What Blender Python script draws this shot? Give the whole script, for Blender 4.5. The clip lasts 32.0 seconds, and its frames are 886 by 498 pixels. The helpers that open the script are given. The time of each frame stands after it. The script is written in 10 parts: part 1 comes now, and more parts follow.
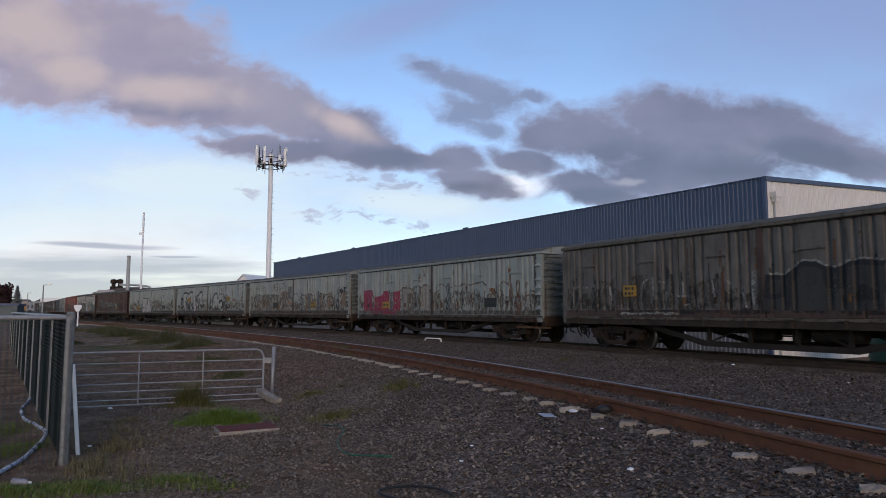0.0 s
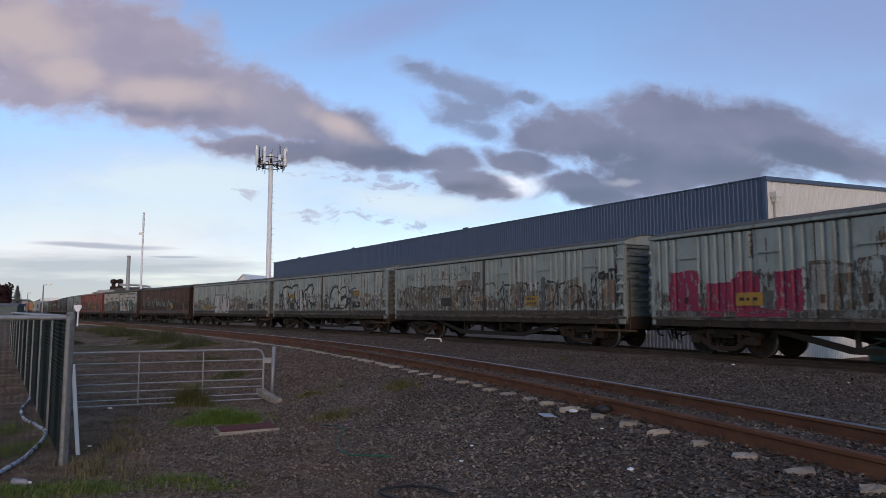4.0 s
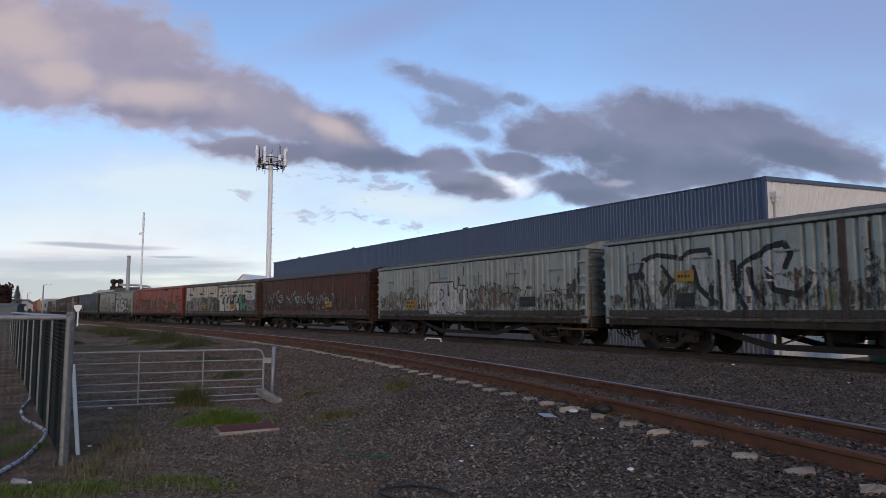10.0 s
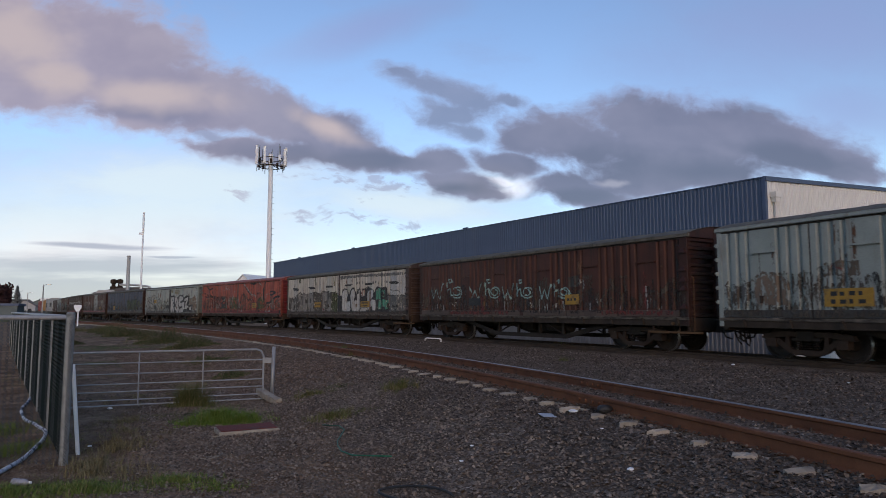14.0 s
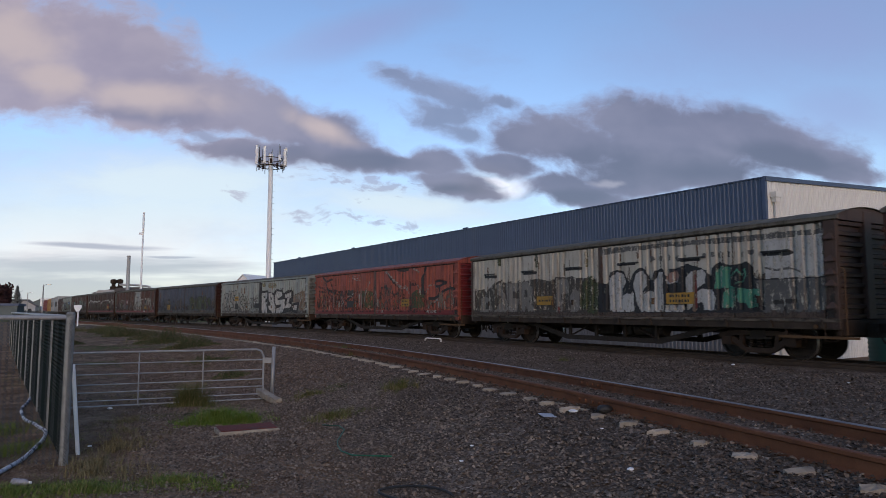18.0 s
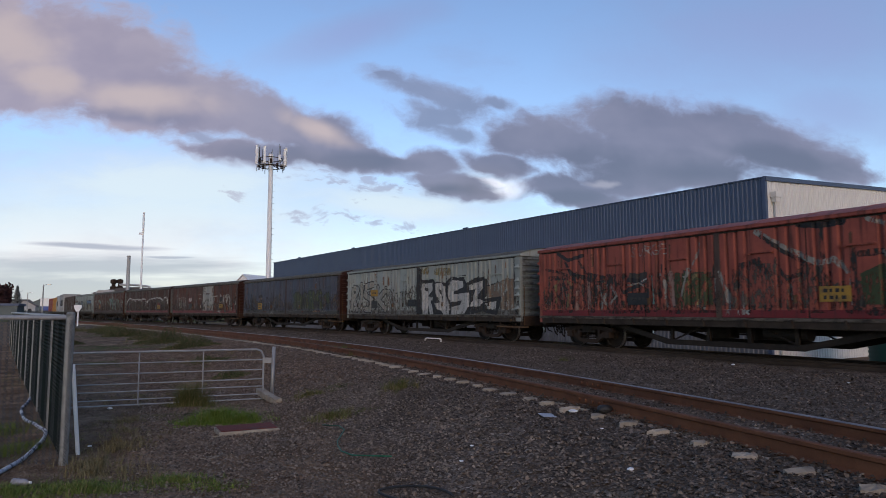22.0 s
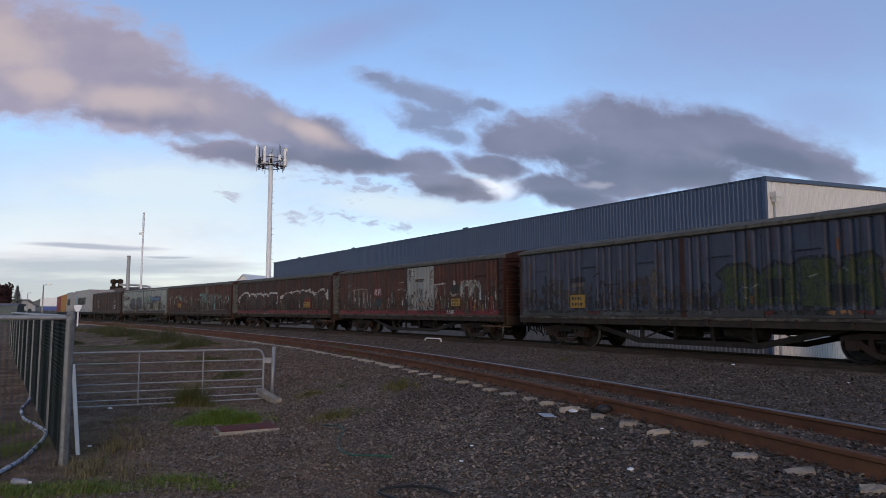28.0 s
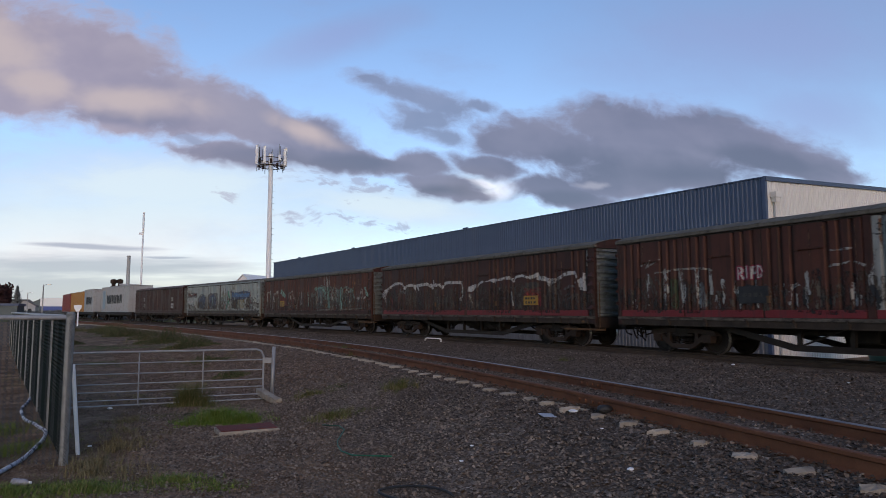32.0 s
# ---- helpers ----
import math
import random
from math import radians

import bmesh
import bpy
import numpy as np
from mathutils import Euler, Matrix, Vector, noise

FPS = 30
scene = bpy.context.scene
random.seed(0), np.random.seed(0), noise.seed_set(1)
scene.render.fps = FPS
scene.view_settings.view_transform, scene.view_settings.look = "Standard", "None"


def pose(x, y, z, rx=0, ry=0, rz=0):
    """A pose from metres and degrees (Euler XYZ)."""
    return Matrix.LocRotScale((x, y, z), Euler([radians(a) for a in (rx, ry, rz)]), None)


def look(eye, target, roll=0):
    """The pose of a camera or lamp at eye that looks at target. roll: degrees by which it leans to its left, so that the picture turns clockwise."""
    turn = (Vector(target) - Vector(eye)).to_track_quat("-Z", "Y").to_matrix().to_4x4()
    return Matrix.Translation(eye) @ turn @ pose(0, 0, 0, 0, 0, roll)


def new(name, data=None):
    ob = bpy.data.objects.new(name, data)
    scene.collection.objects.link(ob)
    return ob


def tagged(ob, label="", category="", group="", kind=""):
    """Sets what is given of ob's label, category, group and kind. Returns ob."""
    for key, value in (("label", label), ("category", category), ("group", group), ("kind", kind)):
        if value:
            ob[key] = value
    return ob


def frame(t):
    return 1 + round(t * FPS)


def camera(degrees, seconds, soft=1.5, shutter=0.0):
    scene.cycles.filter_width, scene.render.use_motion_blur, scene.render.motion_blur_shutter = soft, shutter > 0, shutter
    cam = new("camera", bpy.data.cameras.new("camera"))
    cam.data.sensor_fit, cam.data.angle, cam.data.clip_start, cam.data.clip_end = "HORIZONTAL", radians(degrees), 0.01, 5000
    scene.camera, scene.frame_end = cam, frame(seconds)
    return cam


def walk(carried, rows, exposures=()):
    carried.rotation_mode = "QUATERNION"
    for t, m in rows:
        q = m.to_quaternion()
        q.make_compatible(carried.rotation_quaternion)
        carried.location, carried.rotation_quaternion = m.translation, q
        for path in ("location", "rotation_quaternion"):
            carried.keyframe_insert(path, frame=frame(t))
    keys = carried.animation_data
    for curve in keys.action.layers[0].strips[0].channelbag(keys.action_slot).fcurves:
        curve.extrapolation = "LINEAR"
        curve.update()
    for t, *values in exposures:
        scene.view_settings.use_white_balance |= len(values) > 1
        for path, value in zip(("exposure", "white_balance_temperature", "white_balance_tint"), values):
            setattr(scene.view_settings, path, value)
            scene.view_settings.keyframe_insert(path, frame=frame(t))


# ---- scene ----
# ------------------------------------------------------------------ camera
CLIP = 32.0
EYE = 1.135
cam = camera(67.0, CLIP, soft=0.9, shutter=0.25)
walk(cam, [(0.0, pose(0, 0, EYE, 95.2625, 0, 0)), (CLIP, pose(0, 0, EYE, 95.2625, 0, 0))],
     exposures=[(0.0, 0.26, 6470, 18), (CLIP, 0.26, 6470, 18)])

# ------------------------------------------------------------------ light
SUN_AZ, SUN_EL = 172.0, 17.0        # behind the camera, low
world = bpy.data.worlds.new("dusk_sky")
scene.world = world
world.use_nodes = True
wn, wl = world.node_tree.nodes, world.node_tree.links
sky = wn.new("ShaderNodeTexSky")
sky.sky_type = "NISHITA"
sky.sun_disc = False
sky.sun_elevation = radians(SUN_EL)
sky.sun_rotation = radians(SUN_AZ)
sky.air_density, sky.dust_density, sky.ozone_density = 1.0, 0.2, 2.5
wn["Background"].inputs["Strength"].default_value = 0.15
wl.new(sky.outputs["Color"], wn["Background"].inputs["Color"])

sun = new("sun", bpy.data.lights.new("sun", "SUN"))
sun.data.energy = 1.0
sun.data.angle = radians(30)
sun.data.color = (1.0, 0.72, 0.5)
sa, se = radians(SUN_AZ), radians(SUN_EL)
sun.matrix_world = look((0, 0, 0), (-math.sin(sa) * math.cos(se), -math.cos(sa) * math.cos(se), -math.sin(se)))
# ------------------------------------------------------------------ materials
MATS = {}


def surface(name, a, b, scale=6.0, rough=0.6, metal=0.0, bump=0.15, grain=60.0, stretch=(1, 1, 1), dirt=None, dirt_amount=0.45, dirt_scale=1.2,
            dirt_stretch=(1, 1, 1), vary=0.0, holes=0.0, hole_scale=13.0):
    """A painted, stony or rusty surface: two tones, fine grain, stains of a third colour, bump; holes lets the ground show through worn paint."""
    if name in MATS:
        return MATS[name]
    m = bpy.data.materials.new(name)
    m.use_nodes = True
    n, l = m.node_tree.nodes, m.node_tree.links
    p = n["Principled BSDF"]
    tc = n.new("ShaderNodeTexCoord")

    def mapped(st):
        mp = n.new("ShaderNodeMapping")
        mp.inputs["Scale"].default_value = st
        l.new(tc.outputs["Object"], mp.inputs["Vector"])
        return mp.outputs["Vector"]

    def noise_tex(vec, sc, detail=5.0, rg=0.6):
        t = n.new("ShaderNodeTexNoise")
        t.inputs["Scale"].default_value, t.inputs["Detail"].default_value, t.inputs["Roughness"].default_value = sc, detail, rg
        l.new(vec, t.inputs["Vector"])
        return t.outputs["Fac"]

    def ramp(fac, lo, hi):
        r = n.new("ShaderNodeMapRange")
        r.inputs["From Min"].default_value, r.inputs["From Max"].default_value = lo, hi
        l.new(fac, r.inputs["Value"])
        return r.outputs["Result"]

    def mix(fac, c1, c2, mode="MIX"):
        x = n.new("ShaderNodeMix")
        x.data_type, x.blend_type = "RGBA", mode
        if isinstance(fac, float):
            x.inputs[0].default_value = fac
        else:
            l.new(fac, x.inputs[0])
        for i, c in ((6, c1), (7, c2)):
            if isinstance(c, tuple):
                x.inputs[i].default_value = (*c, 1)
            else:
                l.new(c, x.inputs[i])
        return x.outputs[2]

    vec = mapped(stretch)
    col = mix(ramp(noise_tex(vec, scale), 0.3, 0.7), a, b)
    fine = noise_tex(vec, grain, 3.0)
    g = n.new("ShaderNodeMapRange")
    g.inputs["To Min"].default_value, g.inputs["To Max"].default_value = 0.75, 1.2
    l.new(fine, g.inputs["Value"])
    comb = n.new("ShaderNodeCombineColor")
    for i in range(3):
        l.new(g.outputs["Result"], comb.inputs[i])
    col = mix(1.0, col, comb.outputs[0], "MULTIPLY")
    if dirt:
        dv = mapped(dirt_stretch)
        d = noise_tex(dv, dirt_scale, 8.0, 0.68)
        col = mix(ramp(d, 0.72 - dirt_amount * 0.4, 0.86 - dirt_amount * 0.3), col, dirt)
    if vary:
        oi = n.new("ShaderNodeObjectInfo")
        hs = n.new("ShaderNodeHueSaturation")
        v = n.new("ShaderNodeMapRange")
        v.inputs["To Min"].default_value, v.inputs["To Max"].default_value = 1 - vary, 1 + vary
        l.new(oi.outputs["Random"], v.inputs["Value"])
        l.new(v.outputs["Result"], hs.inputs["Value"])
        l.new(col, hs.inputs["Color"])
        col = hs.outputs["Color"]
    l.new(col, p.inputs["Base Color"])
    rr = n.new("ShaderNodeMapRange")
    rr.inputs["To Min"].default_value, rr.inputs["To Max"].default_value = max(0.05, rough - 0.12), min(1, rough + 0.12)
    l.new(fine, rr.inputs["Value"])
    l.new(rr.outputs["Result"], p.inputs["Roughness"])
    p.inputs["Metallic"].default_value = metal
    p.inputs["Specular IOR Level"].default_value = 0.25
    if bump:
        bp = n.new("ShaderNodeBump")
        bp.inputs["Strength"].default_value, bp.inputs["Distance"].default_value = bump, 0.01
        l.new(fine, bp.inputs["Height"])
        l.new(bp.outputs["Normal"], p.inputs["Normal"])
    if holes:
        h = noise_tex(mapped((1, 1, 0.3)), hole_scale, 9.0, 0.75)
        l.new(ramp(h, 0.30 + holes * 0.3, 0.37 + holes * 0.3), p.inputs["Alpha"])
    MATS[name] = m
    return m


def wagon_paint(name, a, b, dirt, amount=0.5, rough=0.55):
    m = surface(name, a, b, 1.6, rough, 0.0, 0.2, 45.0, (1, 1, 1), dirt, amount + 0.04, 1.7, (4.0, 1, 0.28))
    m.node_tree.nodes["Principled BSDF"].inputs["Specular IOR Level"].default_value = 0.16
    return m


STEEL_DARK = surface("grimy_steel", (0.016, 0.012, 0.0095), (0.032, 0.024, 0.018), 4, 0.75, 0.2, 0.3, dirt=(0.045, 0.027, 0.016), dirt_amount=0.3)
STEEL_BROWN = surface("rusty_steel", (0.026, 0.017, 0.012), (0.046, 0.029, 0.02), 5, 0.8, 0.2, 0.3, dirt=(0.03, 0.025, 0.02))
TREAD = surface("polished_tread", (0.35, 0.34, 0.33), (0.5, 0.48, 0.46), 5, 0.3, 0.9, 0.05)
RUST = surface("rail_rust", (0.095, 0.038, 0.02), (0.165, 0.068, 0.034), 3, 0.85, 0.1, 0.4, dirt=(0.045, 0.026, 0.018), dirt_scale=0.8)
RUST_DARK = surface("dark_rail_rust", (0.042, 0.029, 0.021), (0.07, 0.047, 0.034), 3, 0.85, 0.1, 0.4)
RAIL_TOP = surface("rail_running_top", (0.2, 0.17, 0.16), (0.32, 0.29, 0.28), 2, 0.42, 0.7, 0.1, dirt=(0.12, 0.06, 0.04), dirt_amount=0.5, dirt_scale=0.5)
CONCRETE = surface("weathered_concrete", (0.2, 0.175, 0.14), (0.31, 0.275, 0.225), 5, 0.9, 0, 0.6, dirt=(0.12, 0.1, 0.085), dirt_scale=3, vary=0.2)
GALV = surface("galvanised_steel", (0.21, 0.213, 0.22), (0.29, 0.295, 0.3), 8, 0.5, 0.4, 0.05, dirt=(0.22, 0.21, 0.2), dirt_amount=0.3)
WHITE = surface("white_paint", (0.68, 0.68, 0.68), (0.76, 0.76, 0.75), 3, 0.55, 0, 0.05, dirt=(0.45, 0.44, 0.42), dirt_amount=0.3)
SILLPAINT = surface("dirty_sill", (0.019, 0.014, 0.0105), (0.042, 0.03, 0.021), 2.5, 0.85, 0.0, 0.3, 50, (1, 1, 1), (0.075, 0.052, 0.036), 0.35, 3.0, (2, 1, 1))
STEP = surface("dull_orange_step", (0.065, 0.033, 0.014), (0.1, 0.052, 0.02), 5, 0.7, 0, 0.1, dirt=(0.06, 0.04, 0.025), dirt_amount=0.5, dirt_scale=4)
YELLOW = surface("yellow_enamel", (0.25, 0.14, 0.022), (0.33, 0.19, 0.032), 5, 0.7, 0, 0.05, dirt=(0.13, 0.085, 0.04), dirt_amount=0.55, dirt_scale=5)
BLACK = surface("black_paint", (0.014, 0.014, 0.015), (0.026, 0.026, 0.027), 6, 0.6)
# ------------------------------------------------------------------ mesh helpers
def finish(bm, name, material, smooth=False):
    me = bpy.data.meshes.new(name)
    bmesh.ops.recalc_face_normals(bm, faces=bm.faces)
    bm.to_mesh(me)
    bm.free()
    for mt in material if isinstance(material, (list, tuple)) else [material]:
        me.materials.append(mt)
    if smooth:
        me.polygons.foreach_set("use_smooth", [True] * len(me.polygons))
    return me


def part(name, bm, material, parent=None, label="", smooth=False):
    """One mesh object, under a thing or a part. bm may be a bmesh or a finished mesh."""
    me = finish(bm, name, material, smooth) if isinstance(bm, bmesh.types.BMesh) else bm
    ob = new(name, me)
    if not isinstance(bm, bmesh.types.BMesh) and material is not None and me.materials and me.materials[0] != material:
        ob.material_slots[0].link = "OBJECT"
        ob.material_slots[0].material = material
    if parent is not None:
        ob.parent = parent
    if label:
        ob["label"] = label
    return ob


def thing(name, label, category, m=None, group="", kind=""):
    ob = new(name)
    ob.empty_display_size = 0.2
    if m is not None:
        ob.matrix_basis = m
    return tagged(ob, label, category, group, kind)


def box(bm, x0, x1, y0, y1, z0, z1, m=None, bevel=0.0):
    c = [(x0, y0, z0), (x1, y0, z0), (x1, y1, z0), (x0, y1, z0), (x0, y0, z1), (x1, y0, z1), (x1, y1, z1), (x0, y1, z1)]
    v = [bm.verts.new(m @ Vector(p) if m is not None else p) for p in c]
    f = [bm.faces.new([v[i] for i in q]) for q in ((3, 2, 1, 0), (4, 5, 6, 7), (0, 1, 5, 4), (1, 2, 6, 5), (2, 3, 7, 6), (3, 0, 4, 7))]
    if bevel:
        bmesh.ops.bevel(bm, geom=list({e for q in f for e in q.edges}), offset=bevel, segments=1, affect="EDGES")
    return v


def tube(bm, pts, r, seg=8, r1=None, caps=True):
    """A round tube along points; r to r1 from the first to the last."""
    pts = [Vector(p) for p in pts]
    rings = []
    up = Vector((0, 0, 1))
    for i, p in enumerate(pts):
        d = (pts[min(i + 1, len(pts) - 1)] - pts[max(i - 1, 0)]).normalized()
        a = d.cross(up if abs(d.z) < 0.95 else Vector((1, 0, 0))).normalized()
        b = d.cross(a)
        k = i / max(1, len(pts) - 1)
        rr = r + ((r1 if r1 is not None else r) - r) * k
        rings.append([bm.verts.new(p + (a * math.cos(2 * math.pi * j / seg) + b * math.sin(2 * math.pi * j / seg)) * rr) for j in range(seg)])
    for q, w in zip(rings, rings[1:]):
        for j in range(seg):
            bm.faces.new((q[j], q[(j + 1) % seg], w[(j + 1) % seg], w[j]))
    if caps:
        bm.faces.new(rings[0][::-1])
        bm.faces.new(rings[-1])


def lathe(bm, profile, axis="y", seg=24, m=None):
    """A body turned about an axis: profile of (along, radius)."""
    rings = []
    for h, r in profile:
        ring = []
        for j in range(seg):
            c, s = math.cos(2 * math.pi * j / seg) * r, math.sin(2 * math.pi * j / seg) * r
            p = Vector((c, h, s)) if axis == "y" else Vector((c, s, h)) if axis == "z" else Vector((h, c, s))
            ring.append(bm.verts.new(m @ p if m is not None else p))
        rings.append(ring)
    for q, w in zip(rings, rings[1:]):
        for j in range(seg):
            bm.faces.new((q[j], q[(j + 1) % seg], w[(j + 1) % seg], w[j]))
    bm.faces.new(rings[0][::-1])
    bm.faces.new(rings[-1])


def prism(bm, outline, y0, y1):
    """A flat outline of (x, z) pushed from y0 to y1."""
    a = [bm.verts.new((x, y0, z)) for x, z in outline]
    b = [bm.verts.new((x, y1, z)) for x, z in outline]
    bm.faces.new(a[::-1])
    bm.faces.new(b)
    for i in range(len(a)):
        j = (i + 1) % len(a)
        bm.faces.new((a[i], a[j], b[j], b[i]))


def smooth_step(a, b, x):
    k = np.clip((np.asarray(x, float) - a) / (b - a), 0, 1)
    return k * k * (3 - 2 * k)


# ------------------------------------------------------------------ the two tracks
class Line:
    """A line on the ground that bends: u metres away from its start, heading in radians to the left of straight ahead."""

    def __init__(self, y0, phi, bends, u0=-40, u1=420):
        self.u = np.arange(u0, u1, 0.1)
        h = np.full_like(self.u, phi)
        for k, a, b in bends:
            h += k * np.clip(self.u - a, min(0, u0 if a <= 0 else 0), b - a)
        self.h = h
        x = np.concatenate([[0], np.cumsum(-(np.sin(h[1:]) + np.sin(h[:-1])) / 2 * 0.1)])
        y = np.concatenate([[0], np.cumsum((np.cos(h[1:]) + np.cos(h[:-1])) / 2 * 0.1)])
        self.x = x - np.interp(0, self.u, x)
        self.y = y - np.interp(0, self.u, y) + y0

    def at(self, u, lat=0.0):
        x, y, h = (np.interp(u, self.u, q) for q in (self.x, self.y, self.h))
        return x + lat * np.cos(h), y + lat * np.sin(h), h

    def lateral(self, px, py):
        """Signed distance from the line (away from the camera is positive) and the place along it."""
        px, py = np.asarray(px, float).ravel(), np.asarray(py, float).ravel()
        s = self.u[::5]
        lx, ly, lh = self.x[::5], self.y[::5], self.h[::5]
        best = np.empty(len(px), int)
        for i in range(0, len(px), 4000):
            d = (px[i:i + 4000, None] - lx[None]) ** 2 + (py[i:i + 4000, None] - ly[None]) ** 2
            best[i:i + 4000] = d.argmin(1)
        return (px - lx[best]) * np.cos(lh[best]) + (py - ly[best]) * np.sin(lh[best]), s[best]


HALF = 1.25                                     # half a wagon's width
side_line = Line(28.147, 0.572182, [(0.00442287, 0, 28), (-0.00043267, 28, 60), (-0.00244996, 60, 110), (0.00055819, 110, 250)])
near_line = Line(14.695, 0.42639, [(0.01004, 0, 15), (0.00244, 15, 60), (-0.0012, 60, 120)])
NEAR_TOP = 0.068                                # top of the near rails; the far rails' top is 0


def ground_z(px, py):
    px, py = np.asarray(px, float), np.asarray(py, float)
    shape = px.shape
    ln, un = near_line.lateral(px, py)
    lf, _ = side_line.lateral(px, py)
    lf = lf - HALF
    y = py.ravel()
    left = -0.62 + 0.42 * smooth_step(15, 34, y)
    z = np.where(ln < 0, left + (-0.112 - left) * smooth_step(-4.4, -1.15, ln), -0.112 - 0.01 * smooth_step(1.1, 2.8, ln))
    z = z + 0.025 * smooth_step(0.72, 0.6, np.abs(ln)) - 0.02 * smooth_step(0.6, 0.8, np.abs(ln)) * smooth_step(1.6, 1.1, np.abs(ln))
    z = z + 0.008 * np.exp(-((np.abs(ln) - 0.58) / 0.2) ** 2)
    z = np.where(lf > -3.0, z + (-0.15 - z) * smooth_step(-3.0, -1.4, lf), z)
    z = np.where(lf > 1.4, -0.15 - (0.25 + 0.5 * smooth_step(90, 60, y)) * smooth_step(1.4, 4.2, lf), z)
    x = px.ravel()
    z = z + (0.022 * np.sin(1.7 * x + 0.9 * y + 1) * np.sin(1.1 * y - 0.6 * x) + 0.012 * np.sin(5.1 * x + 2) * np.sin(4.3 * y + x)) * smooth_step(0.7, 1.4, np.abs(ln)) * smooth_step(200, 60, np.hypot(x, y))
    return z.reshape(shape)
# ------------------------------------------------------------------ ground
def ground_material():
    m = bpy.data.materials.new("ballast_and_dirt")
    m.use_nodes = True
    n, l = m.node_tree.nodes, m.node_tree.links
    p = n["Principled BSDF"]
    tc = n.new("ShaderNodeTexCoord")
    at = n.new("ShaderNodeAttribute")
    at.attribute_name = "cover"

    def noise_tex(sc, detail=6.0):
        t = n.new("ShaderNodeTexNoise")
        t.inputs["Scale"].default_value, t.inputs["Detail"].default_value = sc, detail
        l.new(tc.outputs["Object"], t.inputs["Vector"])
        return t.outputs["Fac"]

    def ramp(fac, stops):
        r = n.new("ShaderNodeValToRGB")
        e = r.color_ramp.elements
        while len(e) < len(stops):
            e.new(0.5)
        for i, (q, c) in enumerate(stops):
            e[i].position, e[i].color = q, (*c, 1)
        l.new(fac, r.inputs[0])
        return r.outputs[0]

    def mix(fac, c1, c2):
        x = n.new("ShaderNodeMix")
        x.data_type = "RGBA"
        l.new(fac, x.inputs[0])
        l.new(c1, x.inputs[6])
        l.new(c2, x.inputs[7])
        return x.outputs[2]

    vo = n.new("ShaderNodeTexVoronoi")
    vo.inputs["Scale"].default_value = 36.0
    l.new(tc.outputs["Object"], vo.inputs["Vector"])
    sep = n.new("ShaderNodeSeparateColor")
    l.new(vo.outputs["Color"], sep.inputs[0])
    stones = ramp(sep.outputs[0], [(0.0, (0.0594, 0.0445, 0.03383)), (0.6, (0.1274, 0.09729, 0.07482)), (0.93, (0.1836, 0.1418, 0.1107)), (1.0, (0.2916, 0.238, 0.1947))])
    blend = n.new("ShaderNodeMath")
    blend.operation = "MULTIPLY_ADD"
    l.new(noise_tex(42.0, 4.0), blend.inputs[0])
    blend.inputs[1].default_value = 0.75
    half = n.new("ShaderNodeMath")
    half.operation = "MULTIPLY_ADD"
    l.new(noise_tex(2.6, 8.0), half.inputs[0])
    half.inputs[1].default_value, half.inputs[2].default_value = 0.9, -0.325
    l.new(half.outputs[0], blend.inputs[2])
    dirt = ramp(blend.outputs[0], [(0.25, (0.07387, 0.04641, 0.02841)), (0.48, (0.1687, 0.1119, 0.07103)), (0.62, (0.2401, 0.1642, 0.1098)), (0.8, (0.3324, 0.244, 0.1744))])
    grass = ramp(noise_tex(9.0), [(0.3, (0.05, 0.058, 0.02)), (0.6, (0.095, 0.1, 0.035)), (0.8, (0.15, 0.125, 0.06))])
    sp = n.new("ShaderNodeSeparateColor")
    l.new(at.outputs["Color"], sp.inputs[0])

    def edge(channel, amount):
        a = n.new("ShaderNodeMath")
        a.operation = "ADD"
        l.new(channel, a.inputs[0])
        b = n.new("ShaderNodeMath")
        b.operation = "MULTIPLY_ADD"
        l.new(noise_tex(2.2, 8.0), b.inputs[0])
        b.inputs[1].default_value, b.inputs[2].default_value = amount, -amount / 2
        l.new(b.outputs[0], a.inputs[1])
        r = n.new("ShaderNodeMapRange")
        r.inputs["From Min"].default_value, r.inputs["From Max"].default_value = 0.38, 0.62
        l.new(a.outputs[0], r.inputs["Value"])
        return r.outputs["Result"]

    col = mix(edge(sp.outputs[0], 0.9), dirt, stones)
    col = mix(edge(sp.outputs[1], 1.0), col, grass)
    tone = n.new("ShaderNodeMapRange")
    tone.inputs["From Min"].default_value, tone.inputs["From Max"].default_value = 0.3, 0.7
    tone.inputs["To Min"].default_value, tone.inputs["To Max"].default_value = 0.62, 1.3
    l.new(noise_tex(1.1, 9.0), tone.inputs["Value"])
    sc_ = n.new("ShaderNodeVectorMath")
    sc_.operation = "SCALE"
    l.new(col, sc_.inputs[0])
    l.new(tone.outputs["Result"], sc_.inputs["Scale"])
    col = sc_.outputs[0]
    l.new(col, p.inputs["Base Color"])
    p.inputs["Roughness"].default_value = 1.0
    p.inputs["Specular IOR Level"].default_value = 0.08
    bp = n.new("ShaderNodeBump")
    bp.inputs["Strength"].default_value, bp.inputs["Distance"].default_value = 0.6, 0.02
    bp.invert = True
    l.new(vo.outputs["Distance"], bp.inputs["Height"])
    l.new(bp.outputs["Normal"], p.inputs["Normal"])
    return m


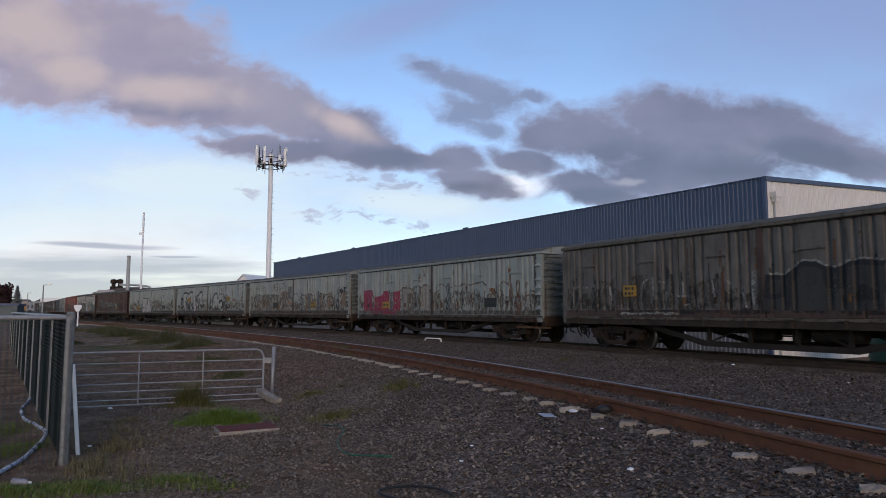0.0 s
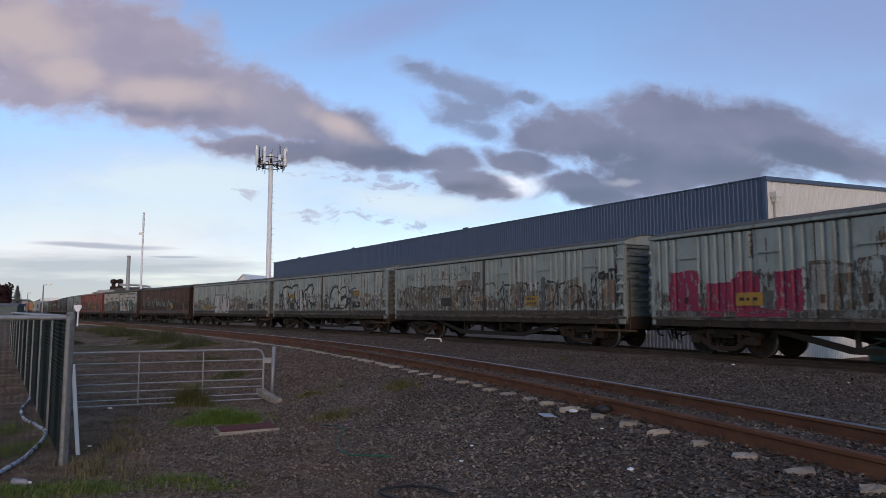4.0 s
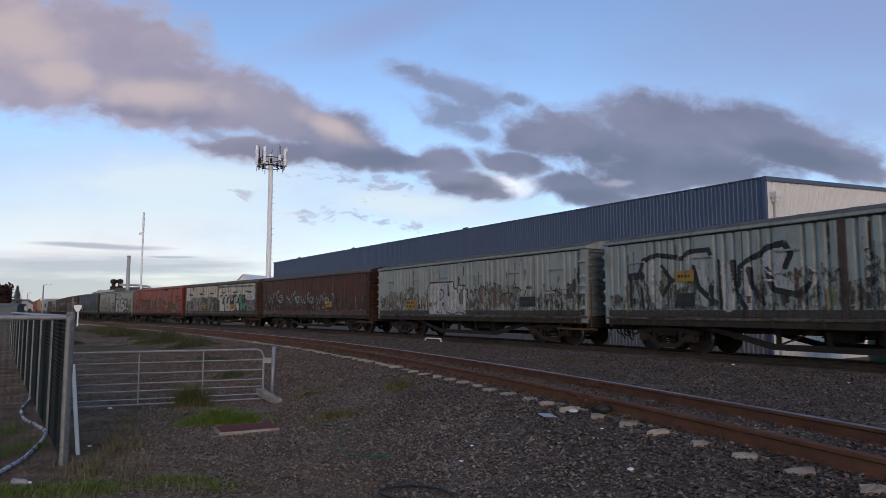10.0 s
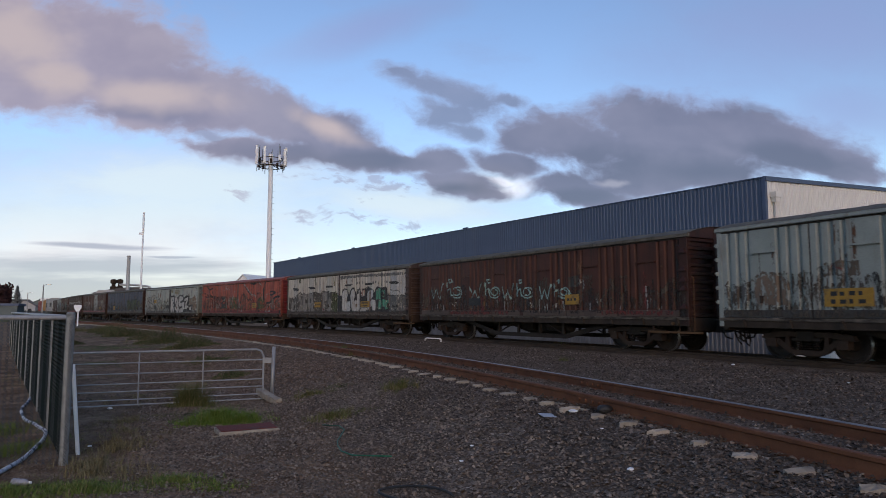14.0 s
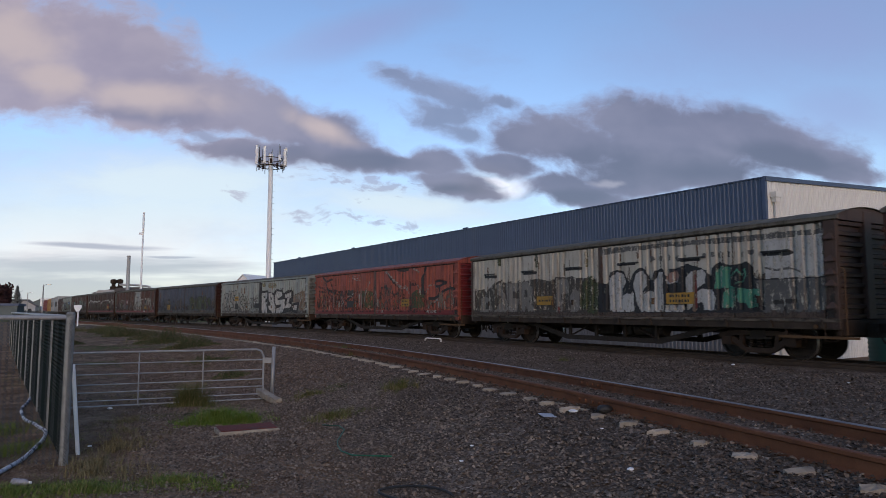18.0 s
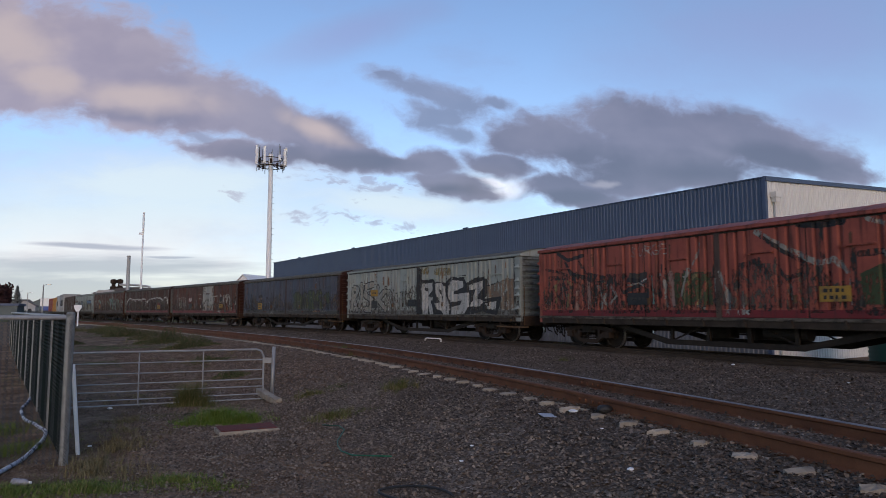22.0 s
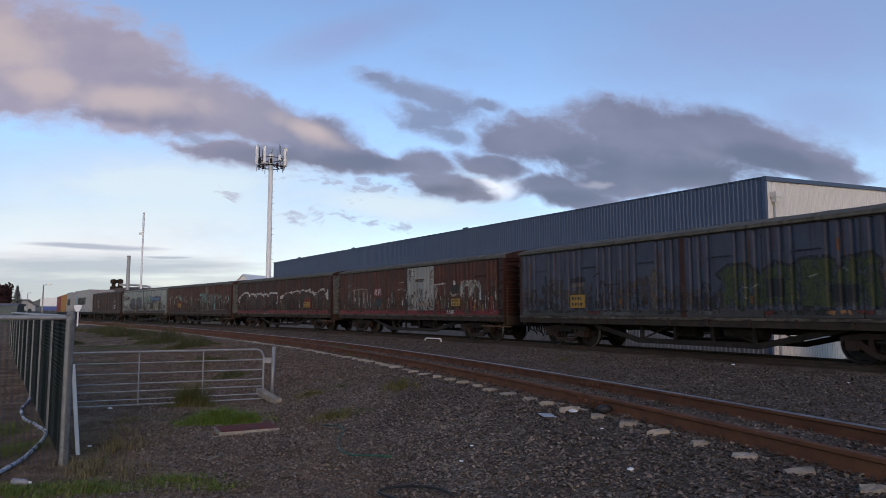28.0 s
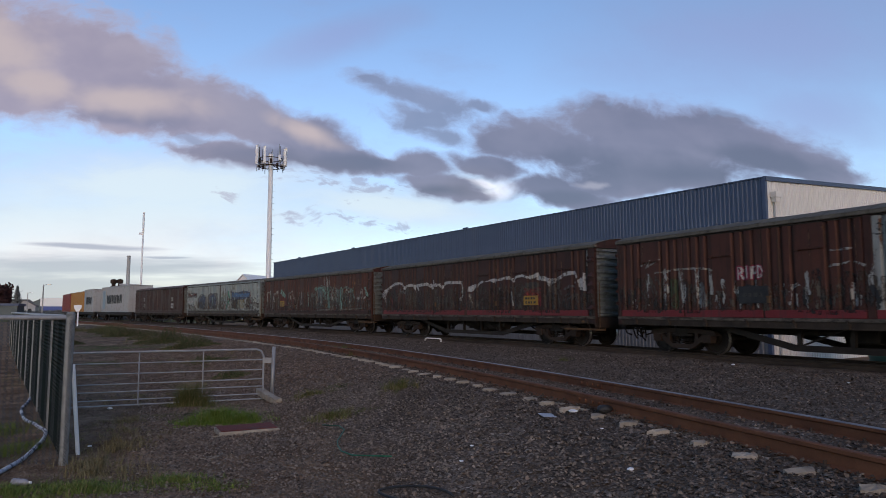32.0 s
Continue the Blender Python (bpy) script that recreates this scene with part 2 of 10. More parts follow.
def axis(fine0, fine1, step, far):
    a = list(np.arange(fine0, fine1, step))
    g, q = step, fine1
    while q < far:
        a.append(q)
        g *= 1.25
        q += g
    g, q = step, fine0
    while q > -far:
        g *= 1.25
        q -= g
        a.insert(0, q)
    return np.array(a)


gx, gy = axis(-9, 10, 0.1, 4500), axis(3, 24, 0.1, 4500)
GX, GY = np.meshgrid(gx, gy)
GZ = ground_z(GX, GY)
nx, ny = len(gx), len(gy)
idx = np.arange(nx * ny).reshape(ny, nx)
faces = np.stack([idx[:-1, :-1], idx[:-1, 1:], idx[1:, 1:], idx[1:, :-1]], -1).reshape(-1, 4)
gm = bpy.data.meshes.new("ground")
gm.from_pydata(np.stack([GX.ravel(), GY.ravel(), GZ.ravel()], 1).tolist(), [], faces.tolist())
ln, _ = near_line.lateral(GX, GY)
lf, _ = side_line.lateral(GX, GY)
stone_cover = np.where(ln < 0, smooth_step(-5.2, -2.0, ln), 1.0) * smooth_step(9, 4, lf)
stone_cover = np.maximum(stone_cover, 0.4 * smooth_step(-12, -5, ln))
GREEN = [(-4.0, 11.4, 1.0, 0.75, 1.0), (-3.6, 6.9, 1.0, 0.4, 0.8), (-2.6, 7.0, 0.6, 0.25, 0.7), (-5.5, 8.7, 0.5, 0.8, 0.85), (-6.6, 10.0, 0.6, 0.9, 0.8), (-2.1, 13.0, 0.9, 0.5, 0.5),
         (-1.0, 16.0, 0.5, 0.6, 0.5), (-13.0, 27.0, 3.0, 2.0, 0.7), (-10.0, 21.5, 2.0, 1.4, 0.7), (-7.6, 20.0, 1.3, 1.2, 0.6), (-18, 36, 5, 4, 0.6), (-4.9, 13.0, 0.8, 0.6, 0.8)]
green_cover = np.zeros(ln.shape)
for cx, cy, rx, ry, k in GREEN:
    green_cover = np.maximum(green_cover, k * np.exp(-((GX.ravel() - cx) / rx) ** 2 - ((GY.ravel() - cy) / ry) ** 2))
green_cover = np.maximum(green_cover, 0.75 * smooth_step(70, 110, np.hypot(GX, GY).ravel()))
att = gm.color_attributes.new("cover", "FLOAT_COLOR", "POINT")
att.data.foreach_set("color", np.stack([stone_cover, green_cover, 0 * ln, 0 * ln + 1], 1).ravel().astype(np.float32))
gm.materials.append(ground_material())
gm.polygons.foreach_set("use_smooth", [True] * len(gm.polygons))
tagged(new("ground", gm), "dark grey railway ballast and trodden brown dirt with patches of rough grass", "ground", kind="structure")

# ------------------------------------------------------------------ tracks
RAIL = [(-0.065, -0.165), (0.065, -0.165), (0.065, -0.152), (0.012, -0.132), (0.009, -0.05), (0.036, -0.036), (0.036, -0.007), (0.027, 0.0), (-0.027, 0.0),
        (-0.036, -0.007), (-0.036, -0.036), (-0.009, -0.05), (-0.012, -0.132), (-0.065, -0.152)]


def rail_mesh(line, lat, u0, u1, step, shiny):
    bm = bmesh.new()
    rings = []
    for u in np.arange(u0, u1, step):
        ring = []
        for w, z in RAIL:
            x, y, _ = line.at(u, lat + w)
            ring.append(bm.verts.new((x, y, z)))
        rings.append(ring)
    k = len(RAIL)
    for q, w in zip(rings, rings[1:]):
        for j in range(k):
            f = bm.faces.new((q[j], q[(j + 1) % k], w[(j + 1) % k], w[j]))
            f.material_index = 1 if j in (6, 7, 8) else 0
    bm.faces.new(rings[0][::-1])
    bm.faces.new(rings[-1])
    return finish(bm, "rail", [RUST if shiny is not None else RUST_DARK, RAIL_TOP if shiny else RUST if shiny is not None else RUST_DARK])


def sleeper_mesh(seed):
    """An old sleeper sunk in the ballast, its ends bare: low uneven slabs with broken rims."""
    r = random.Random(seed)
    bm = bmesh.new()
    box(bm, -0.74, 0.74, -0.1, 0.1, -0.19, -0.025)
    for s in (-1, 1):
        k = 11
        c, rx, ry = s * r.uniform(0.83, 0.9), r.uniform(0.09, 0.145), r.uniform(0.045, 0.08)
        rim = []
        for i in range(k):
            a = 2 * math.pi * (i + r.uniform(-0.3, 0.3)) / k
            q = r.uniform(0.72, 1.15)
            rim.append((c + math.cos(a) * rx * q, math.sin(a) * ry * q, r.uniform(-0.02, 0.008)))
        lo = [bm.verts.new((x + (x - c) * 0.12, y * 1.12, -0.12)) for x, y, z in rim]
        hi = [bm.verts.new(q) for q in rim]
        mid = bm.verts.new((c + r.uniform(-0.05, 0.05), 0, 0.012))
        for i in range(k):
            j = (i + 1) % k
            bm.faces.new((lo[i], lo[j], hi[j], hi[i]))
            bm.faces.new((hi[i], hi[j], mid))
    return finish(bm, "sleeper", CONCRETE)


SLEEPERS = [sleeper_mesh(i) for i in range(9)]


bm = bmesh.new()
box(bm, -0.035, 0.035, -0.04, 0.04, -0.012, 0.014, None, 0.004)
tube(bm, [(0, 0, 0.01), (0, 0, 0.045)], 0.014, 6)
CLIP_ME = finish(bm, "rail_clip", RUST_DARK)


def joint_bar(t, line, u, lat, s):
    """A plate with four bolts over a joint of the rail."""
    x, y, h = line.at(u, lat + s * 0.012)
    bm = bmesh.new()
    box(bm, s * 0.0, s * 0.016, -0.3, 0.3, -0.115, -0.038) if s > 0 else box(bm, -0.016, 0.0, -0.3, 0.3, -0.115, -0.038)
    for q in (-0.22, -0.08, 0.08, 0.22):
        tube(bm, [(s * 0.012, q, -0.078), (s * 0.04, q, -0.078)], 0.019, 6)
    part("joint_bar", bm, RUST, t, "rusty bolted joint plate").matrix_basis = pose(float(x), float(y), 0, 0, 0, math.degrees(h))


def railway(name, label, line, centre, top, u0, u1, sleepers):
    t = thing(name, label, "railway track", pose(0, 0, top), kind="structure")
    for s in (-1, 1):
        part("rail", rail_mesh(line, centre + s * 0.568, u0, u1, 0.5, None if top < 0.03 else s > 0), None, t)
    u = sleepers[0]
    i = 0
    while u < sleepers[1]:
        x, y, h = line.at(u, centre)
        o = part("sleeper", SLEEPERS[(i * 4) % 9], None, t)
        o.matrix_basis = pose(x, y, (-0.15 if top > 0.03 else -0.24) + random.uniform(-0.02, 0.012), random.uniform(-1, 1), 0, math.degrees(h) + random.uniform(-1.5, 1.5))
        if top > 0.03 and -11 < u < 16:
            for c in (centre - 0.568, centre + 0.568):
                for s in (-1, 1):
                    k = line.at(u, c + s * 0.055)
                    part("rail_clip", CLIP_ME, None, t).matrix_basis = pose(float(k[0]), float(k[1]), -0.152, 0, 0, math.degrees(h))
        u += 0.578
        i += 1
    return t


nt = railway("near_track", "rusty narrow-gauge rails on pale concrete sleepers in ballast", near_line, 0.0, NEAR_TOP, -30, 130, (-14.4, 60))
for u_, c_ in ((-6.3, -0.568), (-4.6, 0.568), (5.5, -0.568), (7.5, 0.568)):
    for s_ in (-1, 1):
        joint_bar(nt, near_line, u_, c_, s_)
railway("far_track", "rail track under the train, dark rails in ballast", side_line, HALF, 0.0, -35, 330, (-22, 40))


# ------------------------------------------------------------------ warehouse
BLUE_CLAD = surface("blue_cladding", (0.039, 0.061, 0.11), (0.048, 0.074, 0.127), 0.5, 0.6, 0.0, 0.04, 30, dirt=(0.08, 0.1, 0.135), dirt_amount=0.35, dirt_scale=0.5, dirt_stretch=(1, 1, 0.3))
BLUE_CLAD.node_tree.nodes["Principled BSDF"].inputs["Specular IOR Level"].default_value = 0.5
GREY_CLAD = surface("grey_cladding", (0.14, 0.147, 0.158), (0.19, 0.198, 0.21), 1.0, 0.5, 0.1, 0.05, dirt=(0.12, 0.12, 0.12))
CREAM_CLAD = surface("cream_cladding", (0.53, 0.51, 0.48), (0.59, 0.57, 0.535), 0.6, 0.55, 0.0, 0.04, 30, dirt=(0.46, 0.44, 0.42), dirt_amount=0.3)
BLUE_TRIM = surface("blue_flashing", (0.05, 0.07, 0.12), (0.065, 0.09, 0.15), 1.0, 0.45)
WALL_A = radians(33.4)                               # the long wall runs away to the left
CORNER = (12.59, 25.88)
EAVE = 6.33
BASE = -0.95


def ribbed(length, z0, tops, pitch=0.2, depth=0.024):
    """A ribbed sheet in the xz plane, its ribs towards -y; tops(x) gives the upper edge."""
    bm = bmesh.new()
    xs = []
    x = 0.0
    while x < length:
        for dx, d in ((0, 0), (0.35, 0), (0.47, 1), (0.78, 1), (0.9, 0)):
            xs.append((min(length, x + dx * pitch), -d * depth))
        x += pitch
    xs.append((length, 0.0))
    prev = None
    for x, y in xs:
        a, b = bm.verts.new((x, y, z0)), bm.verts.new((x, y, tops(x)))
        if prev and x > prev[2] + 1e-6:
            bm.faces.new((prev[0], a, b, prev[1]))
        if not prev or x > prev[2] + 1e-6:
            prev = (a, b, x)
    return bm


LONG, WIDE, PITCH = 56.5, 34.0, 0.056
wx, wy = -math.sin(WALL_A), math.cos(WALL_A)
house = thing("warehouse", "long blue ribbed-steel warehouse with a cream gable end", "warehouse",
              pose(CORNER[0] + wx * LONG, CORNER[1] + wy * LONG, 0, 0, 0, math.degrees(WALL_A) - 90))
# in the warehouse's space x runs along the long wall towards the near corner, -y faces the railway
part("long_wall", ribbed(LONG, 1.3, lambda x: EAVE), BLUE_CLAD, house, "dark blue ribbed cladding")
part("lower_wall", ribbed(LONG, BASE, lambda x: 1.3), GREY_CLAD, house, "weathered grey ribbed cladding")
gable = part("gable_wall", ribbed(WIDE, BASE, lambda x: EAVE - 0.1 + PITCH * (x if x < WIDE / 2 else WIDE - x)), CREAM_CLAD, house, "cream ribbed cladding of the gable end")
gable.matrix_basis = pose(LONG, 0, 0, 0, 0, 90)
bm = bmesh.new()
box(bm, -0.1, LONG + 0.05, -0.06, 0.1, EAVE, EAVE + 0.045)
part("eave_flashing", bm, BLUE_TRIM, house)
bm = bmesh.new()
prism(bm, [(0, EAVE - 0.12), (WIDE / 2, EAVE - 0.12 + PITCH * WIDE / 2), (WIDE, EAVE - 0.12), (WIDE, EAVE + 0.05), (WIDE / 2, EAVE + 0.05 + PITCH * WIDE / 2), (0, EAVE + 0.05)], -0.09, -0.035)
o = part("barge_board", bm, BLUE_TRIM, house, "dark blue barge flashing")
o.matrix_basis = pose(LONG, 0, 0, 0, 0, 90)
bm = bmesh.new()
box(bm, LONG - 0.1, LONG + 0.05, -0.05, 0.1, BASE, EAVE)
part("corner_flashing", bm, BLUE_TRIM, house)
bm = bmesh.new()
for s in (0, 1):
    y0, y1 = (0, WIDE / 2) if s == 0 else (WIDE / 2, WIDE)
    z0, z1 = (EAVE + 0.04, EAVE + 0.04 + PITCH * WIDE / 2) if s == 0 else (EAVE + 0.04 + PITCH * WIDE / 2, EAVE + 0.04)
    v = [bm.verts.new(q) for q in ((0, y0 - 0.05, z0), (LONG, y0 - 0.05, z0), (LONG, y1, z1), (0, y1, z1))]
    bm.faces.new(v)
bmesh.ops.solidify(bm, geom=bm.faces[:], thickness=0.08)
part("roof", bm, GREY_CLAD, house, "low-pitched grey steel roof")
bm = bmesh.new()
box(bm, 0, 0.1, 0.02, WIDE, BASE, EAVE)
box(bm, 0.1, LONG - 0.1, WIDE - 0.1, WIDE, BASE, EAVE)
part("back_wall", bm, GREY_CLAD, house)
for x in (7.2, 19.5, 36.0):
    bm = bmesh.new()
    box(bm, x, x + 0.5, -0.045, 0.06, EAVE + 0.07, EAVE + 0.13)
    part("ridge_cap", bm, BLUE_TRIM, house)
for x in (12.4, 27.0, 41.0):
    bm = bmesh.new()
    box(bm, x, x + 0.06, -0.037, 0.0, 1.3, EAVE)
    part("sheet_joint", bm, BLUE_TRIM, house)
bm = bmesh.new()
box(bm, 0.28, 0.72, -0.3, -0.04, EAVE - 0.75, EAVE - 0.55)
box(bm, 0.36, 0.64, -0.25, -0.04, EAVE - 0.95, EAVE - 0.75)
tube(bm, [(0.5, -0.14, EAVE - 0.9), (0.5, -0.14, BASE)], 0.055, 10)
o = part("downpipe", bm, CREAM_CLAD, house, "cream rainwater head and downpipe")
o.matrix_basis = pose(LONG, 0, 0, 0, 0, 90)
# ------------------------------------------------------------------ box wagons
# In a wagon's space x points the way it runs, z is up from the rail top, and the side seen has y = -HALF. a: metres from its rear end.
BODY = 14.4
SILL, EAVES = 0.95, 3.13
BAND = 0.2                                      # height of the rail along the doors' foot
TAIL = 0.02                                     # the rear corner stands out past the doors
DOORS = [(0.12, 2.42), (2.45, 4.75), (4.78, 7.09), (7.27, 9.49), (9.52, 11.73), (11.76, 13.96)]
RIB = 0.268
RIB_STEPS = (0.5, 0.64, 0.86, 1.0)


def inset(a):
    """How far the door sheet lies behind its outer plane at a."""
    for d0, d1 in DOORS:
        if d0 <= a <= d1:
            c = (d0 + d1) / 2
            if abs(a - c) < 0.24:
                return 0.0
            k = ((a - d0) % RIB) / RIB
            if k < 0.5:
                return 0.0
            if k < 0.64:
                return (k - 0.5) * 0.43
            if k < 0.86:
                return 0.06
            return (1 - k) * 0.43
    return -0.012


def door_mesh(i):
    d0, d1 = DOORS[i]
    bm = bmesh.new()
    xs = [d0]
    x = d0
    while x < d1:
        for k in RIB_STEPS:
            if x + k * RIB < d1:
                xs.append(x + k * RIB)
        x += RIB
    c = (d0 + d1) / 2
    xs = sorted(set([q for q in xs if abs(q - c) > 0.241] + [c - 0.2401, c - 0.24, c + 0.24, c + 0.2401, d1]))
    prev = None
    for a in xs:
        y = -HALF + inset(a)
        v = [bm.verts.new((a - BODY / 2, y, z)) for z in (SILL + BAND, EAVES - 0.06)]
        if prev:
            bm.faces.new((prev[0], v[0], v[1], prev[1]))
        prev = v
    return bm


def wheel_mesh():
    bm = bmesh.new()
    for s in (-1, 1):
        prof = [(0.50, 0.05), (0.50, 0.16), (0.535, 0.18), (0.545, 0.35), (0.52, 0.37), (0.52, 0.452), (0.545, 0.452), (0.552, 0.425), (0.64, 0.418), (0.645, 0.36),
                (0.60, 0.34), (0.585, 0.17), (0.66, 0.14), (0.66, 0.05)]
        lathe(bm, [(s * h, r) for h, r in prof], "y", 28)
        for j in range(3):
            a = 2 * math.pi * j / 3
            tube(bm, [(math.cos(a) * 0.26, s * 0.575, math.sin(a) * 0.26), (math.cos(a) * 0.26, s * 0.61, math.sin(a) * 0.26)], 0.04, 8)
    tube(bm, [(0, -0.95, 0), (0, 0.95, 0)], 0.07, 12)
    me = finish(bm, "wheelset", [STEEL_DARK, TREAD])
    for f in me.polygons:
        r = math.hypot(f.center.x, f.center.z)
        if 0.4 < r < 0.43 and 0.553 < abs(f.center.y) < 0.64:
            f.material_index = 1
    return me


def side_frame_mesh():
    bm = bmesh.new()
    out = [(-1.12, 0.52), (-1.06, 0.6), (-0.55, 0.66), (0.55, 0.66), (1.06, 0.6), (1.12, 0.52), (1.1, 0.38), (0.98, 0.33), (0.72, 0.36), (0.45, 0.2), (0.3, 0.15), (-0.3, 0.15),
           (-0.45, 0.2), (-0.72, 0.36), (-0.98, 0.33), (-1.1, 0.38)]
    win = [(-0.36, 0.26), (0.36, 0.26), (0.42, 0.54), (-0.42, 0.54)]
    prism(bm, [(-1.12, 0.5), (-1.06, 0.6), (-0.55, 0.66), (0.55, 0.66), (1.06, 0.6), (1.12, 0.5), (1.05, 0.48), (0.5, 0.545), (-0.5, 0.545), (-1.05, 0.48)], -0.07, 0.07)
    prism(bm, [(-0.82, 0.44), (-0.46, 0.2), (-0.3, 0.13), (0.3, 0.13), (0.46, 0.2), (0.82, 0.44), (0.66, 0.5), (0.34, 0.25), (-0.34, 0.25), (-0.66, 0.5)], -0.065, 0.065)
    for s in (-1, 1):
        box(bm, s * 0.84 - 0.13, s * 0.84 + 0.13, -0.11, 0.09, 0.3, 0.5)
        box(bm, s * 0.47 - 0.05, s * 0.47 + 0.05, -0.06, 0.06, 0.24, 0.55)
    return bm


def spring_mesh():
    bm = bmesh.new()
    for x in (-0.22, 0.0, 0.22):
        for z in (0.29, 0.34, 0.39, 0.44):
            lathe(bm, [(z - 0.016, 0.06), (z, 0.085), (z + 0.016, 0.06)], "z", 10, Matrix.Translation((x, 0, 0)))
    box(bm, -0.34, 0.34, -0.08, 0.08, 0.46, 0.52)
    return bm


def end_mesh():
    """The front end: a frame with horizontal ribs between."""
    bm = bmesh.new()
    zs = []
    z = SILL
    while z < EAVES - 0.05:
        zs += [(z, 0.0), (z + 0.012, 0.065), (z + 0.085, 0.075), (z + 0.12, 0.0)]
        z += 0.225
    zs = [(q, d) for q, d in zs if q < EAVES - 0.04] + [(EAVES - 0.03, 0.0)]
    prev = None
    for z, d in zs:
        v = [bm.verts.new((d, y, z)) for y in (-HALF + 0.05, HALF - 0.05)]
        if prev:
            bm.faces.new((prev[0], prev[1], v[1], v[0]))
        prev = v
    return bm


def roof_mesh():
    bm = bmesh.new()
    rings = []
    n = 12
    xs = []
    x = -BODY / 2 - 0.06
    while x < BODY / 2 - 0.13:
        xs += [(x, 0.0), (x + 1.1, 0.0), (x + 1.11, 0.008), (x + 1.19, 0.008), (x + 1.2, 0.0)]
        x += 1.2
    for x, d in xs:
        ring = []
        for i in range(n + 1):
            y = (-1 + 2 * i / n) * (HALF + 0.05)
            ring.append(bm.verts.new((min(x, BODY / 2 - 0.07), y, EAVES + 0.045 + 0.24 * (1 - (y / (HALF + 0.05)) ** 2) + d)))
        rings.append(ring)
    for q, w in zip(rings, rings[1:]):
        for j in range(n):
            bm.faces.new((q[j], q[j + 1], w[j + 1], w[j]))
    return bm


def eave_mesh():
    bm = bmesh.new()
    box(bm, -BODY / 2 - 0.06, BODY / 2 - 0.07, -HALF - 0.05, -HALF + 0.05, EAVES - 0.045, EAVES + 0.045, None, 0.012)
    return bm


def truss_mesh(s):
    """The trussed side beam under the floor between the bogies."""
    bm = bmesh.new()
    y0, y1 = s * 0.92 - 0.035, s * 0.92 + 0.035
    prism(bm, [(-4.5, 0.8), (-3.9, 0.8), (-1.9, 0.36), (1.9, 0.36), (3.9, 0.8), (4.5, 0.8), (1.95, 0.22), (-1.95, 0.22)], y0, y1)
    for x in (-1.8, -0.6, 0.6, 1.8):
        prism(bm, [(x - 0.05, 0.34), (x + 0.05, 0.34), (x + 0.05, 0.8), (x - 0.05, 0.8)], y0, y1)
    for x, w in ((-1.75, 1.1), (1.75, -1.1)):
        prism(bm, [(x, 0.36), (x + 0.08, 0.36), (x + w + 0.08, 0.8), (x + w, 0.8)], y0, y1)
    return bm


W = {
    "doors": [finish(door_mesh(i), "door", WHITE) for i in range(6)],
    "wheel": wheel_mesh(), "frame": finish(side_frame_mesh(), "side_frame", STEEL_BROWN), "spring": finish(spring_mesh(), "spring_nest", STEEL_DARK),
    "end": finish(end_mesh(), "end_panel", WHITE), "roof": finish(roof_mesh(), "roof", WHITE), "eave": finish(eave_mesh(), "eave_rail", WHITE),
    "truss": [finish(truss_mesh(s), "truss", STEEL_DARK) for s in (-1, 1)],
}


def simple(name, *boxes, bevel=0.0, mat=WHITE):
    bm = bmesh.new()
    for b in boxes:
        box(bm, *b, None, bevel)
    return finish(bm, name, mat)


H2 = BODY / 2
FRONT = H2 - 0.13
for i, (d0, d1) in enumerate(DOORS):
    W["band%d" % i] = simple("bottom_rail", (d0 - H2 + 0.01, d1 - H2 - 0.01, -HALF - 0.012, -HALF + 0.06, SILL + 0.02, SILL + BAND), bevel=0.008)
TRACKDIRT = surface("dirty_track", (0.07, 0.056, 0.043), (0.13, 0.108, 0.086), 3.0, 0.8, 0.0, 0.3, 60, (1, 1, 1), (0.02, 0.015, 0.011), 0.75, 2.2, (1.5, 1, 4))
W["track"] = simple("door_track", (-H2 - TAIL, FRONT, -HALF - 0.03, -HALF + 0.05, SILL - 0.06, SILL + 0.015), bevel=0.006, mat=TRACKDIRT)
W["hinge"] = simple("hinge_lug", (-0.03, 0.03, -0.035, 0.0, -0.05, 0.05), (-0.045, 0.02, -0.05, -0.03, -0.02, 0.02), bevel=0.006)
bm = bmesh.new()
lathe(bm, [(-0.012, 0.05), (-0.02, 0.045), (0.02, 0.05)], "y", 12)
W["reflector"] = finish(bm, "reflector", STEP)
W["sill"] = simple("side_sill", (-H2 - TAIL, FRONT, -HALF - 0.005, -HALF + 0.08, SILL - 0.22, SILL - 0.065), (-H2 - TAIL, FRONT, -HALF - 0.02, -HALF - 0.005, SILL - 0.22, SILL - 0.195), mat=SILLPAINT)
W["far_side"] = simple("far_wall", (-H2 - TAIL, FRONT, HALF - 0.08, HALF, SILL - 0.2, EAVES + 0.03))
W["post"] = simple("centre_post", (7.1 - H2, 7.26 - H2, -HALF - 0.012, -HALF + 0.07, SILL - 0.04, EAVES - 0.05), bevel=0.008)
W["rear_post"] = simple("corner_post", (-TAIL - H2, 0.11 - H2, -HALF - 0.012, -HALF + 0.1, SILL - 0.2, EAVES - 0.05), bevel=0.01)
W["front_post"] = simple("corner_post", (13.99 - H2, FRONT, -HALF - 0.012, -HALF + 0.1, SILL - 0.2, EAVES - 0.05), (FRONT - 0.08, FRONT, -HALF - 0.02, -HALF + 0.06, SILL - 0.2, EAVES - 0.05), bevel=0.01)
W["seam"] = simple("door_joint", (-0.014, 0.014, -HALF + 0.004, -HALF + 0.05, SILL + 0.02, EAVES - 0.06), mat=STEEL_DARK)
W["floor"] = simple("floor", (-H2 + 0.02, FRONT - 0.02, -HALF + 0.09, HALF - 0.09, SILL - 0.08, SILL - 0.01), mat=STEEL_DARK)
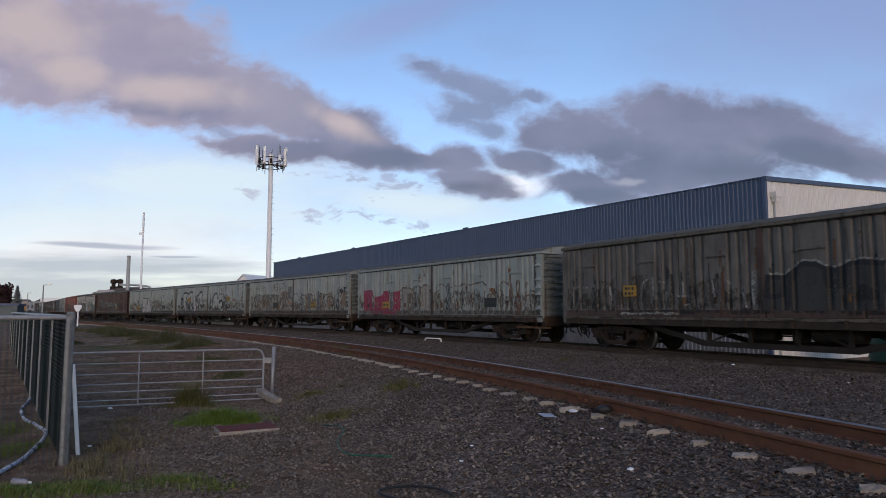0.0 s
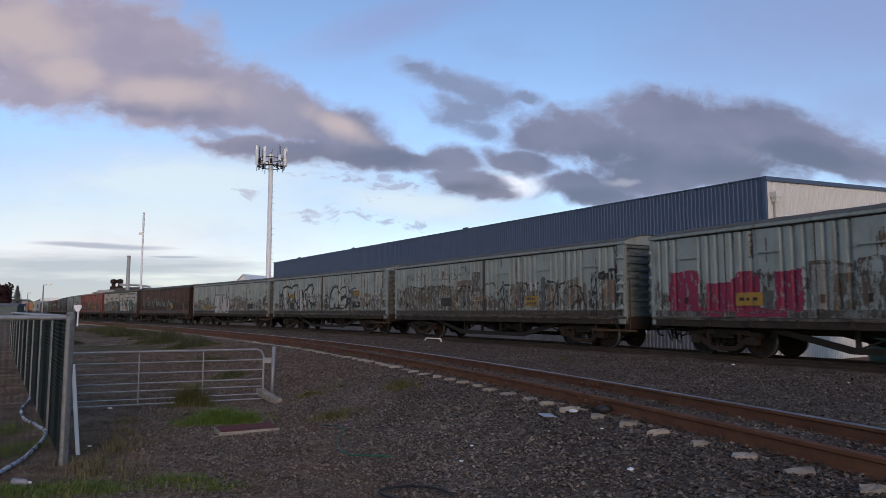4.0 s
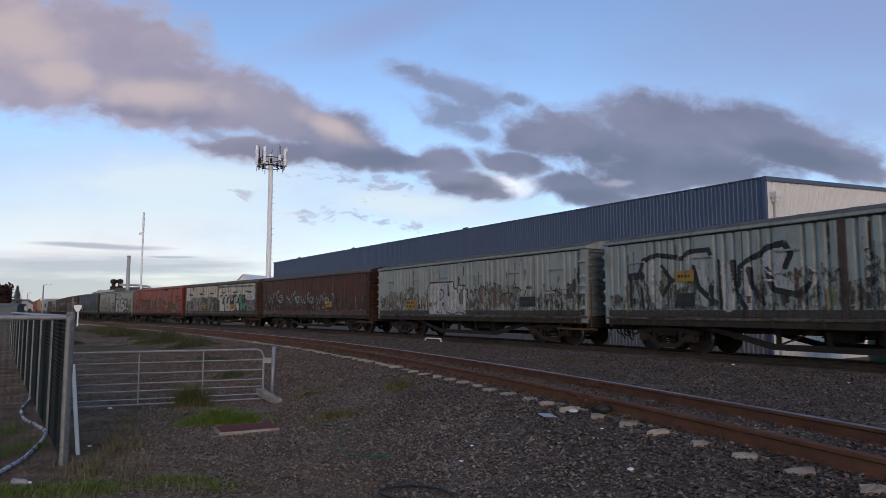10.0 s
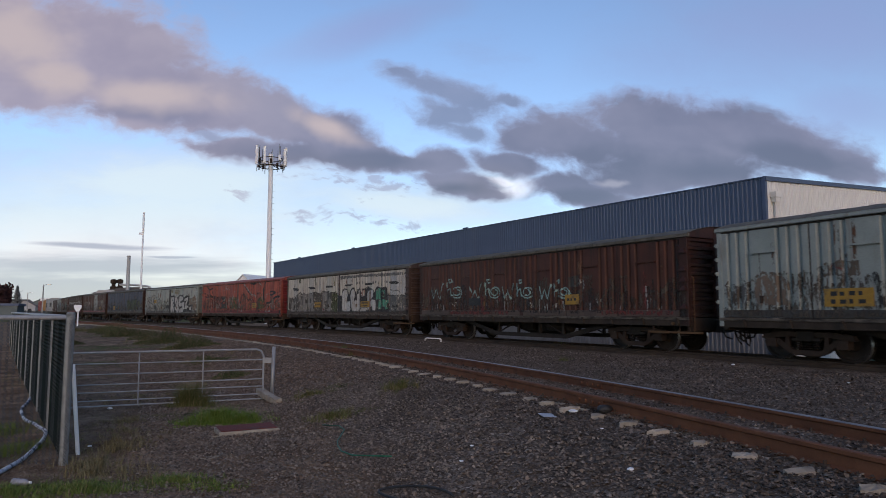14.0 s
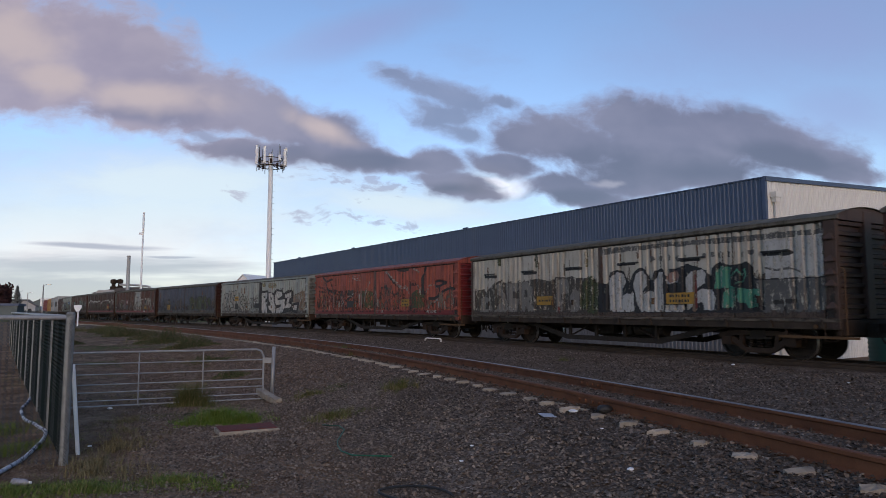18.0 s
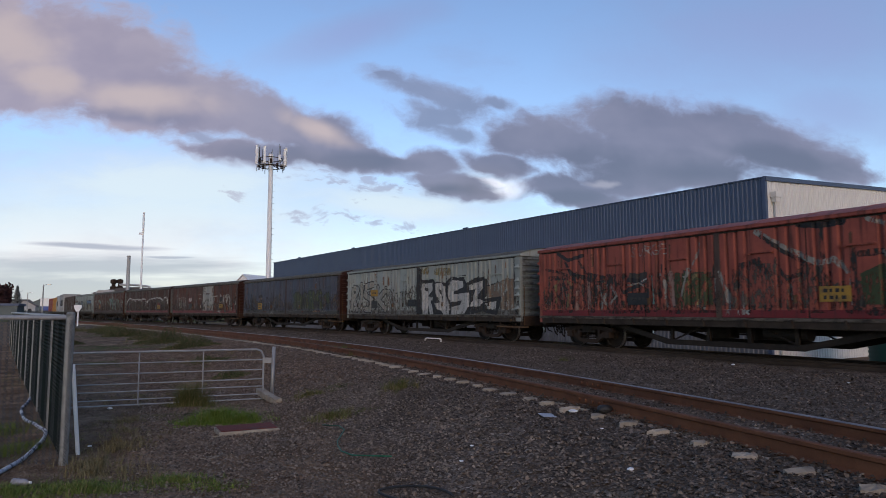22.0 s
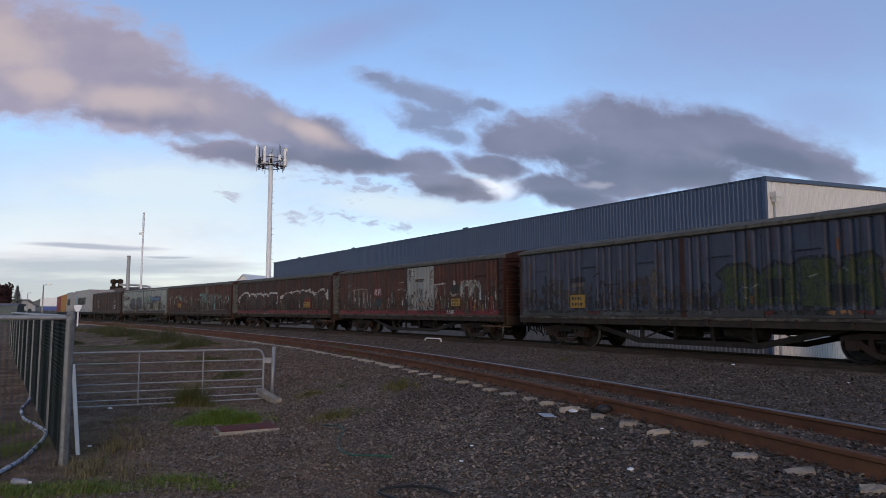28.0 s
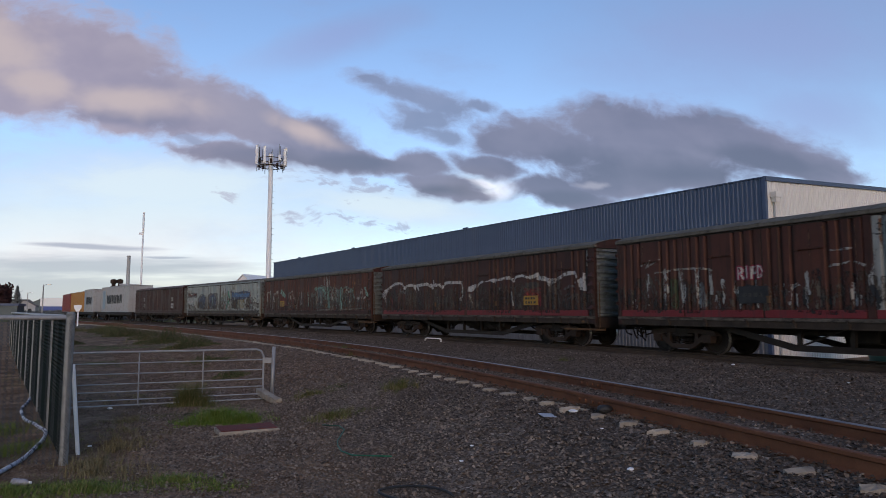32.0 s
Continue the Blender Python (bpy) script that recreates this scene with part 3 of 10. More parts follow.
W["spine"] = simple("centre_sill", (-H2 - 0.1, H2 + 0.1, -0.2, 0.2, SILL - 0.4, SILL - 0.09), mat=STEEL_DARK)
W["rear_end"] = simple("rear_wall", (-H2 - TAIL + 0.02, -H2 - TAIL + 0.08, -HALF + 0.1, HALF - 0.08, SILL, EAVES))
W["bolster"] = simple("bolster", (-0.2, 0.2, -0.95, 0.95, 0.5, 0.68), mat=STEEL_DARK)
W["hasp"] = simple("door_hook", (-0.34, 0.34, -0.05, 0.0, -0.02, 0.02), (-0.29, -0.24, -0.05, 0.02, -0.05, 0.02), mat=STEEL_BROWN)
# dark strip that stands in for the shadow line under the eave
W["eave_shadow"] = simple("top_track", (-H2 + 0.02, FRONT - 0.02, -HALF - 0.004, -HALF + 0.06, EAVES - 0.085, EAVES - 0.05), mat=STEEL_DARK)
W["lug"] = simple("lug", (-0.05, 0.05, -0.05, 0.0, -0.05, 0.05), (-0.02, 0.02, -0.06, 0.0, 0.05, 0.13), mat=SILLPAINT)
bm = bmesh.new()
foot = [bm.verts.new(q) for q in ((-0.13, 0, 0), (0.11, 0, 0), (0.1, -0.085, 0), (-0.12, -0.085, 0))]
heel = [bm.verts.new(q) for q in ((-0.13, 0, -0.02), (0.11, 0, -0.02), (0.1, -0.085, -0.02), (-0.12, -0.085, -0.02))]
peak = [bm.verts.new(q) for q in ((-0.02, 0, 0.13), (0.01, 0, 0.13))]
bm.faces.new(heel)
for q in range(1, 4):
    bm.faces.new((foot[q], heel[q], heel[(q + 1) % 4], foot[(q + 1) % 4]))
bm.faces.new((foot[2], foot[3], peak[0], peak[1]))
bm.faces.new((foot[1], foot[2], peak[1]))
bm.faces.new((foot[3], foot[0], peak[0]))
bmesh.ops.recalc_face_normals(bm, faces=bm.faces[:])
W["bracket"] = finish(bm, "corner_bracket", WHITE)
W["lock"] = simple("lock", (-0.03, 0.03, -0.04, 0.03, -0.11, 0.02), (-0.05, 0.05, -0.03, 0.02, 0.02, 0.06), mat=STEEL_BROWN)
W["step"] = simple("footstep", (12.85 - H2, 14.62 - H2, -HALF + 0.02, -HALF + 0.07, 0.53, 0.585), mat=STEP)
W["hanger"] = simple("step_hanger", (13.0 - H2, 13.05 - H2, -HALF + 0.03, -HALF + 0.06, 0.58, SILL - 0.24), mat=STEEL_BROWN)
bm = bmesh.new()
prism(bm, [(-HALF - 0.04, EAVES - 0.04)] + [(q * (HALF + 0.04), EAVES + 0.04 + 0.235 * (1 - q * q)) for q in np.linspace(-1, 1, 11)] + [(HALF + 0.04, EAVES - 0.04)], -0.03, 0.03)
W["arch"] = finish(bm, "end_arch", WHITE)
W["brake"] = simple("brake_cylinder", (-0.9, -0.3, -0.5, -0.1, 0.42, 0.76), (0.2, 0.5, -0.55, -0.2, 0.4, 0.7), (-1.3, 1.3, -0.12, -0.08, 0.5, 0.54), bevel=0.03, mat=STEEL_DARK)
W["tank"] = None
bm = bmesh.new()
tube(bm, [(0.9, -0.72, 0.6), (2.0, -0.72, 0.6)], 0.17, 14)
W["tank"] = finish(bm, "air_tank", STEEL_DARK)
bm = bmesh.new()
box(bm, 0, 0.42, -0.11, 0.11, 0.66, 0.86)
box(bm, 0.36, 0.5, -0.16, 0.16, 0.62, 0.9)
tube(bm, [(0.1, -0.3, 0.75), (0.25, -0.3, 0.45), (0.42, -0.28, 0.4)], 0.025, 6)
W["coupler"] = finish(bm, "coupler", STEEL_DARK)
bm = bmesh.new()
tube(bm, [(FRONT + 0.01, -HALF + 0.1, 2.05), (FRONT + 0.08, -HALF + 0.1, 2.0), (FRONT + 0.08, -HALF + 0.1, 0.62), (FRONT + 0.03, -HALF + 0.1, 0.56)], 0.014, 6)
W["grab"] = finish(bm, "grab_rail", STEP)
bm = bmesh.new()
tube(bm, [(13.9 - H2, -HALF + 0.06, 0.74), (13.9 - H2, -HALF + 0.06, 0.48), (14.18 - H2, -HALF + 0.06, 0.48), (14.18 - H2, -HALF + 0.06, 0.74)], 0.016, 6)
W["stirrup"] = finish(bm, "stirrup", STEEL_BROWN)
bm = bmesh.new()
for k_, (y_, z_, d_) in enumerate(((-0.62, 0.3, 0.1), (-0.5, 0.42, 0.16), (-0.38, 0.36, -0.08), (-0.28, 0.24, 0.05))):
    tube(bm, [(-H2 - TAIL + 0.02, y_, 0.72), (-H2 - TAIL - 0.08, y_, 0.6), (-H2 - TAIL - 0.1 + d_, y_ + 0.03, z_ + 0.08), (-H2 - TAIL + d_ * 0.6, y_ + 0.05, z_), (-H2 - TAIL + 0.1, y_ + 0.02, z_ + 0.12), (-H2 - TAIL + 0.06, y_, 0.66)], 0.024, 6)
tube(bm, [(-H2 - TAIL - 0.06, -0.7, 0.62), (-H2 - TAIL - 0.05, -0.2, 0.58)], 0.02, 6)
W["hoses"] = finish(bm, "brake_hose", STEEL_DARK)
W["headstock"] = simple("headstock", (FRONT - 0.18, FRONT, -HALF + 0.12, HALF - 0.12, 0.6, SILL - 0.01), bevel=0.012, mat=STEEL_BROWN)
W["tailstock"] = simple("headstock", (-H2 - TAIL, -H2 - TAIL + 0.16, -HALF + 0.12, HALF - 0.12, 0.66, SILL - 0.01), bevel=0.012, mat=STEEL_BROWN)
W["stanchion"] = simple("end_post", (-0.04, 0.12, -0.15, 0.15, SILL, EAVES + 0.2), bevel=0.012)


# ---- spray paint: a thin coat laid on the doors in narrow upright strips that follow their ribs
def edges_of(marks, step):
    out = [marks[0]]
    for a, b in zip(marks, marks[1:]):
        k = max(1, int(math.ceil((b - a) / step - 1e-6)))
        out += [a + (b - a) * (i + 1) / k for i in range(k)]
    return np.array(out)


def rib_marks():
    m = {0.02, BODY - 0.12}
    for d0, d1 in DOORS:
        c = (d0 + d1) / 2
        m |= {d0, d1, c - 0.24, c + 0.24}
        x = d0
        while x < d1:
            m |= {x + k * RIB for k in RIB_STEPS if x + k * RIB < d1}
            x += RIB
    m = sorted(m)
    return [m[0]] + [b for a, b in zip(m, m[1:]) if b - a > 0.002]


SX = edges_of(rib_marks(), 0.019)
SZ = edges_of([SILL + 0.03, SILL + BAND, EAVES - 0.07], 0.018)
BAND_ROW = int(np.searchsorted(SZ, SILL + BAND - 1e-6))
CX, CZ = (SX[1:] + SX[:-1]) / 2, (SZ[1:] + SZ[:-1]) / 2
YL = np.array([-HALF + inset(a + 1e-4) for a in SX[:-1]])
YR = np.array([-HALF + inset(a - 1e-4) for a in SX[1:]])


def soft_noise(seed, cell):
    """A smooth field of -1 to 1 over the wagon's side."""
    g = np.random.default_rng(seed).uniform(-1, 1, (int(3 / cell) + 3, int(15 / cell) + 3))
    fx, fz = CX / cell, (CZ - SILL) / cell
    ix, iz = fx.astype(int), fz.astype(int)
    tx, tz = (fx - ix)[None], (fz - iz)[:, None]
    tx, tz = tx * tx * (3 - 2 * tx), tz * tz * (3 - 2 * tz)
    q = lambda i, j: g[np.ix_(iz + i, ix + j)]
    return (q(0, 0) * (1 - tx) + q(0, 1) * tx) * (1 - tz) + (q(1, 0) * (1 - tx) + q(1, 1) * tx) * tz


RAGGED = 0.6 * soft_noise(1, 0.16) + 0.4 * soft_noise(2, 0.05)


class Spray:
    def __init__(self):
        self.mats = []
        self.coat = [np.full((len(CZ), len(CX)), -1, np.int16) for _ in (0, 1)]

    def lay(self, mat, j0, j1, i0, i1, mask):
        if mat not in self.mats:
            self.mats.append(mat)
        k = self.mats.index(mat)
        if mat in SOLID:
            self.coat[0][j0:j1, i0:i1][mask] = k
            self.coat[1][j0:j1, i0:i1][mask] = -1
        else:
            self.coat[1][j0:j1, i0:i1][mask] = k

    def stroke(self, pts, w, mat):
        """A round-ended line of the can along points (metres from the rear, height)."""
        h = w / 2
        for (a, z), (b, y) in zip(pts, pts[1:]) if len(pts) > 1 else ():
            i0, i1 = np.searchsorted(CX, (min(a, b) - h * 1.2, max(a, b) + h * 1.2))
            j0, j1 = np.searchsorted(CZ, (min(z, y) - h * 1.2, max(z, y) + h * 1.2))
            if i0 >= i1 or j0 >= j1:
                continue
            gx, gz = CX[None, i0:i1] - a, CZ[j0:j1, None] - z
            dx, dz = b - a, y - z
            q = dx * dx + dz * dz
            t = np.clip((gx * dx + gz * dz) / q, 0, 1) if q > 1e-9 else 0.0
            self.lay(mat, j0, j1, i0, i1, np.hypot(gx - t * dx, gz - t * dz) < h * (1 + 0.16 * RAGGED[j0:j1, i0:i1]))

    def patch(self, a0, a1, z0, z1, mat, rough=0.05):
        i0, i1 = np.searchsorted(CX, (a0 - rough, a1 + rough))
        j0, j1 = np.searchsorted(CZ, (z0 - rough, z1 + rough))
        gx, gz, r = CX[None, i0:i1], CZ[j0:j1, None], RAGGED[j0:j1, i0:i1] * rough
        self.lay(mat, j0, j1, i0, i1, (gx > a0 + r) & (gx < a1 + r) & (gz > z0 + r) & (gz < z1 + r))

    def shape(self, pts, mat, rough=0.03):
        """A filled outline."""
        a, z = np.array([q[0] for q in pts]), np.array([q[1] for q in pts])
        i0, i1 = np.searchsorted(CX, (a.min(), a.max()))
        j0, j1 = np.searchsorted(CZ, (z.min(), z.max()))
        r = RAGGED[j0:j1, i0:i1] * rough
        gx, gz = CX[None, i0:i1] + r, CZ[j0:j1, None] + r
        inside = np.zeros(r.shape, bool)
        for k in range(len(a)):
            x1, y1, x2, y2 = a[k - 1], z[k - 1], a[k], z[k]
            if abs(y2 - y1) > 1e-9:
                inside ^= ((y1 > gz) != (y2 > gz)) & (gx < (x2 - x1) * (gz - y1) / (y2 - y1) + x1)
        self.lay(mat, j0, j1, i0, i1, inside)

    def fat(self, lines, w, fill, edge, rim=0.09):
        for l in lines:
            self.stroke(l, w + rim * 2, edge)
        for l in lines:
            self.stroke(l, w, fill)

    def done(self, parent, label):
        for k, mat in enumerate(self.mats):
            vs, fs = [], []
            for lift, coat in zip((0.003, 0.006), self.coat):
                on = np.zeros((len(CZ) + 2, len(CX)), np.int8)
                on[1:-1] = coat == k
                step = np.diff(on, axis=0)
                for i in np.nonzero(on.any(axis=0))[0]:
                    for j0, j1 in zip(np.nonzero(step[:, i] == 1)[0], np.nonzero(step[:, i] == -1)[0]):
                        for a, b in ((j0, min(j1, BAND_ROW)), (max(j0, BAND_ROW), j1)):
                            if a >= b:
                                continue
                            yl, yr = (YL[i], YR[i]) if a >= BAND_ROW else (-HALF - 0.012, -HALF - 0.012)
                            x0, x1, z0, z1 = SX[i] - H2, SX[i + 1] - H2, SZ[a], SZ[b]
                            n = len(vs)
                            vs += [(x0, yl - lift, z0), (x1, yr - lift, z0), (x1, yr - lift, z1), (x0, yl - lift, z1)]
                            fs.append((n, n + 1, n + 2, n + 3))
            if fs:
                me = bpy.data.meshes.new("graffiti")
                me.from_pydata(vs, [], fs)
                me.materials.append(mat)
                tagged(part("graffiti", me, None, parent, label), kind="stuff")


def arc(cx, cz, rx, rz, a0, a1, n=12):
    return [(cx + rx * math.cos(radians(a0 + (a1 - a0) * i / n)), cz + rz * math.sin(radians(a0 + (a1 - a0) * i / n))) for i in range(n + 1)]


GLYPH = {
    "A": [[(0, 0), (0.3, 0.8), (0.5, 1), (0.7, 0.8), (0.95, 0)], [(0.2, 0.35), (0.8, 0.35)]], "B": [[(0.1, 0), (0.1, 1), (0.6, 0.95), (0.7, 0.75), (0.5, 0.55), (0.1, 0.5)], [(0.5, 0.52), (0.85, 0.3), (0.7, 0.05), (0.1, 0)]],
    "C": [arc(0.5, 0.5, 0.45, 0.5, 45, 315)], "D": [[(0.1, 0), (0.1, 1), (0.6, 0.9), (0.9, 0.5), (0.6, 0.08), (0.1, 0)]], "E": [[(0.9, 1), (0.1, 1), (0.1, 0), (0.9, 0)], [(0.1, 0.5), (0.7, 0.5)]],
    "F": [[(0.9, 1), (0.1, 1), (0.1, 0)], [(0.1, 0.5), (0.7, 0.5)]], "G": [arc(0.5, 0.5, 0.45, 0.5, 45, 340) + [(0.55, 0.42)]], "H": [[(0.1, 0), (0.1, 1)], [(0.9, 0), (0.9, 1)], [(0.1, 0.5), (0.9, 0.5)]],
    "I": [[(0.5, 0), (0.5, 1)]], "K": [[(0.1, 0), (0.1, 1)], [(0.9, 1), (0.15, 0.45), (0.95, 0)]], "M": [[(0, 0), (0.15, 1), (0.5, 0.4), (0.85, 1), (1, 0)]], "N": [[(0.1, 0), (0.15, 1), (0.8, 0.05), (0.9, 1)]],
    "O": [arc(0.5, 0.5, 0.42, 0.46, 90, 450)], "P": [[(0.12, 0), (0.12, 1), (0.65, 0.97), (0.85, 0.72), (0.6, 0.47), (0.15, 0.45)]], "Q": [arc(0.5, 0.5, 0.42, 0.46, 90, 450), [(0.6, 0.3), (0.95, 0)]],
    "R": [[(0.12, 0), (0.12, 1), (0.65, 0.97), (0.85, 0.75), (0.6, 0.5), (0.15, 0.48)], [(0.45, 0.48), (0.95, 0)]], "S": [[(0.9, 0.85), (0.6, 1), (0.2, 0.9), (0.15, 0.65), (0.5, 0.5), (0.85, 0.35), (0.8, 0.1), (0.45, 0), (0.08, 0.12)]],
    "T": [[(0, 1), (1, 1)], [(0.5, 1), (0.5, 0)]], "U": [[(0.1, 1), (0.1, 0.25), (0.35, 0), (0.65, 0), (0.9, 0.25), (0.9, 1)]], "V": [[(0, 1), (0.5, 0), (1, 1)]], "W": [[(0, 1), (0.25, 0), (0.5, 0.7), (0.75, 0), (1, 1)]],
    "Z": [[(0.1, 1), (0.9, 1), (0.1, 0), (0.95, 0)]], "2": [[(0.1, 0.75), (0.3, 1), (0.7, 0.97), (0.85, 0.7), (0.1, 0), (0.95, 0)]], "6": [[(0.8, 1), (0.3, 0.7), (0.12, 0.3), (0.4, 0), (0.8, 0.1), (0.85, 0.35), (0.5, 0.5), (0.15, 0.35)]],
    "L": [[(0.1, 1), (0.1, 0), (0.9, 0)]], "@": [arc(0.5, 0.5, 0.5, 0.5, -60, 300) + arc(0.5, 0.5, 0.3, 0.3, 300, 640) + arc(0.5, 0.5, 0.12, 0.12, 280, 560)], "i": [[(0.5, 0), (0.5, 0.7)], arc(0.5, 0.95, 0.22, 0.18, 0, 360)],
    "1": [[(0.2, 0.7), (0.5, 1), (0.5, 0)]],
}


def letters(text, a0, z0, width, height, wobble=0.0, seed=1, slant=0.0):
    r = random.Random(seed)
    out = []
    step = width / max(1, len(text))
    for i, ch in enumerate(text):
        dz = r.uniform(-wobble, wobble)
        for l in GLYPH.get(ch, []):
            out.append([(a0 + i * step + x * step * 0.82 + slant * z * height, z0 + dz + z * height) for x, z in l])
    return out


def drips(sp, a0, a1, z0, z1, n, mat, seed, w=(0.02, 0.07)):
    r = random.Random(seed)
    for _ in range(n):
        a = r.uniform(a0, a1)
        z = r.uniform(z0 + (z1 - z0) * 0.3, z1)
        sp.stroke([(a, z), (a + r.uniform(-0.02, 0.02), max(z0, z - r.uniform(0.15, 0.9) * (z1 - z0)))], r.uniform(*w), mat)


def spray_mat(name, c, holes=0.35):
    d = tuple(q * 0.72 for q in c)
    return surface("spray_" + name, c, d, 3.0, 0.6, 0, 0.1, 40, (1, 1, 0.4), tuple(q * 0.45 for q in c), 0.35, 2.0, (3, 1, 0.5), 0.0, holes)


P_WHITE = spray_mat("white", (0.36, 0.352, 0.335), 0.34)
P_WORN = spray_mat("worn_white", (0.27, 0.262, 0.24), 0.5)
P_BLACK = spray_mat("black", (0.018, 0.018, 0.02), 0.18)
P_BLACKW = spray_mat("worn_black", (0.024, 0.022, 0.02), 0.46)
P_BROWN = spray_mat("brown", (0.1, 0.075, 0.054), 0.5)
P_PINK = spray_mat("pink", (0.22, 0.022, 0.055), 0.3)
P_TEAL = spray_mat("teal", (0.2, 0.31, 0.29), 0.34)
P_GREEN = spray_mat("green", (0.05, 0.19, 0.13), 0.32)
P_DKGREEN = spray_mat("dark_green", (0.042, 0.052, 0.022), 0.4)
P_ORANGE = spray_mat("orange", (0.25, 0.12, 0.05), 0.5)
P_OCHRE = spray_mat("ochre", (0.17, 0.135, 0.06), 0.52)
P_RED = spray_mat("red", (0.13, 0.025, 0.02), 0.5)
P_GRIME = spray_mat("grime", (0.075, 0.06, 0.048), 0.6)
# soot, and the shade painted along the last door's end edge
P_SOOT_SHADE = spray_mat("soot", (0.02, 0.017, 0.015), 0.58)
P_STREAK = spray_mat("rust_streak", (0.11, 0.05, 0.025), 0.52)
P_TAN = spray_mat("dull_tan", (0.155, 0.11, 0.078), 0.4)
P_WASH = spray_mat("road_grime", (0.062, 0.047, 0.035), 0.56)
P_PALE = spray_mat("pale_worn", (0.225, 0.215, 0.19), 0.42)
P_DARK = spray_mat("charcoal", (0.04, 0.037, 0.033), 0.2)
P_MINTREP = spray_mat("fresh_mint", (0.26, 0.3, 0.29), 0.1)
P_REDP = spray_mat("flag_red", (0.2, 0.022, 0.022), 0.22)
P_TEALW = spray_mat("worn_teal", (0.13, 0.235, 0.2), 0.4)
P_TEALG = spray_mat("grey_green", (0.1, 0.13, 0.115), 0.5)
P_NAVY = spray_mat("navy", (0.045, 0.06, 0.1), 0.3)
P_BLUET = spray_mat("mid_blue", (0.06, 0.13, 0.24), 0.3)
P_SALMON = spray_mat("salmon", (0.26, 0.15, 0.12), 0.4)
P_DULL = spray_mat("dull_grey_white", (0.165, 0.152, 0.138), 0.34)
P_CREAM = spray_mat("greenish_white", (0.29, 0.315, 0.28), 0.3)
P_UMBER = spray_mat("umber", (0.052, 0.044, 0.037), 0.34)
P_GREY = spray_mat("grey", (0.085, 0.083, 0.08), 0.4)


SOLID = {P_UMBER, P_CREAM, P_DULL, P_REDP, P_NAVY, P_BLUET, P_TEALG, P_MINTREP, P_TAN, P_WHITE, P_BLACK, P_PINK, P_TEAL, P_GREEN, P_GREY, P_DARK, P_PALE}


def weather(sp, seed, dirt, n=55, high=2.1, rust=12):
    """Grime washed up from the floor and rust run down from the eaves."""
    r = random.Random(seed)
    for a in np.arange(0.2, 13.6, 0.7):
        wash = sp.coat[1] < 0
        keep = sp.coat[1].copy()
        sp.patch(a, a + 0.72, 1.22, r.uniform(1.55, 2.2), P_WASH, 0.16)
        sp.coat[1] = np.where(wash, sp.coat[1], keep)
    # upright strip at the last door's edge: grime plus its shadow put into the colour
    sp.patch(13.86, 13.98, 1.2, 3.1, P_SOOT_SHADE)
    sp.patch(14.0, 14.26, 0.99, r.uniform(1.25, 1.5), P_SOOT_SHADE)
    if dirt is P_GRIME:
        sp.patch(0.1, 13.95, 0.99, 1.215, P_WASH)
    for _ in range(n):
        a, w_ = r.uniform(0.1, 13.9), r.uniform(0.06, 0.3)
        z = 1.3 + (high - 1.3) * r.random() ** 1.6
        sp.stroke([(a, 1.22), (a + r.uniform(-0.03, 0.03), z)], w_, dirt)
    for _ in range(n // 3):
        a = r.uniform(0.2, 13.0)
        sp.stroke([(a, 1.12), (a + r.uniform(0.2, 0.9), 1.12)], r.uniform(0.04, 0.16), dirt)
    for _ in range(rust):
        a, z = r.uniform(0.2, 13.9), r.uniform(2.6, 3.02)
        sp.stroke([(a, z), (a, z - r.uniform(0.2, 0.9))], r.uniform(0.025, 0.09), P_STREAK)


def plate(parent, a, z, w, h, colour, bars, lines=2, label="yellow number board"):
    """A board on the doors; its characters are plain bars."""
    w, h = w * 0.85, h * 0.85
    bm = bmesh.new()
    box(bm, a - w / 2 - H2, a + w / 2 - H2, -HALF - 0.026, -HALF - 0.012, z - h / 2, z + h / 2)
    o = part("number_board", bm, colour, parent, label)
    bm = bmesh.new()
    for r in range(lines):
        zc = z + h * (0.22 - 0.44 * r) if lines > 1 else z
        for i in range(bars):
            x = a - H2 - w * 0.38 + w * 0.76 * (i + 0.1) / bars
            box(bm, x, x + w * 0.76 / bars * (0.72, 0.5, 0.64, 0.4)[(i + r) % 4], -HALF - 0.03, -HALF - 0.027, zc - h * 0.12, zc + h * (0.12, 0.1)[i % 2])
    tagged(part("number_bar", bm, BLACK if colour is not BLACK else P_DARK, o), kind="stuff")


def bogie(parent, x, wheels):
    b = new("bogie")
    b.empty_display_size = 0.1
    b.parent = parent
    b.matrix_basis = pose(x, 0, 0)
    for s in (-1, 1):
        part("side_frame", W["frame"], None, b).matrix_basis = pose(0, s * 0.87, 0, 0, 0, 0 if s < 0 else 180)
        part("spring_nest", W["spring"], None, b).matrix_basis = pose(0, s * 0.87, 0)
    part("bolster", W["bolster"], None, b)
    for s in (-1, 1):
        w = part("wheelset", W["wheel"], None, b)
        w.matrix_basis = pose(s * 0.84, 0, 0.418)
        wheels.append((w, s * 0.84))


MOVING, WHEELS = [], []
BOGIE_AT = 5.05


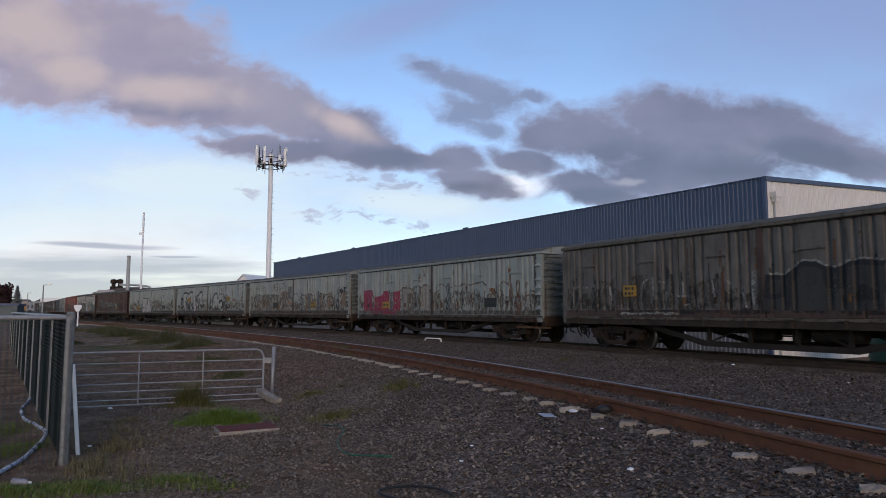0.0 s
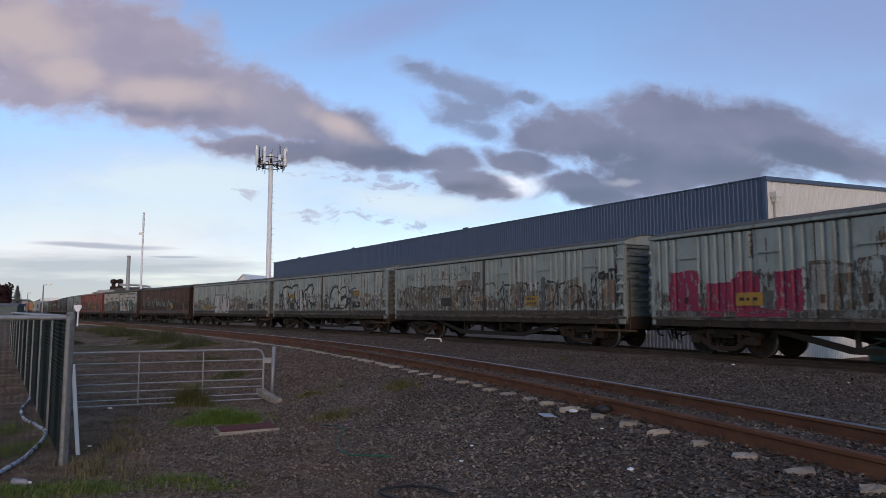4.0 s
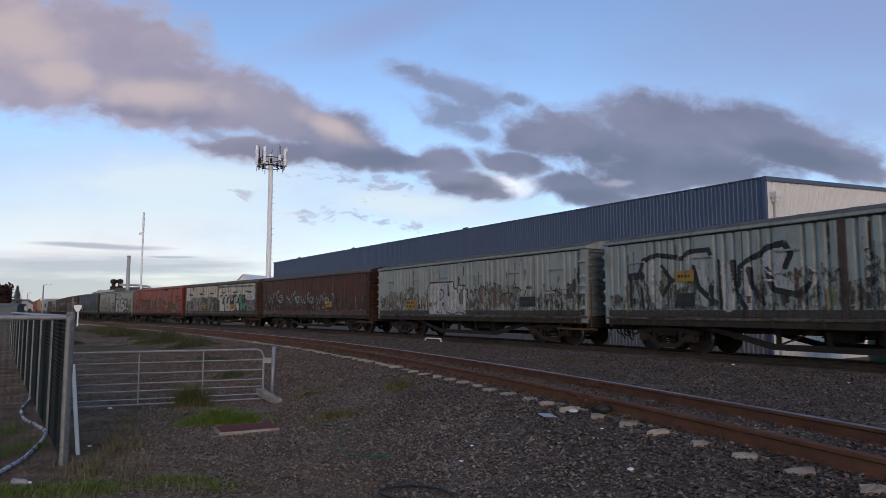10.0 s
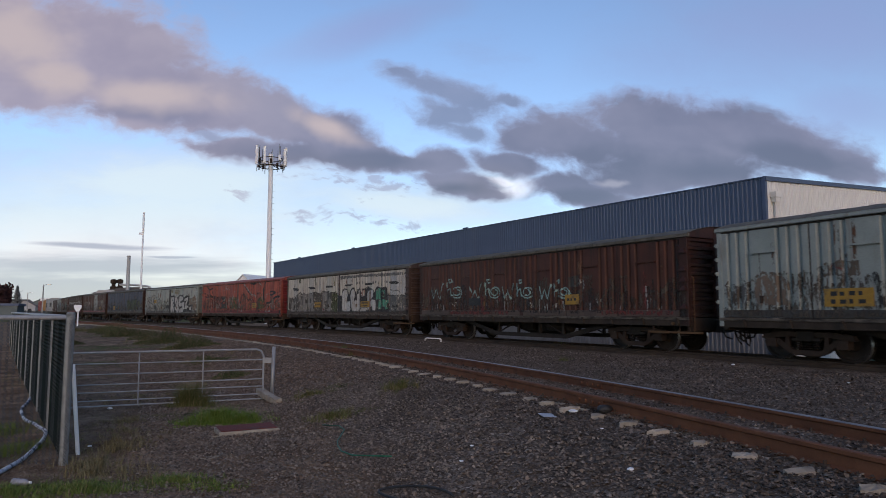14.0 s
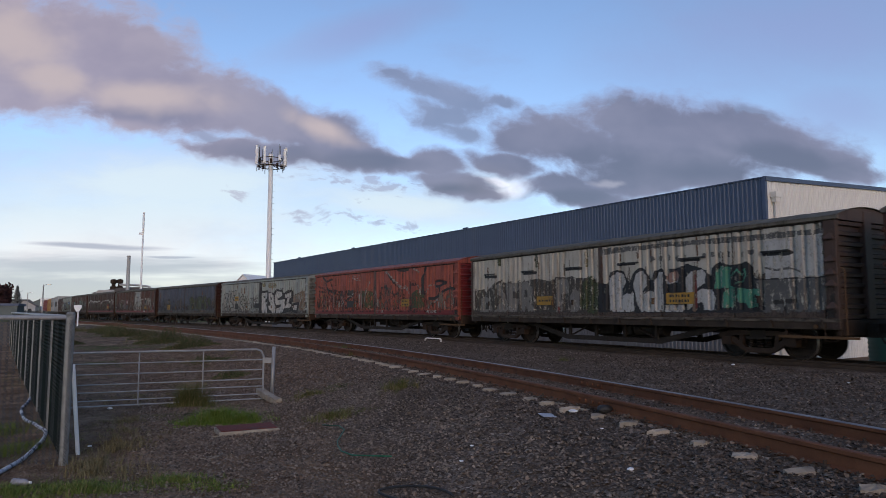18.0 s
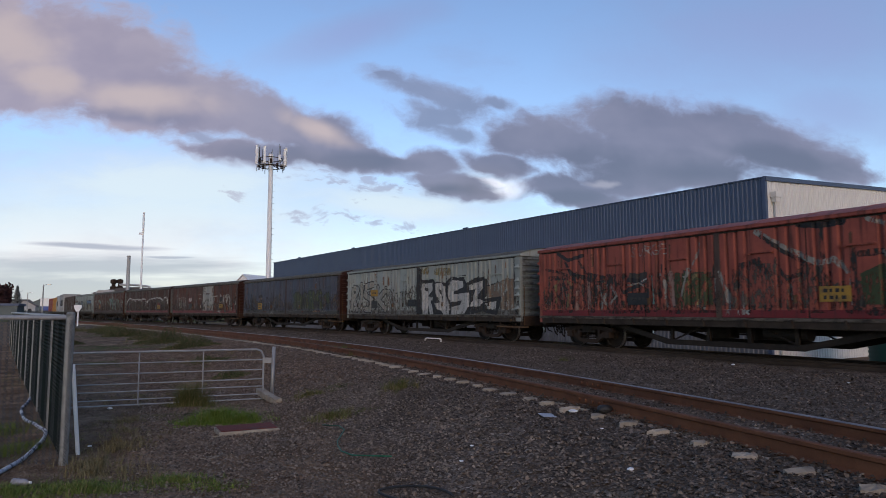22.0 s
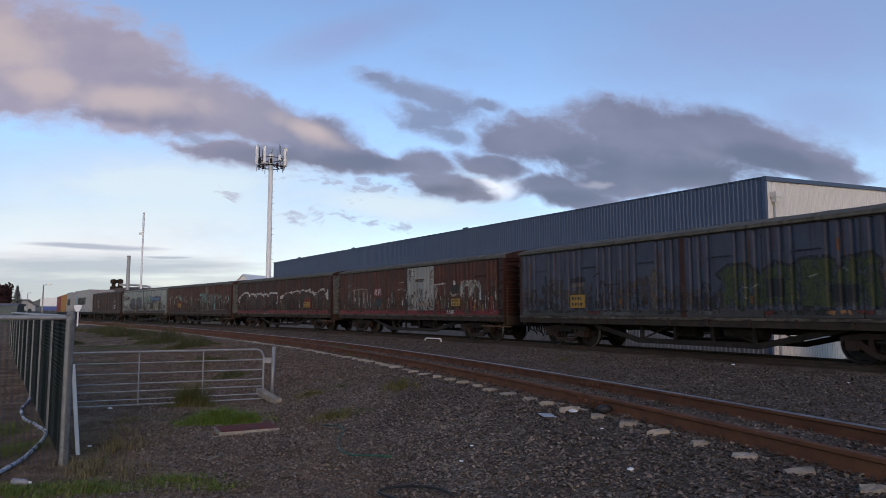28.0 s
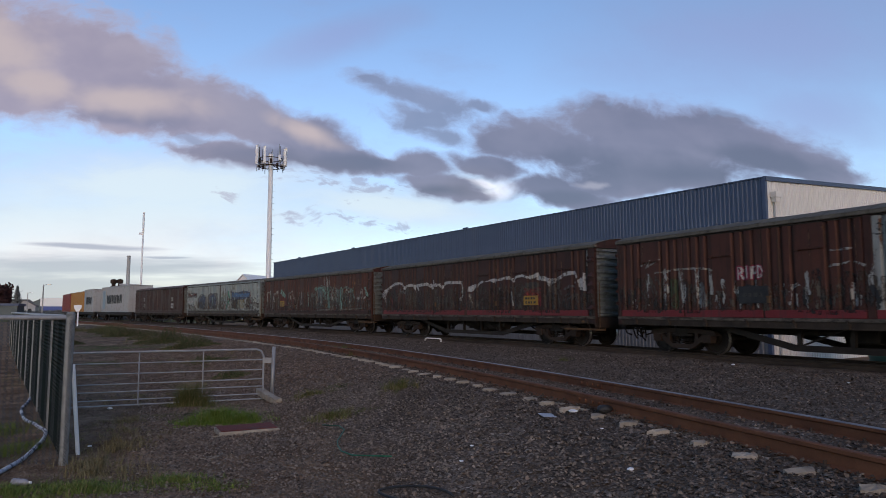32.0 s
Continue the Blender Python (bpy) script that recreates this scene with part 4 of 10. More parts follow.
def box_wagon(rear, paint, label, band=None, roof=None, post=None, end=None, doors=(), hasps=None, eave=None, inner=None):
    t = thing("box_wagon", label, "freight wagon", group="wagons of the train")
    roof, post, end, band, hasps, eave = roof or paint, post or paint, end or paint, band or paint, hasps or paint, eave or paint
    for i in range(6):
        part("door", W["doors"][i], dict(doors).get(i, paint), t)
        part("bottom_rail", W["band%d" % i], band, t)
    for key, mt in (("far_side", paint), ("post", post), ("rear_post", end), ("front_post", end), ("eave", eave), ("eave_shadow", None), ("roof", roof), ("rear_end", paint), ("track", None), ("sill", None),
                    ("floor", None), ("spine", None), ("brake", None), ("tank", None), ("step", None), ("hanger", None), ("grab", None), ("stirrup", None), ("hoses", None), ("headstock", None), ("tailstock", None)):
        part(W[key].name.split(".")[0], W[key], mt, t)
    e = part("end_panel", W["end"], inner or (ENDPAINT if end is paint else end), t)
    e.matrix_basis = pose(FRONT - 0.1, 0, 0)
    part("end_post", W["stanchion"], end, t).matrix_basis = pose(FRONT - 0.1, 0, 0)
    part("end_arch", W["arch"], end, t).matrix_basis = pose(FRONT - 0.03, 0, 0, 0, 0, 90)
    for s in (0, 1):
        part("truss", W["truss"][s], None, t)
    for s in (-1, 1):
        part("coupler", W["coupler"], None, t).matrix_basis = pose(s * H2, 0, 0, 0, 0, 0 if s > 0 else 180)
        bogie(t, s * BOGIE_AT - 0.12, WHEELS)
    for d0, d1 in DOORS:
        c = (d0 + d1) / 2
        part("door_hook", W["hasp"], hasps, t).matrix_basis = pose(c - H2, -HALF, 2.5)
    for a in (2.435, 4.765, 9.505, 11.745):
        part("door_joint", W["seam"], None, t).matrix_basis = pose(a - H2, 0, 0)
    for a in (1.2, 4.9, 5.9, 9.2, 12.4):
        part("lock", W["lock"], STEP if a in (4.9, 9.2) else None, t).matrix_basis = pose(a - H2, -HALF, 1.42)
    part("step_hanger", W["hanger"], None, t).matrix_basis = pose(1.2, 0, 0)
    for a in np.arange(0.7, 14.2, 1.2):
        part("lug", W["lug"], None, t).matrix_basis = pose(a - H2, -HALF - 0.005, SILL - 0.15)
    for z in (1.2, 1.68, 1.92, 2.2, 2.68):
        part("corner_bracket", W["bracket"], end, t).matrix_basis = pose(FRONT - 0.13, -HALF - 0.012, z)
    for z in (1.35, 1.7, 2.05, 2.4, 2.75):
        part("hinge_lug", W["hinge"], end, t).matrix_basis = pose(-0.02 - H2, -HALF - 0.012, z)
    part("reflector", W["reflector"], None, t).matrix_basis = pose(13.75 - H2, -HALF - 0.03, SILL - 0.16)
    MOVING.append((t, rear + H2))
    return t
# ------------------------------------------------------------------ the train, from its front to its rear
MINT = wagon_paint("mint_wagon_paint", (0.19, 0.218, 0.204), (0.25, 0.28, 0.262), (0.13, 0.1, 0.08), 0.45)
MINT2 = wagon_paint("pale_mint_wagon_paint", (0.195, 0.216, 0.2), (0.25, 0.27, 0.25), (0.16, 0.13, 0.1), 0.4)
OLDWHITE = wagon_paint("old_white_wagon_paint", (0.31, 0.285, 0.24), (0.385, 0.36, 0.31), (0.13, 0.1, 0.075), 0.5)
MOULD = wagon_paint("mouldy_grey_wagon_paint", (0.085, 0.079, 0.07), (0.13, 0.122, 0.11), (0.038, 0.032, 0.026), 0.5, 0.8)
BROWN = wagon_paint("brown_wagon_paint", (0.05, 0.018, 0.013), (0.075, 0.027, 0.018), (0.022, 0.013, 0.01), 0.55)
BROWN2 = wagon_paint("dark_brown_wagon_paint", (0.034, 0.014, 0.011), (0.05, 0.02, 0.015), (0.018, 0.011, 0.009), 0.55)
REDO = wagon_paint("red_oxide_wagon_paint", (0.2, 0.05, 0.036), (0.27, 0.072, 0.05), (0.06, 0.022, 0.016), 0.5)
NAVY = wagon_paint("faded_blue_wagon_paint", (0.04, 0.046, 0.068), (0.056, 0.063, 0.088), (0.03, 0.029, 0.032), 0.5)
ROOFGREY = wagon_paint("lichen_grey_roof_paint", (0.08, 0.071, 0.056), (0.13, 0.118, 0.096), (0.045, 0.038, 0.028), 0.5, 0.85)
GREYBAND = wagon_paint("grey_band_paint", (0.036, 0.036, 0.035), (0.058, 0.056, 0.053), (0.04, 0.031, 0.026), 0.5)
BROWNBAND = wagon_paint("brown_band_paint", (0.06, 0.043, 0.036), (0.09, 0.063, 0.052), (0.045, 0.035, 0.03), 0.5)
PALEBAND = wagon_paint("dirty_pale_band_paint", (0.13, 0.135, 0.125), (0.18, 0.18, 0.165), (0.075, 0.058, 0.045), 0.6)
REDBAND = wagon_paint("red_band_paint", (0.12, 0.018, 0.02), (0.16, 0.025, 0.028), (0.06, 0.025, 0.025), 0.45)
DARKPOST = wagon_paint("dark_rusty_post_paint", (0.045, 0.03, 0.025), (0.08, 0.05, 0.04), (0.03, 0.02, 0.016), 0.5)
GREYDOOR = wagon_paint("grey_door_paint", (0.19, 0.195, 0.185), (0.25, 0.255, 0.24), (0.1, 0.085, 0.07), 0.5)
# the end panels' own tone, darker than the mint doors
ENDPAINT = wagon_paint("grimy_end_paint", (0.1, 0.115, 0.111), (0.155, 0.172, 0.168), (0.03, 0.025, 0.02), 0.5)
REAR = [7.38, -7.99, -23.28, -38.39, -53.49, -68.7, -83.96, -99.16, -114.5, -129.68, -144.92, -160.17, -175.53, -190.56, -205.94]


def gone(t):
    """Metres that the train has gone since the start; it gathers a little speed."""
    return 4.78636 * t - 0.00316316 * t * t + 0.000147062 * t ** 3



# mouldy grey wagon with big dark arches
w = box_wagon(REAR[0], MOULD, "mouldy dark grey box wagon with worn graffiti arches", eave=ROOFGREY, roof=ROOFGREY, post=DARKPOST, band=DARKPOST)
sp = Spray()
weather(sp, 200, P_SOOT_SHADE)
drips(sp, 0.3, 13.8, 1.2, 2.4, 34, P_BLACKW, 4)
sp.shape([(7.22, 1.13), (7.28, 1.92), (7.78, 1.91), (8.07, 2.11), (8.52, 2.15), (8.8, 1.99), (9.21, 2.11), (9.92, 2.08), (9.86, 1.13)], P_DARK)
sp.stroke([(7.34, 1.91), (7.78, 1.89), (8.04, 2.1), (8.25, 2.18), (8.52, 2.15), (8.71, 2.04), (8.92, 1.99), (9.22, 2.12), (9.45, 2.15), (9.92, 2.08)], 0.13, P_BLACK)
sp.stroke([(7.34, 1.99), (7.78, 1.96), (8, 2.14), (8.22, 2.25), (8.52, 2.22), (8.71, 2.11), (8.93, 2.06), (9.21, 2.18), (9.45, 2.22), (9.92, 2.15)], 0.05, P_PALE)
sp.stroke([(7.34, 1.88), (7.31, 1.47), (7.5, 1.45), (7.69, 1.5), (7.74, 1.86)], 0.12, P_BLACK)
sp.stroke([(7.85, 1.26), (7.89, 1.79), (8.07, 2.04)], 0.1, P_BLACK)
sp.stroke([(8.73, 1.98), (8.78, 1.69), (9, 1.68), (9.08, 1.96)], 0.2, P_BLACK)
sp.stroke([(9.41, 1.43), (9.47, 1.55), (9.61, 1.46)], 0.25, P_BLACKW)
sp.stroke([(0.49, 1.17), (0.51, 1.86), (0.76, 1.89)], 0.05, P_WORN)
sp.stroke([(0.9, 1.85), (1.22, 1.84), (1.25, 1.49)], 0.04, P_WORN)
sp.stroke([(1.81, 1.4), (1.82, 1.84), (2.14, 1.85), (2.17, 1.44)], 0.04, P_WORN)
sp.stroke([(3.39, 1.59), (3.52, 1.96), (3.74, 2.03)], 0.05, P_WORN)
sp.stroke([(3.85, 2.07), (3.85, 1.54)], 0.06, P_WORN)
sp.stroke([(4.01, 1.94), (4.27, 1.89), (4.25, 1.29)], 0.05, P_WORN)
sp.stroke([(4.56, 2), (4.58, 1.52), (5.06, 1.51)], 0.06, P_WORN)
sp.stroke([(4.88, 1.9), (4.9, 1.28), (5.07, 1.3)], 0.05, P_WORN)
sp.stroke([(5.81, 1.87), (5.88, 1.35)], 0.05, P_WORN)
sp.stroke([(6.25, 1.85), (6.41, 1.7)], 0.06, P_WORN)
sp.stroke([(6.69, 1.55), (6.76, 1.23)], 0.06, P_WORN)
sp.stroke([(6.96, 2.07), (6.97, 1.2)], 0.08, P_WORN)
sp.stroke([(1.5, 2.17), (1.54, 1.13)], 0.1, P_BLACKW)
sp.stroke([(6.11, 2.19), (6.09, 1.06)], 0.12, P_STREAK)
sp.patch(2.61, 4.75, 1.03, 1.09, P_PALE)
sp.done(w, "worn graffiti in black and dirty white")
plate(w, 2.98, 1.7, 0.611765, 0.376471, YELLOW, 3, 2, "yellow number board")

# mint wagon with pink block letters
w = box_wagon(REAR[1], MINT, "pale mint box wagon with pink graffiti and rust stains", roof=ROOFGREY, post=DARKPOST, band=PALEBAND)
sp = Spray()
weather(sp, 201, P_GRIME)
drips(sp, 4.8, 13.8, 1.2, 1.9, 60, P_BROWN, 5, (0.02, 0.06))
drips(sp, 4.6, 7.0, 2.4, 3.0, 8, P_STREAK, 6, (0.03, 0.08))
drips(sp, 7.4, 13.8, 1.2, 1.7, 30, P_PALE, 7, (0.03, 0.09))
sp.patch(0.59, 1.6, 1.12, 2.16, P_PINK)
sp.patch(1.84, 2.61, 1.12, 1.82, P_PINK)
sp.shape([(2.57, 1.12), (2.58, 1.89), (2.79, 2.06), (3.1, 2.09), (3.34, 1.98), (3.39, 1.68), (3.38, 1.12)], P_PINK)
sp.patch(3.77, 4.44, 1.12, 2.04, P_PINK)
sp.patch(0.55, 4.43, 1.12, 1.2, P_PINK)
sp.patch(1.69, 2.31, 0.96, 1.08, P_PINK)
sp.patch(2.71, 4.04, 0.97, 1.09, P_PINK)
sp.patch(3.45, 3.74, 1.16, 1.6, P_GREY)
sp.shape([(4.53, 1.15), (4.55, 2.16), (5.11, 2.18), (5.6, 2.08), (5.58, 1.15)], P_PALE)
sp.shape([(5.09, 1.15), (5.18, 1.91), (5.6, 1.94), (5.94, 1.8), (5.92, 1.15)], P_BROWN)
sp.shape([(6.12, 1.15), (6.21, 2.05), (6.61, 2.29), (6.98, 2.11), (7.06, 1.15)], P_PALE)
sp.stroke([(4.64, 2.11), (4.59, 1.2)], 0.07, P_BROWN)
sp.stroke([(4.55, 2.18), (5.11, 2.18), (5.46, 2.08), (6.02, 2.22), (6.35, 2.14), (6.61, 2.29), (6.98, 2.15)], 0.09, P_BROWN)
sp.stroke([(4.77, 2.01), (4.68, 1.2)], 0.07, P_PALE)
sp.stroke([(6.67, 2.04), (6.91, 1.65), (6.86, 1.19)], 0.07, P_PALE)
sp.stroke([(6.21, 2.14), (6.22, 1.11)], 0.12, P_BROWN)
sp.stroke([(5.46, 1.9), (5.66, 1.63), (5.51, 1.2)], 0.06, P_BROWN)
sp.stroke([(7.47, 2.01), (7.65, 2.21), (8, 2.25), (8.39, 2.09), (8.44, 1.89)], 0.05, P_BROWN)
sp.stroke([(7.46, 1.8), (7.81, 1.59), (8.09, 1.43), (8.03, 1.19)], 0.05, P_BROWN)
sp.stroke([(8.48, 2.15), (8.43, 1.13)], 0.26, P_SOOT_SHADE)
sp.stroke([(8.66, 2.08), (9.04, 2.14), (9.18, 1.87)], 0.05, P_BROWN)
sp.stroke([(9.3, 2.13), (9.65, 2.21), (10.09, 2.12)], 0.07, P_BROWN)
sp.stroke([(10.13, 2.15), (10.51, 2.2), (10.89, 2.24), (11.16, 1.98)], 0.07, P_BROWN)
sp.stroke([(8.81, 1.65), (9.01, 1.26)], 0.16, P_BROWN)
sp.stroke([(9.98, 1.92), (10.02, 1.59)], 0.09, P_BROWN)
sp.stroke([(9.53, 1.56), (10.01, 1.33), (10.38, 1.26)], 0.05, P_BROWN)
sp.stroke([(11.87, 2.02), (12.15, 2.2), (12.49, 2.07)], 0.07, P_BROWN)
sp.stroke([(12.57, 2.05), (12.63, 1.69)], 0.2, P_TAN)
sp.stroke([(12.99, 2.13), (13, 1.56)], 0.22, P_STREAK)
sp.stroke([(13.01, 1.43), (13.01, 1)], 0.3, P_STREAK)
sp.stroke([(13.46, 2.1), (13.4, 1.67)], 0.12, P_TAN)
sp.stroke([(13.54, 1.7), (13.75, 1.83), (13.97, 1.71), (13.99, 1.47)], 0.06, P_BROWN)
sp.stroke([(12.3, 1.18), (12.54, 1.47), (12.89, 1.18)], 0.07, P_BROWN)
sp.stroke([(12.25, 1.64), (12.69, 1.59)], 0.06, P_BROWN)
sp.stroke([(13.19, 1.49), (13.41, 1.18)], 0.06, P_BROWN)
sp.stroke([(13.59, 1.36), (13.85, 1.21)], 0.1, P_BROWN)
sp.patch(11.19, 11.73, 1.95, 2.17, P_MINTREP)
sp.done(w, "pink and white graffiti, weathered")
plate(w, 3.09, 1.41, 0.858824, 0.364706, YELLOW, 3, 1, "yellow number board")
plate(w, 11.37, 1.44, 0.835294, 0.4, BLACK, 5, 1, "black data panel")
plate(w, 11.47, 1.91, 0.317647, 0.164706, P_ORANGE, 2, 1, "small orange notice")

# mint wagon with brown arches and scrawled writing above
w = box_wagon(REAR[2], MINT2, "pale mint box wagon with brown graffiti arches", roof=ROOFGREY, post=DARKPOST, band=BROWNBAND)
sp = Spray()
weather(sp, 202, P_GRIME)
drips(sp, 0.3, 13.8, 1.2, 1.9, 90, P_BROWN, 24, (0.02, 0.08))
drips(sp, 0.3, 13.8, 1.2, 1.7, 40, P_SOOT_SHADE, 25)
sp.shape([(5.18, 2.05), (5.23, 2.3), (6.29, 2.37), (6.31, 2.09)], P_TAN)
sp.patch(6.31, 6.95, 1.84, 2.62, P_GREY)
sp.shape([(0.86, 1.18), (0.93, 2.15), (1.43, 2.27), (1.96, 2.17), (2.56, 2.15), (3.37, 2.21), (4.13, 2.09), (5.12, 2.05), (5.45, 1.94), (6.04, 2.15), (6.52, 1.99), (6.73, 1.17)], P_BROWN)
sp.stroke([(0.88, 1.4), (0.97, 2.01), (1.38, 2.23), (1.88, 2.17), (2.04, 1.85)], 0.06, P_BLACKW)
sp.stroke([(2.14, 1.33), (2.29, 2), (2.81, 2.22), (3.28, 1.92)], 0.06, P_BLACKW)
sp.stroke([(3.55, 2.11), (4.13, 2.18), (4.91, 2.09)], 0.07, P_BLACKW)
sp.stroke([(5.3, 1.26), (5.35, 1.86), (5.72, 2.12), (6.16, 2.08), (6.46, 1.82)], 0.08, P_BLACKW)
sp.patch(6.54, 6.89, 1.51, 1.88, P_PALE)
sp.stroke([(6.57, 1.6), (7.21, 1.63)], 0.14, P_ORANGE)
sp.stroke([(7.29, 2.13), (7.78, 2.18), (8.01, 1.94), (8.06, 1.53)], 0.07, P_BLACKW)
sp.stroke([(7.42, 1.21), (7.76, 1.54), (8.27, 1.21)], 0.1, P_BROWN)
sp.stroke([(8.06, 1.69), (8.41, 2.07), (8.8, 2.06), (9.04, 1.86)], 0.07, P_BLACKW)
sp.stroke([(8.95, 1.98), (8.99, 1.36)], 0.24, P_TAN)
sp.stroke([(8.41, 2.16), (8.47, 1.05)], 0.1, P_BLACKW)
sp.patch(9.17, 9.4, 1.24, 2.16, P_GREY)
sp.stroke([(9.69, 2.08), (10.12, 2), (10.38, 2.08)], 0.09, P_BLACK)
sp.stroke([(9.78, 2.09), (9.96, 2.07), (9.95, 1.86)], 0.06, P_WHITE)
sp.stroke([(10.19, 2.09), (10.25, 1.85)], 0.06, P_WHITE)
sp.stroke([(10.63, 2.16), (10.61, 1.24)], 0.22, P_GREY)
sp.stroke([(10.87, 2.12), (11.25, 2.05), (11.3, 1.57), (11.47, 2), (11.69, 2.05)], 0.07, P_BLACKW)
sp.stroke([(10.93, 1.83), (10.99, 1.34)], 0.2, P_TAN)
sp.stroke([(10.79, 1.23), (11.11, 1.47), (11.47, 1.23)], 0.08, P_BLACKW)
sp.stroke([(11.9, 1.99), (11.92, 1.39)], 0.25, P_TAN)
sp.stroke([(12.22, 2.1), (12.24, 1.45)], 0.2, P_TAN)
sp.stroke([(11.86, 1.89), (12.14, 1.94), (12.41, 1.87), (12.45, 1.45)], 0.07, P_BLACKW)
sp.stroke([(12.57, 1.89), (12.59, 1.32)], 0.22, P_TAN)
sp.stroke([(12.04, 1.26), (12.4, 1.64), (12.7, 1.22)], 0.08, P_BLACKW)
sp.stroke([(13.03, 2.19), (12.99, 0.95)], 0.28, P_SOOT_SHADE)
sp.stroke([(13.5, 2), (13.5, 1.43)], 0.22, P_TAN)
sp.stroke([(13.72, 1.99), (13.73, 1.48)], 0.2, P_TAN)
sp.stroke([(13.34, 1.74), (13.36, 1.16)], 0.14, P_BROWN)
sp.stroke([(0.6, 2.61), (0.69, 2.22)], 0.06, P_BROWN)
sp.stroke([(13.37, 2.29), (13.26, 2.26), (13.23, 2.14), (13.35, 2.09), (13.39, 2.17)], 0.1, P_BLACK)
sp.stroke([(13.43, 2.31), (13.46, 2.09), (13.53, 2.24), (13.56, 2.1), (13.61, 2.32)], 0.08, P_BLACK)
sp.stroke([(13.66, 2.35), (13.8, 2.36)], 0.08, P_BLACK)
sp.stroke([(13.73, 2.35), (13.75, 2.11)], 0.08, P_BLACK)
sp.stroke([(13.91, 2.39), (13.84, 2.31), (13.92, 2.21), (13.86, 2.12)], 0.08, P_BLACK)
for l in letters("MRBAG", 1.16, 2.45, 1.98, 0.33, 0.02, 3):
    sp.stroke(l, 0.02, P_BLACKW)
for l in letters("CRUSHBREW", 3.37, 2.41, 2.93, 0.44, 0.02, 3):
    sp.stroke(l, 0.02, P_BLACKW)
sp.done(w, "brown, orange and black graffiti, weathered")
plate(w, 4.52, 1.49, 0.870588, 0.388235, BLACK, 4, 1, "black data panel")
plate(w, 10.04, 1.46, 0.741176, 0.4, YELLOW, 4, 2, "yellow number board")

# mint wagon with a black and white bubble piece
w = box_wagon(REAR[3], MINT, "pale mint box wagon with black-outlined bubble graffiti", roof=ROOFGREY, post=DARKPOST, band=GREYBAND)
sp = Spray()
weather(sp, 203, P_GRIME)
drips(sp, 0.2, 13.9, 1.2, 2.9, 36, P_BROWN, 33, (0.015, 0.04))
sp.stroke([(1.9, 2.36), (1.8, 1.91), (2.06, 1.35)], 0.34, P_WHITE)
sp.stroke([(3.1, 2.53), (3.51, 2.38), (3.65, 1.39)], 0.3, P_WHITE)
sp.stroke([(4.24, 2.21), (4.34, 1.24)], 0.3, P_WHITE)
sp.stroke([(4.95, 2.23), (4.9, 1.29)], 0.3, P_WHITE)
sp.stroke([(5.38, 2.42), (5.72, 2.46), (5.79, 2.19), (5.37, 2.08)], 0.32, P_WHITE)
sp.stroke([(5.71, 1.8), (6.04, 1.58)], 0.3, P_WHITE)
sp.stroke([(0.93, 1.77), (0.96, 1.26)], 0.3, P_OCHRE)
sp.stroke([(2.25, 2.19), (2.38, 1.69)], 0.2, P_OCHRE)
sp.stroke([(6.91, 1.61), (6.92, 1.23)], 0.24, P_OCHRE)
sp.stroke([(6.11, 1.97), (6.16, 1.28)], 0.14, P_STREAK)
sp.stroke([(2.73, 2.55), (1.99, 2.67), (1.53, 2.54), (1.42, 2.22)], 0.138, P_BLACK)
sp.stroke([(1.01, 2.11), (1.49, 2.12)], 0.2, P_BLACK)
sp.stroke([(1.05, 2.08), (1.04, 1.26)], 0.1, P_BLACK)
sp.stroke([(1.45, 1.76), (1.52, 1.22)], 0.1, P_BLACK)
sp.stroke([(2.21, 2.34), (2.56, 1.94), (2.24, 1.55)], 0.125, P_BLACK)
sp.stroke([(2.87, 2.51), (3.19, 2.68), (3.78, 2.68), (3.84, 2.53)], 0.125, P_BLACK)
sp.stroke([(3.29, 2.25), (3.45, 1.72), (3.92, 1.34)], 0.15, P_BLACK)
sp.stroke([(3.83, 1.71), (3.82, 1.31)], 0.15, P_BLACK)
sp.stroke([(4.06, 2.36), (4.1, 1.22)], 0.125, P_BLACK)
sp.stroke([(4.48, 2.31), (4.58, 1.56), (4.81, 1.2)], 0.138, P_BLACK)
sp.stroke([(5.04, 2.43), (4.66, 2.18), (4.65, 1.74)], 0.112, P_BLACK)
sp.stroke([(4.92, 2.1), (5.01, 1.69), (5.28, 1.3)], 0.15, P_BLACK)
sp.stroke([(5.1, 2.39), (5.45, 2.61), (5.86, 2.66), (6.01, 2.42), (5.87, 2.13)], 0.15, P_BLACK)
sp.stroke([(5.4, 2.08), (5.55, 1.61), (6.17, 1.48), (6.41, 1.72)], 0.15, P_BLACK)
sp.stroke([(5.23, 2.19), (5.71, 1.8), (5.3, 1.86)], 0.05, P_WHITE)
sp.stroke([(6.25, 2.22), (6.63, 1.95), (6.43, 1.53), (6.67, 2.12)], 0.05, P_WHITE)
sp.stroke([(2.32, 1.25), (3.49, 1.22)], 0.12, P_GREY)
sp.stroke([(7.67, 2.36), (7.83, 2.19), (7.67, 2.2)], 0.1, P_BLACKW)
sp.stroke([(7.84, 2.07), (7.66, 2), (7.82, 1.87)], 0.1, P_BLACKW)
sp.stroke([(7.65, 1.75), (7.83, 1.79), (7.67, 1.59), (7.83, 1.59)], 0.1, P_BLACKW)
sp.stroke([(7.66, 1.23), (7.67, 1.47), (7.82, 1.25), (7.83, 1.49)], 0.1, P_BLACKW)
